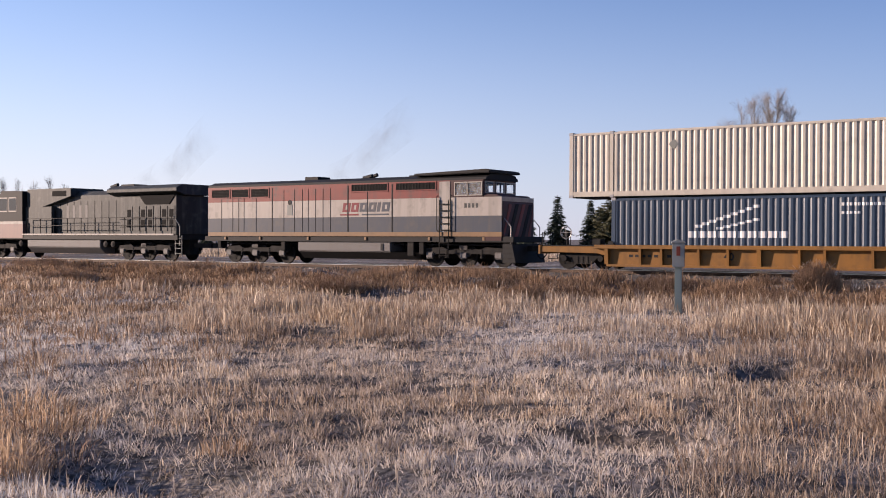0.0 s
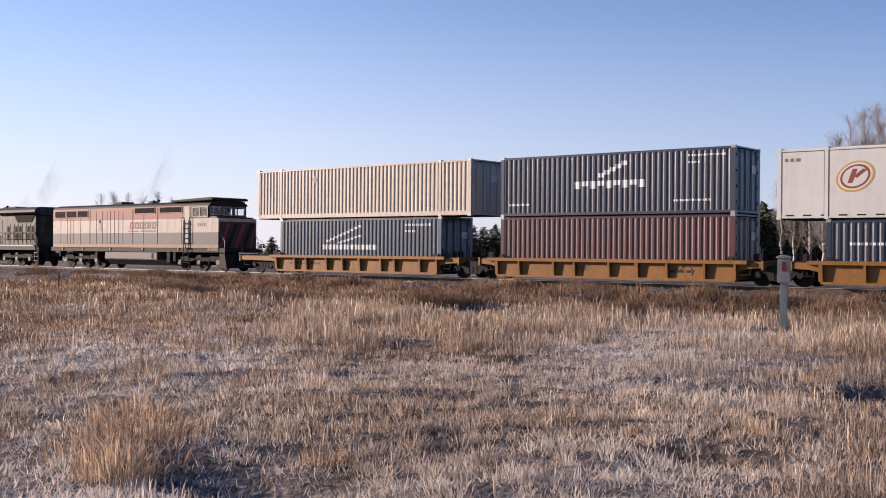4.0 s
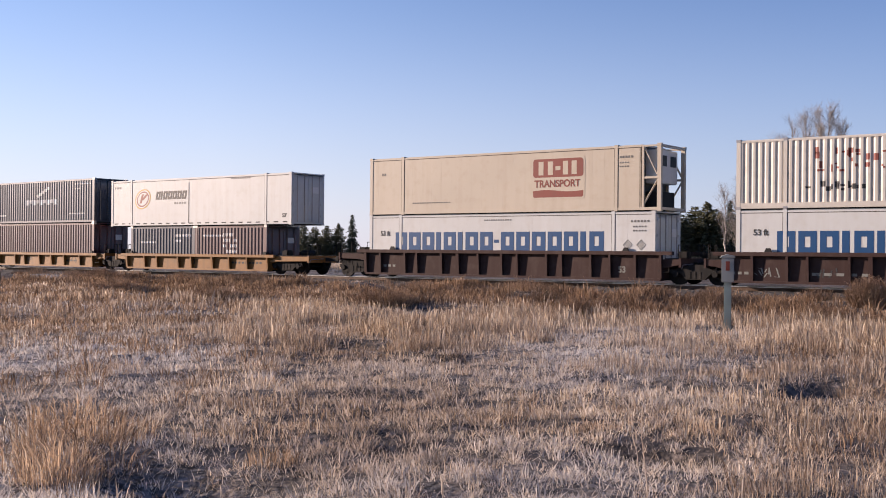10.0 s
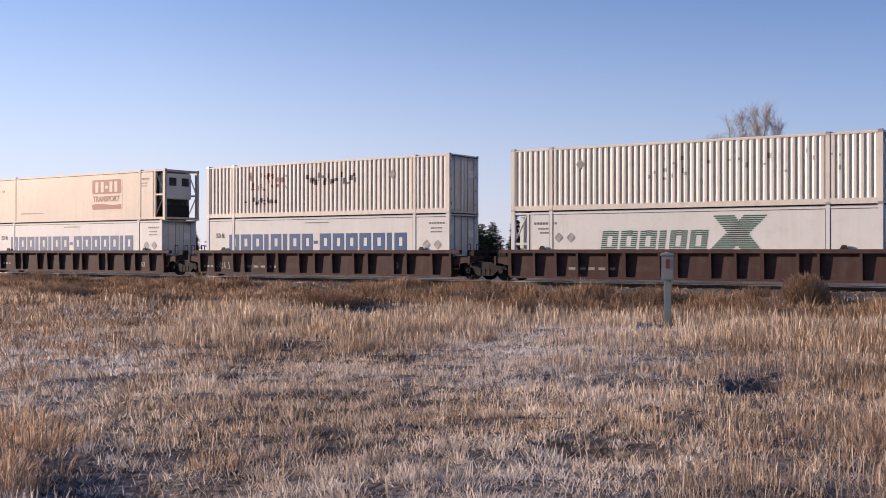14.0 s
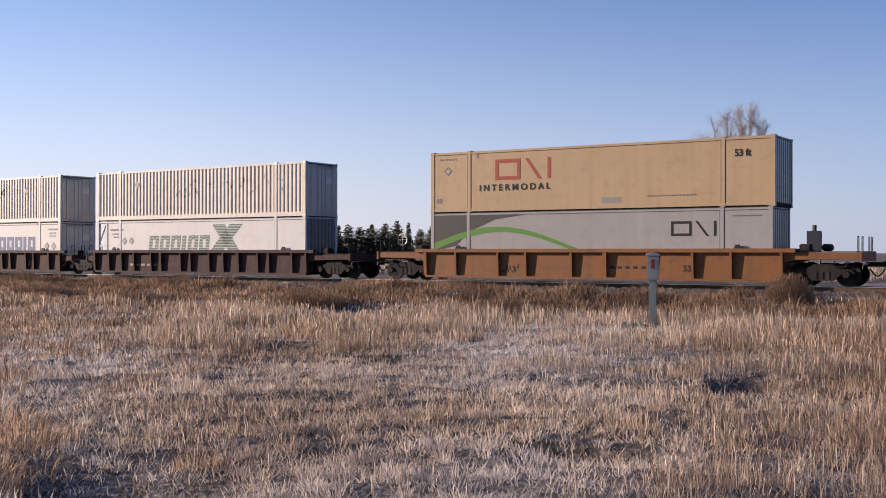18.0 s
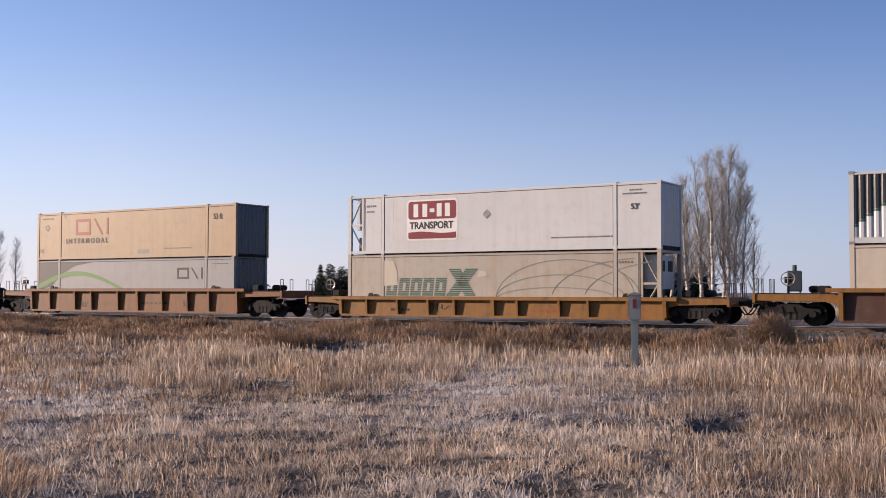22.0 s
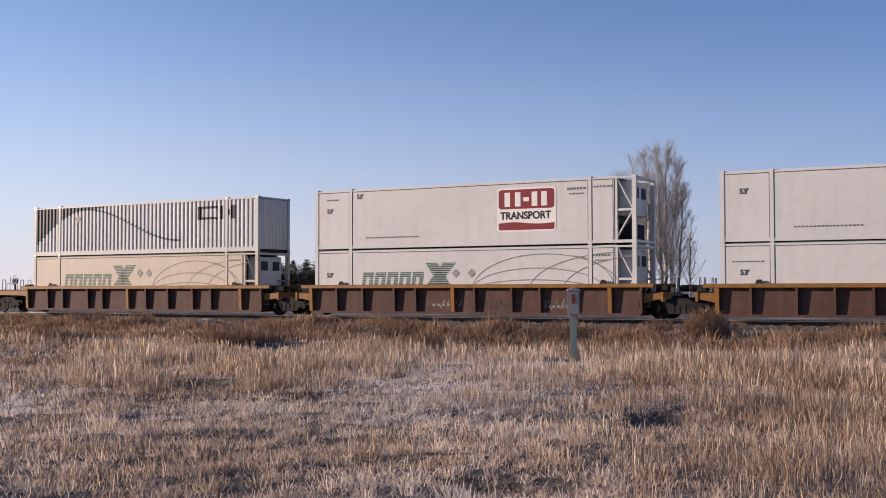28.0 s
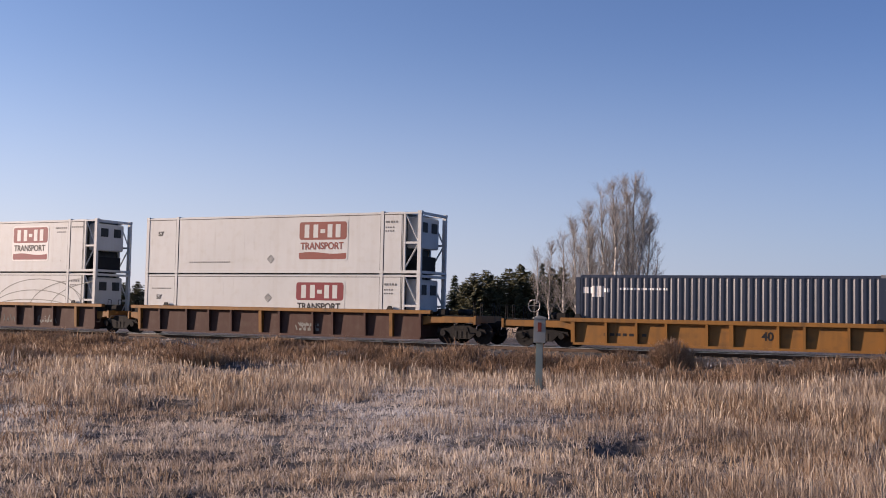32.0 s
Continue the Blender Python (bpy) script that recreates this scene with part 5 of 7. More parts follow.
def marks_k(c, _):
    o = -18.25
    ring = lambda rx, rz, n=28: [(13.35 + o + rx * math.cos(6.2832 * k / n) + 0.25 * rz * math.sin(6.2832 * k / n), 1.68 + rz * math.sin(6.2832 * k / n)) for k in range(n)]
    flat(c, "emblem_ring", ring(0.74, 0.62), M_YELLOW)
    flat(c, "emblem_ground", ring(0.66, 0.55), WHITE, 0.002)
    flat(c, "emblem_ring", ring(0.58, 0.48), M_FADED, 0.004)
    flat(c, "emblem_ground", ring(0.49, 0.40), WHITE, 0.006)
    flat_many(c, "emblem_stroke", [[(13.05 + o, 1.42), (13.25 + o, 1.42), (13.45 + o, 1.98), (13.25 + o, 1.98)], [(13.3 + o, 1.70), (13.4 + o, 1.6), (13.85 + o, 1.95), (13.65 + o, 1.98)]], M_FADED, lift=0.009)
    flat_many(c, "name_block", glyphs(14.55 + o, 1.62, 2.9, 0.50, "2122222", 0.1), M_DARK, "black haulier's name")
    small_print(c, [(16.35 + o, 1.30, 1.15, 0.16, 5)], M_LINE)
    small_print(c, [(21.4 + o, 2.66, 1.7, 0.09, 9), (10.5 + o, 2.35, 0.7, 0.16, 3)], M_PRINT)
    words("53'", 0.30, M_SLATE, "lettering", c, 25.6 + o, WALL_Y - 0.008, 0.42)
    part("drop_seam", Shape().box(-0.58, -0.54, -1.30, -1.28, 0.15, 2.6), M_SLATE, c)
    for k in range(22):
        part("rail_slot", Shape().box(-7.7 + k * 0.72, -7.35 + k * 0.72, -1.303, -1.29, 0.13, 0.19), BLACK, c)


container("freight_container", "short navy corrugated container", 6.06, 2.591, NAVY, 12.25, 0.16, (car_k, 18.4), marks=marks_k20)
container("freight_container", "short maroon corrugated container with white lettering marks", 6.06, 2.591, MAROON, 18.36, 0.16, (car_k, 18.4), marks=marks_k20r)
container("freight_container", "long white smooth-walled container with an oval emblem", 16.15, 2.896, WHITE, 10.2, 2.78, (car_k, 18.4), "smooth", marks=marks_k)


# stack M and N: blue-lettered white boxes
def marks_blue(c, _):
    flat_many(c, "name_block", glyphs(-6.42, 1.14, 12.05, 0.88, "22212122 - 2222212".replace(" ", "")), M_BLUE, "large blue haulier's name")
    words("53 ft", 0.34, M_SLATE, "lettering", c, -7.35, WALL_Y - 0.008, 1.85)
    small_print(c, [(6.9, 2.4, 0.95, 0.12, 6), (7.0, 2.18, 0.7, 0.09, 5), (7.0, 2.0, 0.7, 0.09, 5), (-0.9, 2.55, 1.6, 0.07, 12)], M_PRINT)
    diamonds(c, [(6.75, 1.42), (7.4, 1.42)], M_LINE, 0.22)


container("freight_container", "white smooth container with large blue lettering", 16.15, 2.896, WHITE, 32.0, 0.30, (car_m, 40.2), "smooth", marks=marks_blue)


def marks_hr(red, lx, items=(), white=None):
    def go(c, cr):
        shield(red, white or M_WHITE)(lx, 0.70)(c, cr)
        small_print(c, list(items), M_PRINT)
    return go


container("freight_container", "ivory refrigerated container with a faded red shield sign", 16.4, 2.93, IVORY, 32.0, 3.20, (car_m, 40.2), "smooth", unit="right", marks=marks_hr(M_FADED, 1.72, [(-5.4, 0.55, 2.4, 0.07, 16), (6.2, 2.35, 0.7, 0.12, 5), (6.2, 2.12, 0.5, 0.08, 4), (6.2, 1.95, 0.5, 0.08, 4), (-7.4, 2.0, 0.3, 0.16, 2)], IVORY))


def marks_n_up(c, crests):
    rnd = random.Random(32)
    flecks = lambda n, xa, xb, za, zb: [(x, x + rnd.uniform(0.06, 0.22), z, z + rnd.uniform(0.06, 0.30)) for x, z in ((rnd.uniform(xa, xb), rnd.uniform(za, zb)) for _ in range(n))]
    on_crests(c, "worn_emblem", crests, flecks(24, -4.9, -2.2, 1.45, 2.2), M_FADED, "dull red flecks of a worn emblem")
    on_crests(c, "worn_writing", crests, flecks(22, -0.9, 2.4, 1.6, 2.0) + flecks(14, -5.7, -3.0, 0.7, 0.9), M_SLATE, "dark flecks of worn writing")
    placard(2.0, 4.7)(c, crests)


container("freight_container", "white smooth container with large blue lettering", 16.15, 2.896, WHITE, 51.75, 0.28, (car_n, 59.75), "smooth", marks=marks_blue)
container("freight_container", "cream corrugated container with worn red emblem", 16.15, 2.88, CREAM, 51.75, 3.18, (car_n, 59.75), marks=marks_n_up)


# stack Q: green striped lettering
def marks_q_low(c, _):
    flat_many(c, "name_block", striped_mark(-3.7, 1.08, 7.4, M_GREEN, "222122", 1.62, 0.49)(), M_GREEN, "green striped haulier's name with a large cross")
    small_print(c, [(-6.9, 2.3, 1.2, 0.13, 8), (-6.7, 2.08, 0.8, 0.09, 6), (-6.6, 1.9, 0.5, 0.09, 4)], M_PRINT)
    diamonds(c, [(-5.65, 1.72), (-5.05, 1.72)], M_LINE, 0.2)


def marks_q_up(c, crests):
    rnd = random.Random(31)
    spots = [(x, x + rnd.uniform(0.05, 0.16), z, z + rnd.uniform(0.06, 0.22)) for x, z in ((rnd.uniform(-1.5, 6.5), rnd.uniform(1.2, 2.1)) for _ in range(22))]
    on_crests(c, "worn_name", crests, spots, M_LINE, "grey flecks of a worn-off name")
    placard(2.05, -4.6)(c, crests)


container("freight_container", "white refrigerated container with green striped lettering", 16.15, 2.896, WHITE, 71.25, 0.27, (car_q, 79.4), "smooth", unit="left", door="none", end_paint=NAVY, marks=marks_q_low)
container("freight_container", "cream corrugated container with worn dark lettering", 16.15, 2.86, CREAM, 71.25, 3.17, (car_q, 79.4), marks=marks_q_up)


# stack C: grey box with a green arc under a tan box
def bent_mark(x, z, w, h, t):
    """A closed loop and slanting bars, in the manner of the railway's mark."""
    bar_ = lambda x0, x1, z0, z1: [(x0, z0), (x1, z0), (x1, z1), (x0, z1)]
    o = [bar_(x, x + w * 0.46, z, z + t), bar_(x, x + w * 0.46, z + h - t, z + h), bar_(x, x + t, z + t, z + h - t), bar_(x + w * 0.46 - t, x + w * 0.46, z + t, z + h - t),
         [(x + w * 0.54, z + h), (x + w * 0.54 + t, z + h), (x + w * 0.84, z), (x + w * 0.84 - t, z)], bar_(x + w - t, x + w, z, z + h)]
    return o


def marks_c_up(c, _):
    o = -103.25
    flat_many(c, "emblem", bent_mark(98.6 + o, 1.45, 2.85, 0.95, 0.17), M_CNRED, "faded red bent-line emblem")
    words("INTERMODAL", 0.40, M_DARK, "lettering", c, 97.75 + o, WALL_Y - 0.008, 0.98, 1.05, spread=1.55)
    words("53 ft", 0.40, M_DARK, "lettering", c, 109.75 + o, WALL_Y - 0.008, 2.05, 0.9)
    small_print(c, [(95.6 + o, 2.45, 1.0, 0.1, 6), (106.0 + o, 0.5, 2.2, 0.07, 14), (95.4 + o, 0.42, 0.4, 0.28, 2), (97.6 + o, 2.5, 0.12, 0.25, 1)], M_PRINT)
    diamonds(c, [(96.05 + o, 1.95)], M_LINE, 0.2)
    part("worn_patch", Shape().box(103.9 + o, 104.8 + o, -1.292, -1.283, 0.28, 0.52), M_LINE, c)


def marks_c_low(c, _):
    x0, x1 = -7.95, 0.0
    arcp = lambda k, lift: (x0 + (x1 - x0) * k, 0.95 + 1.15 * math.sin(math.pi * (0.12 + 0.86 * k)) ** 1.2 + lift)
    n = 20
    flat(c, "dark_field", [(x0, 1.1)] + [(x0, 2.75)] + [(-3.0, 2.75), (-4.6, 2.55), (-6.0, 2.0), (-6.7, 1.35)], M_SLATE, 0.0, "dark grey painted corner")
    s = Shape()
    for k in range(n):
        (xa, za), (xb, zb) = arcp(k / n, 0), arcp((k + 1) / n, 0)
        wa, wb = 0.13 * (1.25 - k / n * 0.7), 0.13 * (1.25 - (k + 1) / n * 0.7)
        s.slab([(xa, za - wa), (xb, zb - wb), (xb, zb + wb), (xa, za + wa)], WALL_Y - 0.008, WALL_Y + 0.004)
    part("green_arc", s, M_LIME, c, "bright green painted arc", kind="stuff")
    o = -103.2
    flat_many(c, "emblem", bent_mark(107.05 + o, 1.72, 1.95, 0.62, 0.11), M_DARK)
    small_print(c, [(109.7 + o, 2.5, 1.2, 0.07, 12)], M_PRINT)


container("freight_container", "light grey smooth container with a green arc", 16.2, 2.896, SILVER, 95.1, 0.30, (car_c, 103.2), "smooth", frame_paint=SILVER, door="none", end_paint=NAVY, marks=marks_c_low)
container("freight_container", "weathered tan smooth container with a red emblem", 16.3, 2.85, TAN, 95.1, 3.20, (car_c, 103.2), "smooth", door="none", end_paint=NAVY, marks=marks_c_up)


# stack H: stained box under a white shield box
def marks_h_low(c, _):
    flat_many(c, "name_block", striped_mark(-5.9, 0.90, 5.2, M_GREEN)(), M_GREEN, "weathered green striped name")
    globe(c, 0.2, 7.2, 0.75, 1.75, M_LINE)
    flat(c, "fresh_patch", [(-6.0, 1.35), (-5.15, 1.4), (-5.2, 2.1), (-5.4, 2.55), (-6.0, 2.6)], IVORY, 0.002, "bare ivory patch")
    small_print(c, [(5.9, 2.3, 1.0, 0.12, 7)], M_PRINT)
    flat(c, "fresh_patch", [(-0.75, 1.75), (-0.2, 1.8), (-0.3, 2.0), (-0.65, 2.05)], IVORY, 0.002)


container("freight_container", "stained beige-grey refrigerated container with faded striped name", 16.2, 2.88, STALE, 118.8, 0.26, (car_h, 126.6), "smooth", frame_paint=STALE, unit="right", marks=marks_h_low)


def marks_h_up(c, cr):
    marks_hr(M_RED, -4.55, [(-7.0, 2.3, 0.6, 0.12, 5), (-7.0, 2.05, 0.5, 0.08, 4), (3.0, 0.55, 3.0, 0.08, 22), (6.4, 2.35, 1.1, 0.08, 10), (6.7, 2.5, 0.6, 0.08, 5)])(c, cr)
    words("53'", 0.34, M_SLATE, "lettering", c, 6.75, WALL_Y - 0.008, 1.72)
    diamonds(c, [(-0.25, 1.75)], M_LINE, 0.2)


container("freight_container", "clean white refrigerated container with a crimson shield sign", 16.2, 2.89, WHITE, 118.8, 3.15, (car_h, 126.6), "smooth", unit="left", door="none", end_paint=WHITE, marks=marks_h_up)


# stack S: tan striped-name box under a pale corrugated box with a dark arc
def marks_s_low(c, _):
    flat_many(c, "name_block", striped_mark(-5.7, 1.0, 5.5, M_GREEN)(), M_GREEN, "green striped haulier's name with a cross")
    diamonds(c, [(0.1, 1.9), (0.75, 1.9)], M_LINE, 0.2)
    globe(c, 0.9, 7.0, 0.9, 1.6, M_LINE)
    small_print(c, [(6.2, 2.45, 0.8, 0.1, 6)], M_PRINT)


def marks_s_up(c, crests):
    dark, lime = [], []
    for wave in crests:
        a, b = wave[0][0], wave[-1][0]
        m = (a + b) / 2
        if m < 2.9:
            z = 0.70 + 1.85 * (math.sin(math.pi / 2 * max(0.0, (m + 7.9) / 3.9)) if m < -4.0 else 0.5 + 0.5 * math.cos(math.pi * (m + 4.0) / 6.9))
            lime.append((a, b, z - 0.045, z + 0.045))
            if m < -2.6 and z < 2.6:
                dark.append((a, b, z + 0.05 if m < -4.0 else 2.58, 2.69))
    on_crests(c, "dark_field", crests, dark, M_FOLD, "dark painted corner")
    on_crests(c, "green_arc", crests, lime, M_GREEN)
    on_crests(c, "emblem", crests, [(4.1, 5.4, 1.72, 1.84), (4.1, 5.4, 2.28, 2.4), (4.1, 4.4, 1.72, 2.4), (5.6, 5.8, 1.72, 2.4), (6.0, 6.25, 1.9, 2.2), (6.3, 6.6, 1.72, 2.4)], M_DARK)
    placard(2.05, -4.6)(c, crests)


container("freight_container", "tan refrigerated container with green striped name", 16.15, 2.896, IVORY, 142.5, 0.27, (car_s, 150.6), "smooth", unit="right", marks=marks_s_low)
container("freight_container", "pale grey corrugated container with a dark painted corner", 16.15, 2.80, PEARL, 142.5, 3.17, (car_s, 150.6), door="none", marks=marks_s_up)


# stack T
def marks_t_low(c, _):
    flat_many(c, "name_block", striped_mark(-5.5, 1.0, 5.1, M_GREEN)(), M_GREEN, "green striped haulier's name with a cross")
    globe(c, 0.4, 7.4, 0.95, 1.6, M_LINE)
    diamonds(c, [(-0.4, 1.75), (0.4, 1.75)], M_LINE, 0.18)
    words("53'", 0.3, M_SLATE, "lettering", c, -7.4, WALL_Y - 0.008, 1.6)
    small_print(c, [(6.15, 2.4, 0.8, 0.12, 6), (6.25, 2.2, 0.6, 0.08, 5)], M_PRINT)


container("freight_container", "white refrigerated container with striped name and globe arcs", 16.15, 2.896, WHITE, 162.1, 0.25, (car_t, 170.2), "smooth", unit="right", marks=marks_t_low)


def marks_t_up(c, cr):
    marks_hr(M_RED, 1.75, [(-5.2, 0.5, 2.9, 0.08, 20), (5.0, 2.35, 0.9, 0.12, 6), (5.1, 2.15, 0.7, 0.08, 5), (6.2, 2.4, 0.9, 0.1, 6), (-7.4, 2.35, 0.7, 0.08, 6)])(c, cr)
    words("53'", 0.3, M_SLATE, "lettering", c, -7.4, WALL_Y - 0.008, 1.75)
    words("53'", 0.3, M_SLATE, "lettering", c, -5.7, WALL_Y - 0.008, 2.4)


container("freight_container", "white refrigerated container with a crimson shield sign", 16.15, 2.87, WHITE, 162.1, 3.17, (car_t, 170.2), "smooth", unit="right", marks=marks_t_up)


# stack U: two shield boxes
def marks_u(red, up):
    def go(c, cr):
        marks_hr(red, 1.45 if up else 1.35, [(6.2, 2.35, 0.7, 0.12, 5), (6.2, 2.12, 0.5, 0.08, 4), (6.2, 1.95, 0.5, 0.08, 4)] + ([(-5.2, 0.55, 2.6, 0.07, 18)] if up else [(-7.6, 2.1, 1.3, 0.07, 8)]), WHITE)(c, cr)
        words("53'", 0.3, M_SLATE, "lettering", c, -7.3, WALL_Y - 0.008, 1.95 if up else 1.6)
        diamonds(c, [(-0.2, 0.72) if up else (-0.3, 1.72)], M_LINE, 0.2)
    return go


container("freight_container", "white refrigerated container sunk in a brown well car", 16.15, 2.88, WHITE, 181.7, 0.22, (car_u, 189.8), "smooth", unit="right", marks=marks_u(M_RED, False))
container("freight_container", "white refrigerated container with a dull red shield sign", 16.15, 2.88, WHITE, 181.7, 3.10, (car_u, 189.8), "smooth", unit="right", marks=marks_u(M_FADED, True))


def marks_v(c, crests):
    on_crests(c, "small_writing", crests, [(-5.8, -5.4, 2.1, 2.4), (-5.4, -4.9, 1.95, 2.45), (-4.9, -4.6, 2.15, 2.35), (-4.2, -2.2, 2.25, 2.38)], M_WHITE, "small white worn lettering")


container("freight_container", "dark navy corrugated container riding alone", 12.19, 2.896, NAVY, 205.25, 0.20, (car_v, 211.3), marks=marks_v)


# ---- the ground ----
def field_noise(x, y, scale, seed):
    """Smooth noise from 0 to 1 over arrays of places."""
    rs = np.random.RandomState(seed)
    table = rs.rand(64, 64)
    u, v = np.asarray(x) / scale + 31.7, np.asarray(y) / scale + 17.3
    iu, iv = np.floor(u).astype(int), np.floor(v).astype(int)
    fu, fv = u - iu, v - iv
    fu, fv = fu * fu * (3 - 2 * fu), fv * fv * (3 - 2 * fv)
    g = lambda a, b: table[a % 64, b % 64]
    return (g(iu, iv) * (1 - fu) + g(iu + 1, iv) * fu) * (1 - fv) + (g(iu, iv + 1) * (1 - fu) + g(iu + 1, iv + 1) * fu) * fv


def track_y(x):
    return FACE + CURVE * np.asarray(x) ** 2


# hollows where no grass stands and the shade gathers: (x, y, reach along x, reach along y)
HOLLOWS = [(-20.2, 28.2, 1.7, 1.1), (-13.8, 29.0, 1.5, 1.0), (-5.6, 13.3, 0.9, 0.35), (-4.1, 14.0, 0.3, 0.6), (-6.1, 5.55, 0.85, 0.42), (-4.9, 5.3, 0.30, 0.16), (-5.6, 7.6, 0.25, 0.12), (-34.0, 29.0, 2.0, 0.9), (-27.0, 27.0, 1.6, 0.7), (-9.5, 14.4, 0.8, 0.25), (-12.5, 15.2, 0.9, 0.3), (-7.0, 30.5, 1.6, 0.9), (-3.8, 8.6, 0.5, 0.25), (-9.3, 24.7, 0.5, 0.5)]


def ground_z(x, y):
    near = np.clip((np.hypot(x, y) - 3) / 3, 0, 1) * np.clip((110 - np.hypot(x, y)) / 40, 0, 1)
    bumps = 0.06 * (field_noise(x, y, 2.3, 3) - 0.5) + 0.05 * (field_noise(x, y, 0.95, 4) - 0.5) + 0.07 * (field_noise(x, y, 0.45, 7) - 0.5) + 0.16 * (field_noise(x, y, 9.0, 5) - 0.5)
    off = np.abs(track_y(x) - y)
    bumps = bumps + 0.50 * (field_noise(x, y, 2.2, 6) - 0.5) * np.exp(-((off - 8.5) / 3.0) ** 2)
    calm = np.clip((off - 3.6) / 2.0, 0, 1)
    ditch = (0.16 * np.exp(-((off - 8.3) / 2.0) ** 2) - 0.14 * np.exp(-((off - 13.0) / 2.2) ** 2)) * (y < FACE + 3)
    for hx, hy, rx, ry in HOLLOWS:
        bumps = bumps - 0.36 * np.exp(-((x - hx) / rx) ** 2 - ((y - hy) / ry) ** 2)
    # the land behind the railway lies a little higher
    rise = np.clip((y - track_y(x) - 3.6) / 3.0, 0, 1)
    rise = 0.48 * rise * rise * (3 - 2 * rise)
    return bumps * near * calm + ditch * near - 0.10 * (1 - calm) + rise


def build_ground():
    def axis(lo, hi, step, far):
        mid = list(np.arange(lo, hi, step))
        out_ = [60 * 1.35 ** k for k in range(14)]
        return np.array([lo - d for d in out_[::-1] if d < far] + mid + [hi + d for d in out_ if d < far])
    xs, ys = axis(-76, 14, 0.24, 3600), axis(2, 50, 0.24, 3600)
    gx, gy = np.meshgrid(xs, ys)
    v = np.stack([gx, gy, ground_z(gx, gy)], -1).reshape(-1, 3)
    n, m = len(xs), len(ys)
    i = np.arange((m - 1) * n).reshape(m - 1, n)[:, :-1].ravel()
    me = bpy.data.meshes.new("ground")
    me.from_pydata(v.tolist(), [], np.stack([i, i + 1, i + 1 + n, i + n], 1).tolist())
    me.materials.append(GROUND)
    for p in me.polygons:
        p.use_smooth = True
    return tagged(new("ground", me), "frosted brown field of dead grass litter", "ground", kind="structure")


build_ground()


def build_bed():
    """The ballast bed, a long low bank with a rough surface."""
    rnd = np.random.RandomState(8)
    outline = [(-4.3, -0.12), (-3.7, -0.03), (-3.0, 0.06), (-2.4, 0.12), (-1.8, 0.16), (-1.3, 0.18), (-0.6, 0.185), (0, 0.185), (0.6, 0.185), (1.3, 0.18), (1.8, 0.16), (2.4, 0.12), (3.0, 0.06), (3.7, -0.03), (4.3, -0.12)]
    xs = np.arange(-150, 70, 0.3)
    v = []
    for x in xs:
        for d, z in outline:
            j = 0.035 if 0.5 < abs(d) < 4 else 0.02
            v.append((x + rnd.uniform(-j, j) * 2, float(track_y(x)) + d + rnd.uniform(-j, j) * 2, z + rnd.uniform(-j, j)))
    n = len(outline)
    f = [(i * n + k, (i + 1) * n + k, (i + 1) * n + k + 1, i * n + k + 1) for i in range(len(xs) - 1) for k in range(n - 1)]
    me = bpy.data.meshes.new("ballast")
    me.from_pydata(v, [], f)
    me.materials.append(BALLAST)
    tagged(new("ballast", me), "dusty grey-brown ballast bed under the rails", "ballast", kind="structure")
    track = tagged(new("railway_track"), "worn steel rails on weathered wooden ties", "railway", kind="structure")
    for side in (-0.75, 0.75):
        s = Shape()
        pts = [(-0.07, 0.185), (-0.07, 0.205), (-0.015, 0.225), (-0.015, 0.32), (-0.036, 0.335), (-0.036, RAIL), (0.036, RAIL), (0.036, 0.335), (0.015, 0.32), (0.015, 0.225), (0.07, 0.205), (0.07, 0.185)]
        xs2 = np.arange(-150, 71, 4.0)
        s.v = [(float(x), float(track_y(x)) + side + d, z) for x in xs2 for d, z in pts]
        k = len(pts)
        s.f = [(i * k + j, i * k + (j + 1) % k, (i + 1) * k + (j + 1) % k, (i + 1) * k + j) for i in range(len(xs2) - 1) for j in range(k)]
        rail = part("rail", s, RUST, track, "rust-flanked rail with a bright head")
        head = Shape()
        head.v = [(float(x), float(track_y(x)) + side + d, z) for x in xs2 for d, z in ((-0.038, RAIL - 0.022), (-0.038, RAIL), (-0.030, RAIL + 0.004), (0.030, RAIL + 0.004), (0.038, RAIL), (0.038, RAIL - 0.022))]
        head.f = [(i * 6 + j, i * 6 + j + 1, (i + 1) * 6 + j + 1, (i + 1) * 6 + j) for i in range(len(xs2) - 1) for j in range(5)]
        part("running_edge", head, POLISH, rail, "polished running edge")
    tie = Shape().box(-0.115, 0.115, -1.3, 1.3, 0.06, 0.215).mesh("tie", TIE)
    for k in range(210):
        x = -88 + k * 0.53
        t = part("tie", tie, TIE, track, at=(x, float(track_y(x)), random.uniform(-0.012, 0.0)))
        t.rotation_euler = (0, 0, random.uniform(-0.02, 0.02))


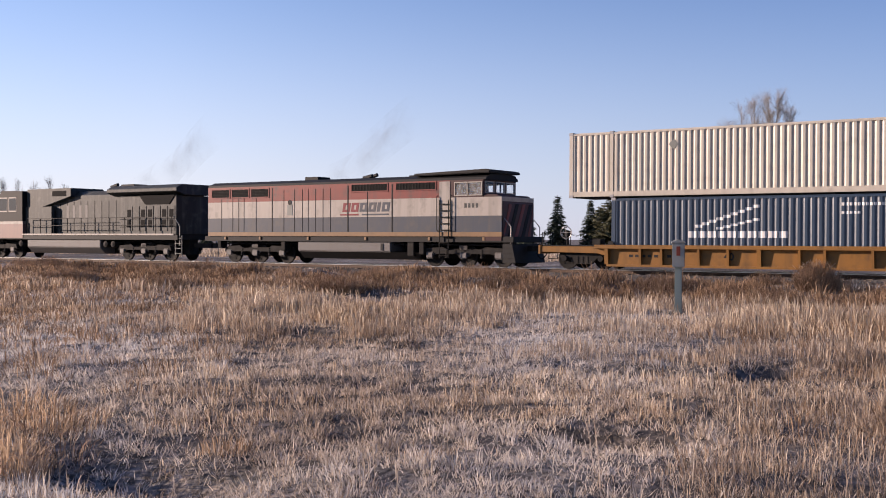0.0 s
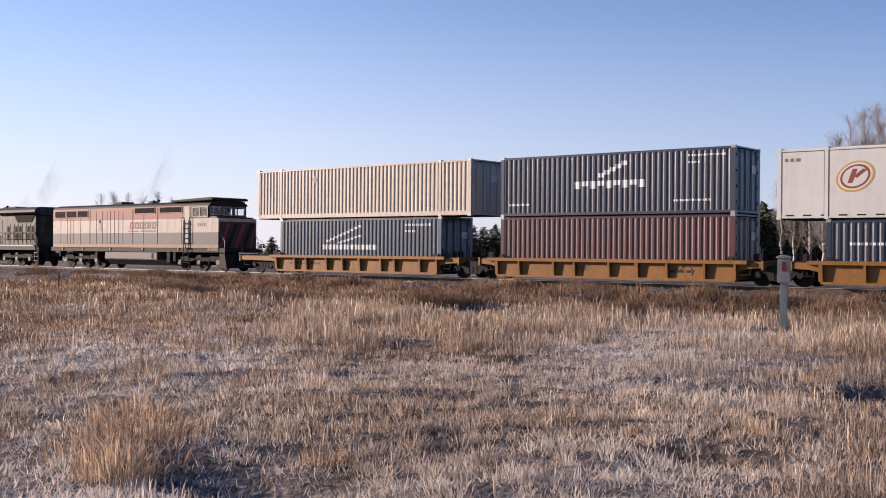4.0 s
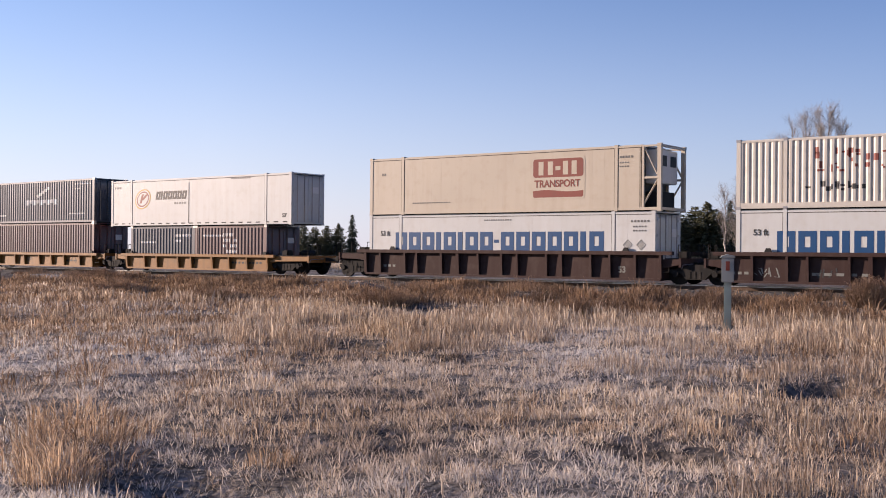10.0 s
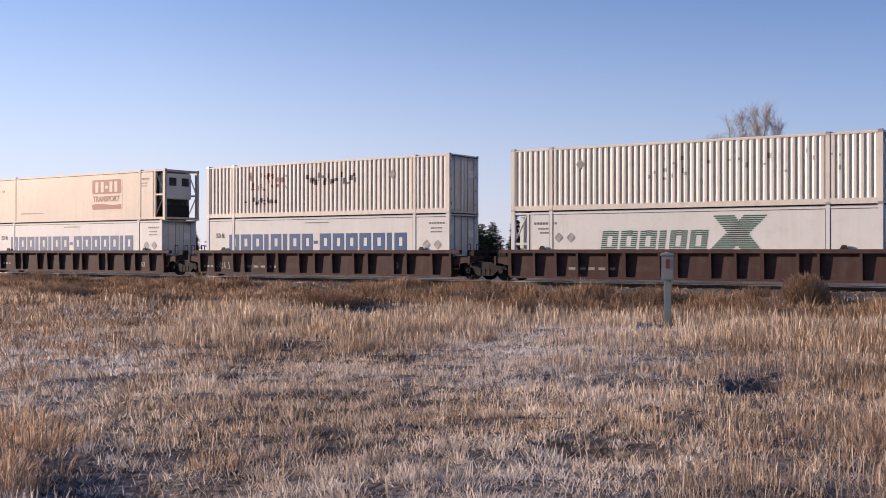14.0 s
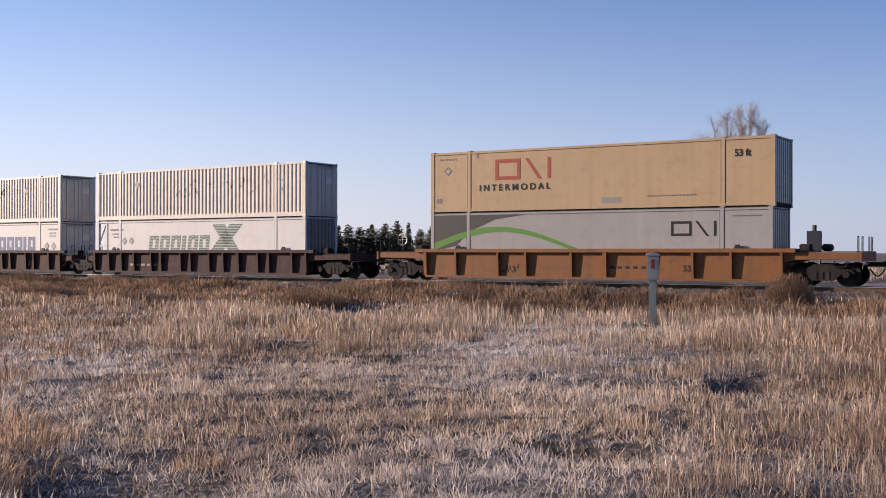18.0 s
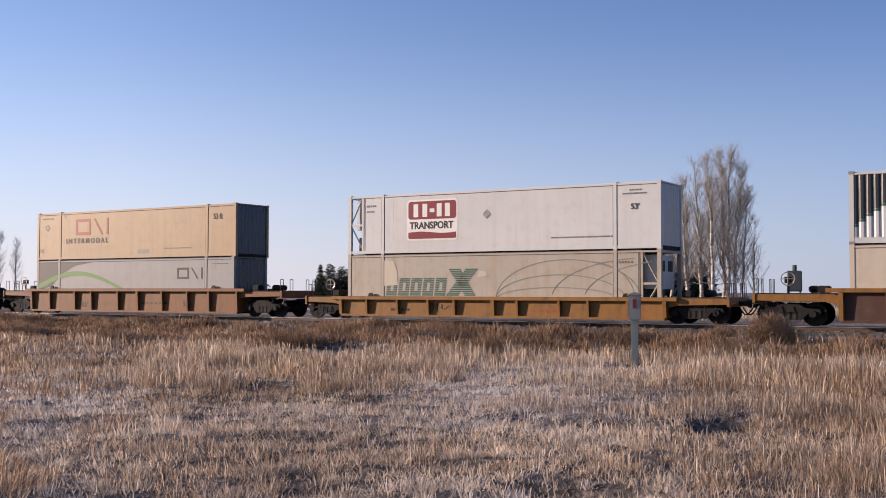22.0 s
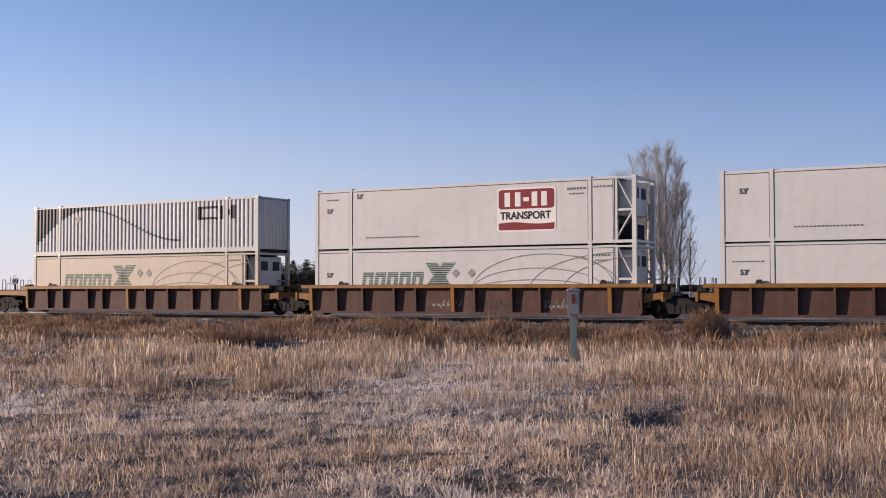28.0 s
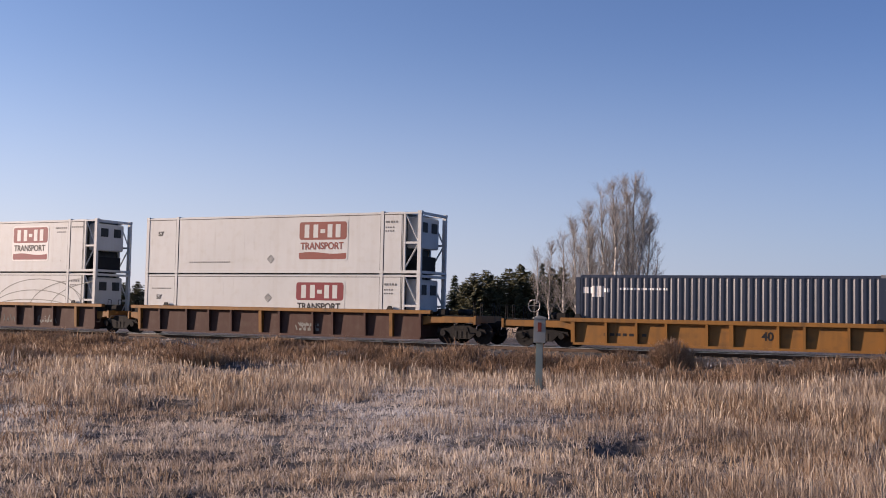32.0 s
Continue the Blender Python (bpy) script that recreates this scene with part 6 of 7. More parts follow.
def build_track_road():
    """A pale gravel patch of a farm crossing beside the track."""
    rnd = np.random.RandomState(12)
    xs, n = np.arange(-15, 40, 0.4), 9
    v = []
    for x in xs:
        w0 = np.clip((x + 15) / 5, 0, 1)
        for k in range(n):
            y = float(track_y(x)) - 4.9 + 2.6 * k / (n - 1) * (0.35 + 0.65 * w0) + rnd.uniform(-0.06, 0.06)
            v.append((x + rnd.uniform(-0.08, 0.08), y, 0.05 + 0.02 * rnd.rand() - (0.22 if k in (0, n - 1) or x > 39 or x < -14.5 else 0)))
    f = [(i * n + k, (i + 1) * n + k, (i + 1) * n + k + 1, i * n + k + 1) for i in range(len(xs) - 1) for k in range(n - 1)]
    me = bpy.data.meshes.new("gravel_road")
    me.from_pydata(v, [], f)
    me.materials.append(ROADSTONE)
    tagged(new("gravel_road", me), "pale gravel strip beside the railway", "road", kind="structure")


# ---- grass ----
def blades(name, label, material, x, y, height, width, lean, rnd, bend=0.35, heads=False, tilt=None, simple=False):
    """Many single stems in one mesh: each a bent, tapering blade with its own root, height and lean."""
    n = len(x)
    z = ground_z(x, y) - 0.02
    height = height * np.clip((np.abs(track_y(x) - y) - 4.8) / 4.5, 0.15, 1)      # lower towards the ballast
    turn = rnd.uniform(0, 2 * np.pi, n)
    if tilt is None:
        tilt = rnd.uniform(0, 2 * np.pi, n)
    dx, dy = np.cos(turn) * width / 2, np.sin(turn) * width / 2
    lx, ly = np.cos(tilt) * lean * height, np.sin(tilt) * lean * height
    up = height * np.sqrt(np.clip(1 - lean ** 2, 0.05, 1))
    v = np.empty((n, 5, 3))
    v[:, 0] = np.stack([x - dx, y - dy, z], 1)
    v[:, 1] = np.stack([x + dx, y + dy, z], 1)
    # a plain blade is widest low down; one with a seed head swells towards its top
    mx, my, mz = x + lx * bend, y + ly * bend, z + up * (0.72 if heads else 0.6)
    k = 1.5 if heads else 0.75
    if heads:
        v[:, 0] = np.stack([x - dx * 0.6, y - dy * 0.6, z], 1)
        v[:, 1] = np.stack([x + dx * 0.6, y + dy * 0.6, z], 1)
    v[:, 2] = np.stack([mx + dx * k, my + dy * k, mz], 1)
    v[:, 3] = np.stack([mx - dx * k, my - dy * k, mz], 1)
    v[:, 4] = np.stack([x + lx, y + ly, z + up], 1)
    me = bpy.data.meshes.new(name)
    if simple:
        v = v[:, [0, 1, 4]]
        loops, starts = np.arange(n * 3), np.arange(n) * 3
    else:
        base = np.arange(n)[:, None] * 5
        loops = np.concatenate([base + np.array([0, 1, 2, 3]), base + np.array([3, 2, 4])], 1).reshape(-1)
        starts = (np.arange(n)[:, None] * 7 + np.array([0, 4])).reshape(-1)
    me.vertices.add(v.shape[0] * v.shape[1])
    me.vertices.foreach_set("co", v.reshape(-1))
    me.loops.add(len(loops))
    me.loops.foreach_set("vertex_index", loops.astype(np.int32))
    me.polygons.add(len(starts))
    me.polygons.foreach_set("loop_start", starts.astype(np.int32))
    me.update(calc_edges=True)
    me.materials.append(material)
    return tagged(new(name, me), label, "grass", kind="stuff")


def scatter(n, rnd, r0=4.5, r1=60.0, power=1.0, a0=-3.0, a1=66.0, ahead=True):
    """Places spread over the field before the track, closer together near the viewer."""
    r = r0 + (r1 - r0) * rnd.rand(n) ** power
    a = np.radians(a0 + (a1 - a0) * rnd.rand(n))
    x, y = -r * np.sin(a), r * np.cos(a)
    keep = (y < track_y(x) - 4.9) & ((y > 0.5) | (not ahead))
    return x[keep], y[keep]


# tall rust-brown stands: (x, y, reach along x, reach along y, weight)
STANDS = [(-6.95, 4.95, 0.50, 0.45, 1.5), (-7.9, 5.8, 0.9, 0.7, 1.2), (-0.6, 9.5, 1.8, 3.0, 0.8), (1.0, 14.0, 3.0, 5.0, 0.9), (-3.0, 19.0, 2.6, 3.0, 0.7), (-24.5, 31.0, 4.0, 1.6, 1.0), (-33.0, 33.0, 4.0, 2.0, 0.9), (-14.0, 31.5, 5.0, 2.2, 0.9), (-19.0, 33.5, 5.0, 2.4, 0.8), (-40.0, 34.0, 6.0, 3.0, 0.8), (-5.6, 33.0, 3.0, 3.0, 0.9), (-9.0, 34.0, 5.0, 3.0, 0.9), (-2.6, 7.6, 0.8, 0.8, 0.6)]
# pale straw stands
STRAW = [(-17.0, 19.4, 4.2, 1.5, 1.2), (-12.0, 24.0, 6.0, 3.0, 0.9), (-6.5, 21.0, 4.0, 3.0, 0.8), (-14.0, 15.5, 3.0, 1.6, 0.5), (-26.0, 24.0, 5.0, 2.5, 0.7), (-7.8, 14.2, 2.2, 1.2, 0.6), (-4.5, 10.0, 1.8, 1.2, 0.5), (-1.2, 29.0, 2.0, 9.0, 1.1)]


# frost-grey ground
RIME = [(-9.0, 11.0, 3.4, 3.2, 0.9), (-5.4, 7.4, 1.7, 1.6, 0.9), (-6.0, 12.5, 2.5, 2.5, 0.8), (-19.5, 15.5, 3.5, 1.2, 0.8)]


def reach(spots, x, y):
    out_ = np.zeros(len(x))
    for cx, cy, rx, ry, w in spots:
        out_ = np.maximum(out_, w * np.exp(-((x - cx) / rx) ** 2 - ((y - cy) / ry) ** 2))
    return out_


def tufts(rnd, count, power, weight, stems, spread):
    """Tufts: their places by weight(x, y), and the stems that each sends out, with each stem's way out and place in the dome."""
    x, y = scatter(count, rnd, power=power)
    keep = rnd.rand(len(x)) < weight(x, y)
    x, y = x[keep], y[keep]
    far = np.clip(np.hypot(x, y) / 32, 0, 1)
    n = (rnd.uniform(stems[0], stems[1], len(x)) * (1.25 - 0.75 * far)).astype(int)
    size = np.repeat(rnd.uniform(0.5, 1.35, len(x)), n)
    tx, ty = np.repeat(x, n), np.repeat(y, n)
    a, u = rnd.uniform(0, 6.2832, len(tx)), rnd.rand(len(tx)) ** 0.6
    return tx + np.cos(a) * u * spread * size, ty + np.sin(a) * u * spread * size, size, a + rnd.uniform(-0.9, 0.9, len(a)), u


def build_grass():
    rnd = np.random.RandomState(21)
    gaps = lambda x, y: np.clip((0.430 - field_noise(x, y, 0.27, 71) * 0.5 - field_noise(x, y, 0.13, 72) * 0.5) * 11, 0, 1.0)
    hollow = lambda x, y: np.maximum(reach([(*h, 1.0) for h in HOLLOWS], x, y), gaps(x, y)).clip(0, 1)
    right = lambda x, y: np.clip((x + 0.30 * y + 1.5) / 4.0, 0, 1)      # the warmer, thicker side of the field
    bank = lambda x, y: np.exp(-(np.clip(np.abs(track_y(x) - y - 9.8 - 2.4 * (field_noise(x, y, 4.0, 56) - 0.5)) - 4.2, 0, None) / 1.5) ** 2)
    dist = lambda x, y: np.hypot(x, y)
    brown = lambda x, y: np.clip((-x - 0.78 * y - 1.0) / 4.0, 0, 1) * np.clip(field_noise(x, y, 1.8, 58) * 2.4 - 0.25, 0, 1)      # the browner side of the field
    open_ = [(hx * 0.945, hy * 0.945, rx * 1.3, 1.7, 1.0) for hx, hy, rx, ry in HOLLOWS if hy > 24]      # thin grass before the far hollows
    bare = lambda x, y: reach(open_, x, y).clip(0, 1)
    near = lambda x, y: np.clip((15.5 - dist(x, y)) / 6, 0, 1)
    frosty = lambda x, y: np.clip(field_noise(x, y, 3.2, 35) * 2.6 - 0.90 + 0.85 * near(x, y) + 1.1 * reach(RIME, x, y), 0, 1) * (1 - right(x, y)) * np.clip((29 - dist(x, y)) / 6, 0, 1)
    clump = lambda x, y: np.clip(0.65 * field_noise(x, y, 1.25, 41) + 0.35 * field_noise(x, y, 0.45, 42), 0, 1)
    straw = lambda x, y: reach(STRAW, x, y).clip(0, 1)

    def high(x, y):
        """How tall the standing grass grows."""
        h = 0.06 + 0.27 * np.clip(clump(x, y) * 2.2 - 0.8, 0, 1) + 0.26 * straw(x, y) + 0.06 * right(x, y) + 0.10 * reach(STANDS, x, y).clip(0, 1)
        return h * (1 - 0.30 * frosty(x, y)) * np.clip(0.45 + dist(x, y) / 36, 0, 1)

    # matted, lying litter everywhere
    x, y = scatter(220000, rnd, power=1.2)
    keep = rnd.rand(len(x)) > hollow(x, y) + 0.8 * (field_noise(x, y, 0.4, 30) * 0.5 + field_noise(x, y, 0.15, 33) * 0.5 < 0.45)
    keep &= rnd.rand(len(x)) > 0.75 * np.exp(-((track_y(x) - y - 8.0) / 3.5) ** 2)
    x, y = x[keep], y[keep]
    blades("matted_grass", "flattened dead grass, frosted grey in patches", G_SHORT, x, y, rnd.uniform(0.04, 0.18, len(x)) * np.clip(0.5 + dist(x, y) / 40, 0, 1), 0.0065 + 0.00080 * dist(x, y), rnd.uniform(0.72, 0.99, len(x)), rnd, 0.55, simple=True)
    # broken pale stalks that lie about before the viewer
    x, y = scatter(170000, rnd, r0=4.5, r1=26.0, power=1.0)
    keep = rnd.rand(len(x)) < np.clip(0.18 + 0.5 * (field_noise(x, y, 0.7, 36) > 0.5) + 0.6 * frosty(x, y), 0, 1) * (1 - hollow(x, y)) * (1 - 0.2 * right(x, y))
    x, y = x[keep], y[keep]
    blades("fallen_stalks", "pale broken stalks lying over the grass", G_PALE, x, y, rnd.uniform(0.04, 0.14, len(x)), 0.0065 + 0.00065 * dist(x, y), rnd.uniform(0.30, 0.97, len(x)), rnd, 0.5, simple=True)
    # low frosted tufts
    w = lambda x, y: (0.15 + 0.5 * field_noise(x, y, 1.9, 32) + 0.5 * frosty(x, y)) * (1 - hollow(x, y)) * (1 - 0.95 * reach(STANDS, x, y).clip(0, 1))
    x, y, size, out_, u = tufts(rnd, 10000, 0.9, w, (18, 36), 0.13)
    h = (0.08 + 0.07 * rnd.rand(len(x))) * size * (1.1 - 0.4 * u)
    blades("short_grass", "short frosted grass tufts", G_FROST, x, y, h, 0.0045 + 0.00070 * dist(x, y), np.clip(0.15 + 0.7 * u + rnd.uniform(-0.15, 0.15, len(x)), 0, 0.97), rnd, tilt=out_)
    # thick low tussocks with bleached tops, close to the viewer
    w = lambda x, y: (1 - hollow(x, y)) * (1 - reach(STANDS, x, y).clip(0, 1)) * (0.20 + 0.6 * (field_noise(x, y, 0.9, 37) > 0.52) + 0.3 * frosty(x, y)) * np.clip((24 - dist(x, y)) / 8, 0, 1)
    x, y, size, out_, u = tufts(rnd, 4600, 0.8, w, (34, 60), 0.11)
    h = (0.07 + 0.09 * rnd.rand(len(x))) * size
    blades("tussock_grass", "low tussocks with bleached frosty tops", G_PALE, x, y, h, 0.0036 + 0.00040 * dist(x, y), np.clip(0.1 + 0.75 * u + rnd.uniform(-0.15, 0.15, len(x)), 0, 0.97), rnd, 0.4, tilt=out_)
    # standing tan grass, close and upright, in uneven clumps
    w = lambda x, y: np.clip(0.20 + 0.85 * np.clip(clump(x, y) * 2.6 - 0.95, 0, 1) + 0.7 * straw(x, y) + 0.6 * right(x, y), 0.05, 1) * (1 - hollow(x, y)) * (1 - 0.70 * frosty(x, y)) * (1 - 0.93 * bank(x, y)) * (1 - 0.75 * brown(x, y)) * (1 - 0.8 * bare(x, y))
    x, y, size, out_, u = tufts(rnd, 19000, 0.80, w, (24, 44), 0.26)
    h = high(x, y) * rnd.uniform(0.50, 1.12, len(x)) * (0.7 + 0.3 * size)
    blades("tan_grass", "dense upright tan grass in uneven clumps", G_TAN, x, y, h, 0.0022 + 0.00050 * dist(x, y), np.clip(0.04 + 0.32 * u + rnd.uniform(-0.05, 0.22, len(x)), 0, 0.8), rnd, 0.3, tilt=out_)
    # bleached stems with feathery heads, standing singly over the rest
    x, y = scatter(110000, rnd, power=0.85)
    keep = rnd.rand(len(x)) < np.clip(0.10 + 0.75 * np.clip(clump(x, y) * 2.0 - 0.6, 0, 1) + 0.6 * straw(x, y) + 0.9 * right(x, y), 0, 1) * (1 - hollow(x, y)) * np.clip(dist(x, y) / 15, 0.45, 1) * (1 - 0.93 * bank(x, y)) * (1 - 0.8 * bare(x, y)) * (1 - 0.7 * brown(x, y))
    x, y = x[keep], y[keep]
    blades("straw_grass", "pale dry straw stems with feathery heads", G_STRAW, x, y, high(x, y) * rnd.uniform(0.7, 1.3, len(x)) + 0.02, 0.0014 + 0.00046 * dist(x, y), rnd.uniform(0.02, 0.38, len(x)), rnd, heads=True)
    # rusty tall stands; on the bank they leave bare gaps between them
    weedy = lambda x, y: np.clip((0.6 * field_noise(x, y * 1.3, 2.3, 52) + 0.4 * field_noise(x, y, 0.8, 53)) * 4.6 - 1.80, 0, 1)
    w = lambda x, y: np.clip(bank(x, y) * weedy(x, y) + 0.8 * reach(STANDS, x, y) + 0.5 * brown(x, y), 0, 1) * (1 - reach([(*h, 1.0) for h in HOLLOWS], x, y).clip(0, 1))
    x, y, size, out_, u = tufts(rnd, 30000, 0.40, w, (22, 44), 0.30)
    h = (0.14 + 0.13 * rnd.rand(len(x))) * (1 + 2.0 * bank(x, y) * weedy(x, y) * field_noise(x, y, 1.2, 55)) * size * (1.1 - 0.4 * u) + 0.30 * reach(STANDS, x, y).clip(0, 1) * rnd.uniform(0.3, 1.0, len(x)) * (1 - bank(x, y))
    blades("tall_grass", "rust-brown tall dead grass", G_RUST, x, y, h, 0.0014 + 0.00044 * dist(x, y), np.clip(0.10 + 0.60 * u + rnd.uniform(-0.1, 0.25, len(x)), 0, 0.95), rnd, heads=True, tilt=out_)
    # brown clumps close to the viewer: (x, y, reach, height, stems)
    spots = [(-6.85, 4.95, 0.30, 0.40, 260), (-7.15, 5.35, 0.26, 0.33, 170), (-7.7, 5.5, 0.40, 0.34, 230), (-8.1, 6.4, 0.45, 0.32, 230), (-9.2, 6.9, 0.5, 0.30, 220), (-6.2, 6.5, 0.25, 0.22, 120), (-0.3, 7.2, 0.5, 0.30, 260), (0.5, 8.6, 0.7, 0.32, 320), (-1.2, 8.9, 0.5, 0.26, 240)]
    n = [c[4] for c in spots]
    q = np.sqrt(rnd.rand(sum(n)))
    a = rnd.uniform(0, 6.2832, sum(n))
    cx, cy, cr, ch = (np.repeat([c[k] for c in spots], n) for k in range(4))
    x, y = cx + np.cos(a) * q * cr, cy + np.sin(a) * q * cr
    blades("clump_grass", "rust-brown clumps of dead weeds in the frosted grass", G_BUSH, x, y, ch * rnd.uniform(0.25, 1.15, len(x)) * (1.05 - 0.35 * q), 0.0022 + 0.00042 * dist(x, y), np.clip(0.05 + 0.30 * q + rnd.uniform(-0.05, 0.35, len(x)), 0, 0.9), rnd, heads=True, tilt=a + rnd.uniform(-1.8, 1.8, len(x)))
    # the rest of the field round the viewer
    x, y = scatter(50000, rnd, r0=2.0, r1=60.0, power=0.6, a0=68.0, a1=355.0, ahead=False)
    blades("field_grass", "dead tan and grey grass over the rest of the field", G_SHORT, x, y, rnd.uniform(0.10, 0.32, len(x)) * (0.5 + field_noise(x, y, 2.0, 81)), np.full(len(x), 0.022), rnd.uniform(0.2, 0.97, len(x)), rnd, 0.5)
    # dead grass behind the railway
    x = rnd.uniform(-120, 40, 60000)
    y = track_y(x) + 9.0 + 52 * rnd.rand(len(x)) ** 1.6
    h = rnd.uniform(0.2, 0.5, len(x)) * (0.5 + field_noise(x, y, 6.0, 61))
    blades("far_grass", "pale dead grass behind the railway", G_STRAW, x, y, h, np.full(len(x), 0.035), rnd.uniform(0.05, 0.6, len(x)), rnd)


def build_shrub(x, y, high, wide, label, seed, stems=420):
    """A loose dry shrub of thin upright stalks."""
    rnd = random.Random(seed)
    s = Shape()
    z0 = float(ground_z(np.array([x]), np.array([y]))[0]) - 0.03
    for _ in range(stems):
        a, q = rnd.uniform(0, 6.283), rnd.random() ** 0.6
        bx, by = x + 0.40 * wide * q * math.cos(a), y + 0.40 * wide * q * math.sin(a)
        h = high * rnd.uniform(0.45, 1.0) * (1 - 0.45 * q * q)
        tx, ty = bx + wide * 0.13 * q * math.cos(a) + rnd.uniform(-0.08, 0.08), by + wide * 0.13 * q * math.sin(a) + rnd.uniform(-0.08, 0.08)
        m = Vector(((bx + tx) / 2 + rnd.uniform(-0.04, 0.04), (by + ty) / 2 + rnd.uniform(-0.04, 0.04), z0 + h * 0.55))
        top = Vector((tx, ty, z0 + h))
        s.bar((bx, by, z0), m, 0.007, 3, 0.006)
        s.bar(m, top, 0.007, 3, 0.002)
        for _ in range(3):
            w = m.lerp(top, rnd.uniform(-0.5, 0.9))
            s.bar(w, w + Vector((rnd.uniform(-1, 1), rnd.uniform(-1, 1), rnd.uniform(0.1, 1.0))) * 0.13 * high, 0.006, 3, 0.002)
    me = s.mesh("shrub", G_BUSH)
    return tagged(new("shrub", me), label, "shrub")


# ---- trees ----
def conifer(name, label, high, wide, material, seed, spiky=True):
    """A conifer: tapered trunk, whorls of drooping boughs, each of many small needle clumps."""
    rnd = random.Random(seed)
    t = tagged(new(name), label, "tree", "conifers behind the railway")
    part("trunk", Shape().bar((0, 0, -0.1), (0.03, 0.02, high * 0.55), 0.14, 7, 0.08).bar((0.03, 0.02, high * 0.55), (0, 0, high), 0.08, 6, 0.015), BARK, t)
    crown, limbs = Shape(), Shape()
    z = high * (0.10 if spiky else 0.16)
    while z < high * 0.985:
        u = z / high
        rad = wide * ((1 - u) ** 0.8 if spiky else (1 - u ** 2.4) ** 0.75) * rnd.uniform(0.72, 1.12)
        n = max(4, int(9 * (1 - u) + 4))
        for k in range(n):
            if rnd.random() < 0.12:
                continue
            a = 6.283 * (k + rnd.uniform(-0.35, 0.35)) / n
            ln = rad * rnd.uniform(0.55, 1.15)
            drop = (-0.32 if spiky else 0.15) * ln + rnd.uniform(-0.1, 0.1)
            ca, sa = math.cos(a), math.sin(a)
            limbs.bar((0, 0, z), (ca * ln, sa * ln, z + drop), 0.022, 3, 0.006)
            m = max(4, int(ln * 9))
            for j in range(m):
                q = (j + rnd.random()) / m
                q = 0.12 + 0.92 * q
                cx, cy, cz = ca * ln * q, sa * ln * q, z + drop * q * q ** 0.3
                for _ in range(3):
                    d = rnd.uniform(0.16, 0.36) * (1.15 - 0.5 * q)
                    e = rnd.uniform(-1.2, 1.2) + a
                    ox, oy = math.cos(e) * d, math.sin(e) * d
                    oz = rnd.uniform(-0.30, 0.16)
                    px, py = -oy * 0.7, ox * 0.7
                    crown.add([(cx - px, cy - py, cz + rnd.uniform(-.05, .05)), (cx + px, cy + py, cz + rnd.uniform(-.05, .05)), (cx + ox * 1.8, cy + oy * 1.8, cz + oz)], [(0, 1, 2)])
        z += high * rnd.uniform(0.022, 0.042)
    part("branchwork", limbs, BARK, t, kind="stuff")
    part("crown", crown, material, t)
    return t


def aspen(label, x, y, high, lean, seed, rich=1.0):
    """A bare aspen: a pale tapered stem, steep limbs and a haze of fine twigs."""
    rnd = random.Random(seed)
    t = tagged(new("aspen_tree"), label, "tree", "bare aspens behind the railway")
    t.location = (x, y, 0.45)
    trunk, limbs, twigs = Shape(), Shape(), Shape()
    pts = [Vector((0, 0, -0.1))]
    n = 12
    for k in range(1, n + 1):
        u = k / n
        pts.append(Vector((lean[0] * u ** 1.5 + rnd.uniform(-0.07, 0.07), lean[1] * u ** 1.5 + rnd.uniform(-0.07, 0.07), high * u)))
    rad = lambda u: 0.014 * high * (1 - u) ** 0.9 + 0.010
    for k in range(n):
        trunk.bar(pts[k], pts[k + 1], rad(k / n), 7, rad((k + 1) / n))
    for _ in range(int(66 * rich)):
        u = rnd.uniform(0.16, 0.97)
        k = min(n - 1, int(u * n))
        p = pts[k].lerp(pts[k + 1], u * n - k)
        a = rnd.uniform(0, 6.283)
        ln = high * 0.33 * (1.05 - u) ** 0.7 * rnd.uniform(0.5, 1.15) + 0.25
        d = Vector((math.cos(a) * 0.62, math.sin(a) * 0.62, rnd.uniform(0.65, 1.15))).normalized()
        q = p
        for j in range(4):
            d2 = (d + Vector((rnd.uniform(-.18, .18), rnd.uniform(-.18, .18), 0.10 + rnd.uniform(-.08, .12)))).normalized()
            e = q + d2 * ln / 4
            r0 = rad(u) * 0.22 * (1 - j / 4.6) + 0.004
            limbs.bar(q, e, r0, 3, r0 * 0.8)
            for _ in range(int(5 * rich)):
                w = q.lerp(e, rnd.random())
                f = (d2 * 0.8 + Vector((rnd.uniform(-1, 1), rnd.uniform(-1, 1), rnd.uniform(-.1, 0.9)))).normalized()
                tl = rnd.uniform(0.3, 0.8)
                twigs.twig(w, w + f * tl, 0.0075)
                for _ in range(2):
                    w2 = w + f * tl * rnd.uniform(0.3, 0.9)
                    g = (f + Vector((rnd.uniform(-1, 1), rnd.uniform(-1, 1), rnd.uniform(-.2, 0.8)))).normalized()
                    twigs.twig(w2, w2 + g * rnd.uniform(0.2, 0.55), 0.0060)
            q, d = e, d2
    part("trunk", trunk, ASPEN, t, smooth=True)
    part("branchwork", limbs, TWIG, t, kind="stuff")
    part("twig_haze", twigs, TWIG, t, kind="stuff")
    return t


def bearing(az, dist):
    return -dist * math.sin(radians(az)), dist * math.cos(radians(az))


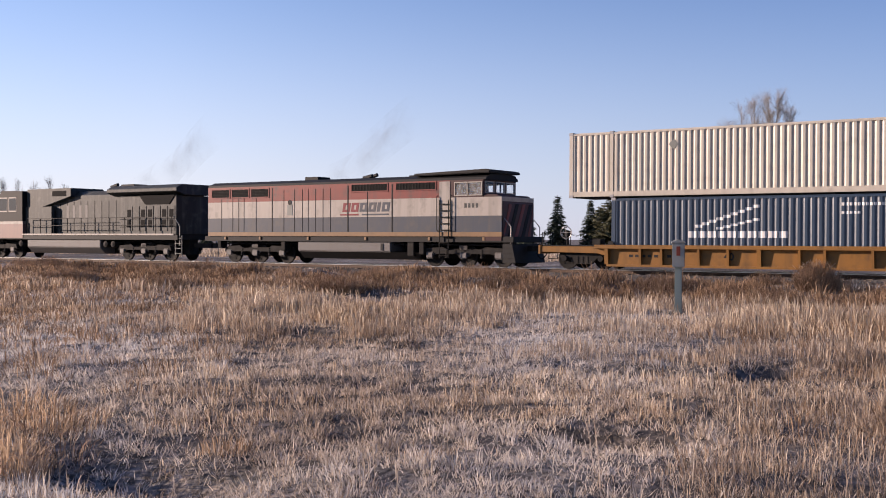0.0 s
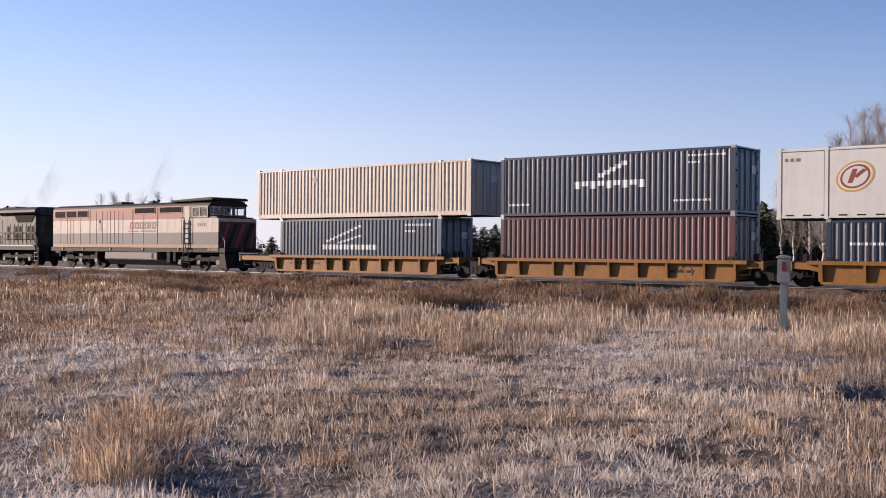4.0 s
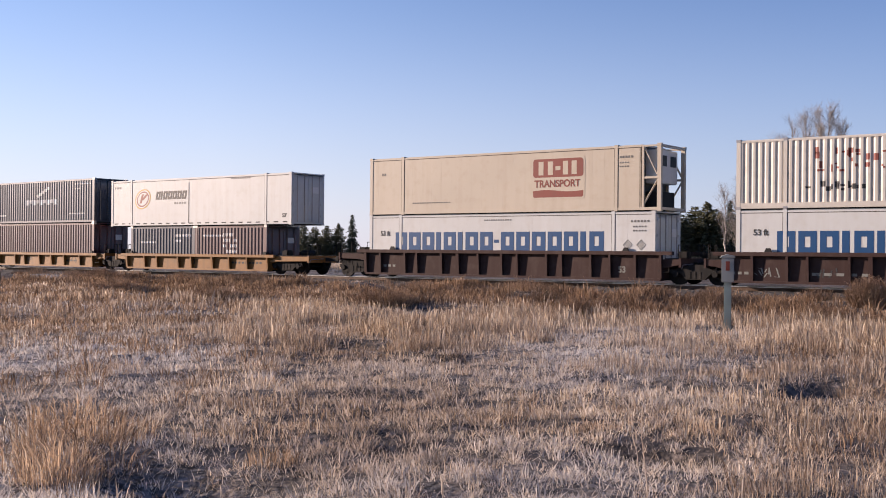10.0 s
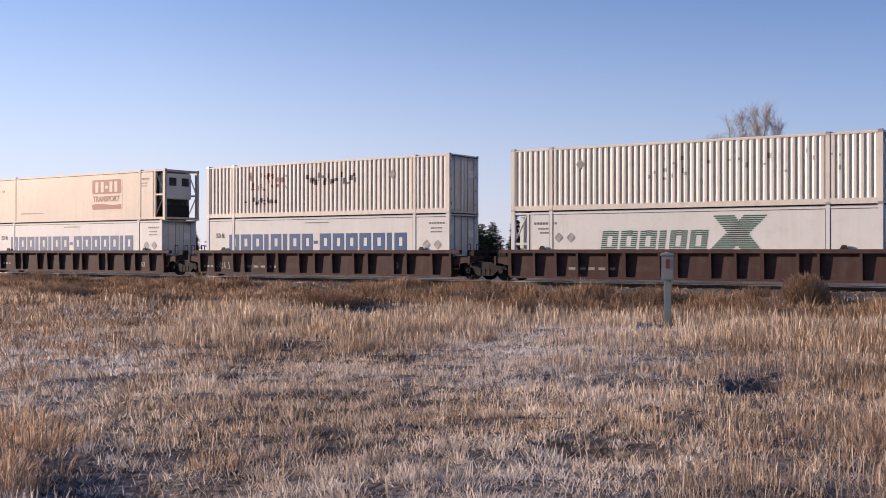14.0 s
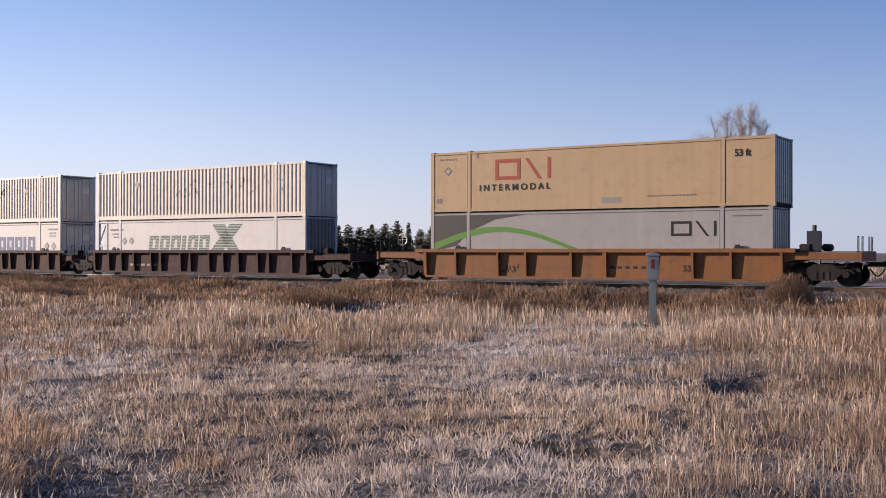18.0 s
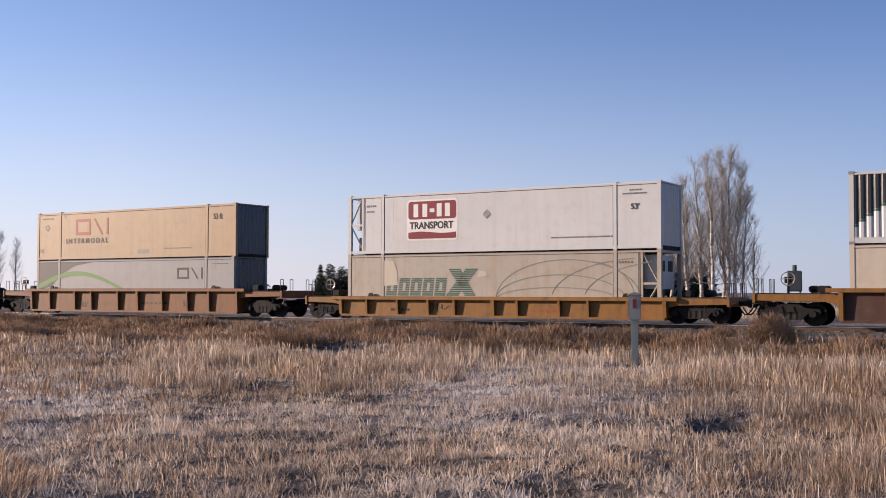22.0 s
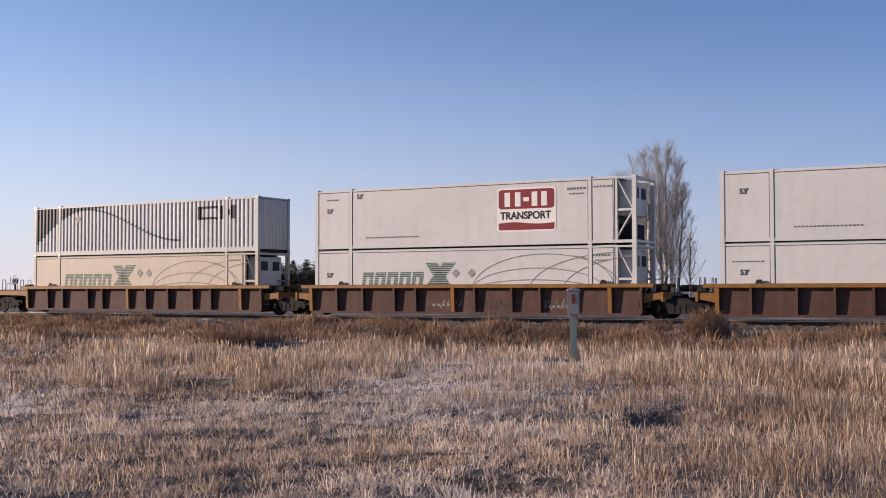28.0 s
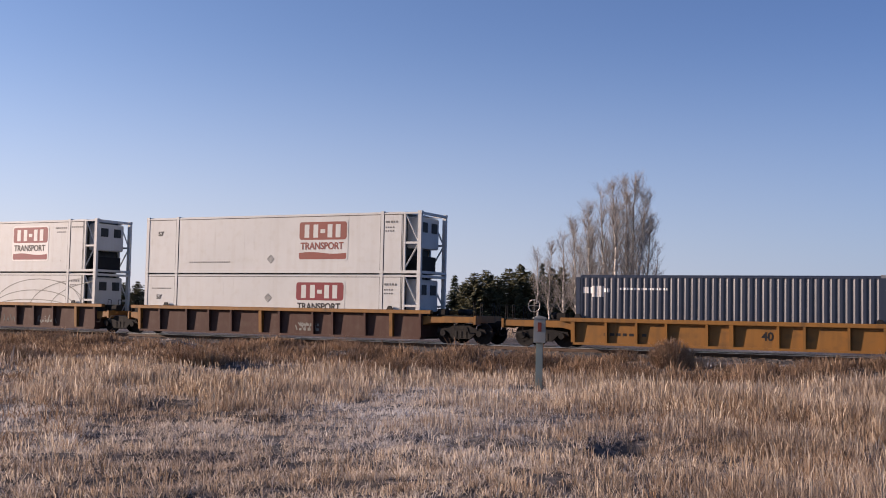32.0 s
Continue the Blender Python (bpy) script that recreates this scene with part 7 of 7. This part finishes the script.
def build_trees():
    spruces = [conifer("spruce_tree", "dark green pointed spruce tree", 8.0, 2.25, SPRUCE, s) for s in (1, 2, 3)]
    pines = [conifer("pine_tree", "olive green bushy pine tree", 8.0, 2.5, PINE, s, False) for s in (4, 5, 6)]
    rnd = random.Random(77)
    first = {}
    # heading, height over the eye line in degrees, kind, distance
    for az, el, kind_, dist in TREES:
        pool = spruces if kind_ == "s" else pines
        ob = pool[rnd.randrange(3)]
        x, y = bearing(az, dist)
        k = (dist * math.tan(radians(el)) + 1.25) / 8.0
        m = Matrix.Translation((x, y, 0.45)) @ Matrix.Rotation(rnd.uniform(0, 6.28), 4, "Z")
        if ob.name not in first:
            first[ob.name] = True
            c = ob
            c.matrix_basis = m
        else:
            c = copy_thing(ob, m)
        c.scale = (k * rnd.uniform(0.85, 1.25),) * 2 + (k * rnd.uniform(0.9, 1.04),)
    for i, (az, el, dist, lx, rich) in enumerate([(15.75, 7.1, 86, 0.2, 1.0), (16.2, 6.95, 87, -0.2, 0.95), (16.9, 6.75, 85, -0.5, 0.95), (17.5, 6.4, 88, -0.5, 0.9), (15.2, 6.2, 85, 0.6, 1.0), (18.2, 5.7, 86, -0.5, 1.0), (14.9, 5.0, 88, 0.5, 0.9), (18.9, 4.8, 87, -0.4, 0.9), (16.6, 5.5, 90, 0.3, 0.9), (17.9, 4.4, 90, 0.0, 0.8), (19.4, 4.1, 89, -0.2, 0.6), (20.0, 3.6, 90, 0.1, 0.6), (20.7, 3.2, 91, -0.1, 0.5), (18.5, 3.6, 92, 0.2, 0.6), (17.2, 3.9, 93, 0.0, 0.6), (15.9, 4.2, 92, -0.1, 0.6), (14.6, 3.4, 90, 0.1, 0.5), (51.4, 2.5, 180, 0.0, 0.7), (52.1, 2.75, 182, 0.2, 0.7), (52.8, 2.85, 181, 0.0, 0.7), (53.5, 2.65, 183, -0.2, 0.7), (54.2, 2.7, 180, 0.3, 0.7), (54.8, 2.6, 182, 0.0, 0.7)]):
        x, y = bearing(az, dist)
        aspen("bare pale-barked aspen with fine grey-brown twigs", x - lx, y, dist * math.tan(radians(el)) + 1.25, (lx, 0.2), 100 + i, rich)


TREES = [(28.2, 2.2, "s", 120), (26.6, 2.17, "s", 120), (24.9, 2.15, "s", 121), (24.4, 1.9, "p", 124), (23.9, 2.4, "p", 118), (23.3, 2.55, "p", 122), (22.7, 2.3, "p", 119), (22.1, 2.5, "p", 123), (21.5, 2.5, "p", 120), (20.9, 2.4, "p", 122), (20.4, 2.7, "s", 119), (19.9, 2.5, "p", 122), (19.4, 2.6, "p", 120), (18.8, 2.2, "p", 124), (18.1, 2.0, "p", 121), (17.2, 1.9, "p", 123), (23.0, 2.0, "s", 128), (21.2, 2.2, "s", 129),
         (29.4, 1.6, "p", 126), (30.4, 2.05, "s", 124), (30.0, 1.5, "p", 125), (31.1, 1.6, "p", 128), (31.8, 1.4, "p", 130), (32.4, 1.3, "p", 131), (33.0, 1.55, "s", 138), (33.6, 1.6, "p", 139), (34.2, 1.45, "p", 140), (34.9, 1.5, "p", 141), (35.5, 1.4, "p", 140), (36.1, 1.55, "p", 139), (36.6, 1.65, "s", 140),
         (39.6, 1.85, "s", 140), (40.3, 1.5, "p", 142), (40.9, 1.4, "p", 141), (41.5, 1.35, "p", 143), (42.1, 1.4, "p", 140), (42.75, 1.55, "s", 141), (43.4, 1.4, "p", 144), (44.6, 1.26, "s", 146), (45.4, 0.85, "p", 150), (46.4, 0.7, "p", 150)]


# ---- the marker post ----
def build_post():
    x, y = -9.52, 25.47
    p = thing("signal_post", "grey-green square post with a pale cabinet on top", "post")
    p.location, p.rotation_euler = (x, y, float(ground_z(np.array([x]), np.array([y]))[0])), (0, 0, radians(20))
    part("post", bevelled(Shape().box(-0.085, 0.085, -0.085, 0.085, -0.1, 1.12), 0.015), GALV, p)
    c = part("cabinet", bevelled(Shape().box(-0.145, 0.145, -0.14, 0.14, 1.08, 1.66), 0.015), BOXP, p, "pale grey cabinet")
    part("cap", bevelled(Shape().slab([(-0.18, 1.66), (0.18, 1.66), (0.15, 1.71), (-0.02, 1.75), (-0.15, 1.71)], -0.155, 0.155), 0.01, 1), BOXP, c)
    part("sticker", Shape().box(-0.045, 0.045, -0.150, -0.139, 1.36, 1.58), M_CNRED, c, "small orange-red sticker")


def build_relay_cabinet():
    x, y = bearing(12.7, 60)
    c = thing("relay_cabinet", "dull blue-grey signal cabinet on steel legs with a vent cap", "cabinet")
    c.location, c.rotation_euler = (x, y, 0.45), (0, 0, radians(12.7))
    part("cabinet_body", bevelled(Shape().box(-0.37, 0.37, -0.3, 0.3, 1.30, 2.37), 0.03), SLATE, c)
    part("vent_cap", Shape().bar((0, 0, 2.35), (0, 0, 2.67), 0.12, 10), SLATE, c)
    for px in (-0.28, 0.28):
        for py in (-0.22, 0.22):
            part("leg", Shape().bar((px, py, -0.1), (px, py, 1.31), 0.045, 6), SLATE, c)
    part("door", Shape().box(-0.31, 0.31, -0.315, -0.3, 1.37, 2.30), SLATE, c)


def build_stake(x, y, high):
    s = thing("marker_stake", "thin dark wooden stake in the grass", "stake")
    s.location = (x, y, float(ground_z(np.array([x]), np.array([y]))[0]))
    part("stake", Shape().bar((0, 0, -0.1), (0.02, 0, high), 0.04, 6), BARK, s)


def build_stalk(x, y, high, lean, seed):
    """A single dead weed stalk with a few short side twigs."""
    rnd = random.Random(seed)
    s = thing("weed_stalk", "tall pale dead weed stalk with broken side twigs", "plant")
    s.location = (x, y, float(ground_z(np.array([x]), np.array([y]))[0]))
    pts = [Vector((lean * high * (k / 5) ** 1.5 + rnd.uniform(-0.01, 0.01), rnd.uniform(-0.012, 0.012), high * k / 5 - 0.04)) for k in range(6)]
    stem, twig = Shape(), Shape()
    for k in range(5):
        stem.bar(pts[k], pts[k + 1], 0.006 - 0.0008 * k, 5, 0.0055 - 0.0008 * k)
    part("stem", stem, G_PALE, s)
    for _ in range(9):
        w = pts[2].lerp(pts[5], rnd.random())
        twig.bar(w, w + Vector((rnd.uniform(-0.6, 0.6), rnd.uniform(-0.6, 0.6), rnd.uniform(0.3, 1))) * 0.09 * high, 0.0035, 4, 0.002)
    part("side_twig", twig, G_PALE, s, kind="stuff")


build_relay_cabinet()
build_stalk(-3.05, 6.75, 0.62, -0.10, 3)
build_stalk(-2.65, 7.4, 0.5, 0.12, 4)
build_stalk(-3.3, 7.2, 0.45, -0.2, 6)
build_stake(-40.2, 26.4, 0.75)
build_post()
build_grass()
build_trees()
build_shrub(-9.0, 36.5, 1.1, 1.5, "dry rust-brown shrub beside the track", 5, 1000)
for k, (sx, sy, hi, wi) in enumerate([(-22.4, 28.7, 0.75, 2.4), (-15.7, 29.5, 0.7, 2.2), (-36.4, 29.3, 0.7, 2.6), (-28.9, 27.4, 0.6, 2.0), (-8.8, 31.0, 0.7, 2.2)]):
    build_shrub(sx, sy, hi, wi, "rust-brown stand of dead weeds beside a shaded hollow", 50 + k, 520)
rnd_ = random.Random(9)
for k in range(60):
    sx = -62 + 62 * (k + rnd_.uniform(-0.4, 0.4)) / 60
    sy = float(track_y(sx)) - rnd_.uniform(6.4, 11.5)
    build_shrub(sx, sy, rnd_.uniform(0.35, 0.75), rnd_.uniform(0.9, 2.0), "rust-brown clump of dead weeds on the ditch bank", 200 + k, rnd_.randint(110, 220))
build_bed()
build_track_road()


# ---- everything that moves ----
def motions():
    for ob, start, offset in RIDES:
        walk(ob, [(t, on_track(start - run(t)) @ offset) for t in range(33)])
    step = 15
    for ob, dx, r in SPINS:
        walk(ob, [(k / step, pose(dx, 0, r, 0, -math.degrees(run(k / step) / r) % 360 + (dx * 50), 0)) for k in range(32 * step + 1)])


motions()
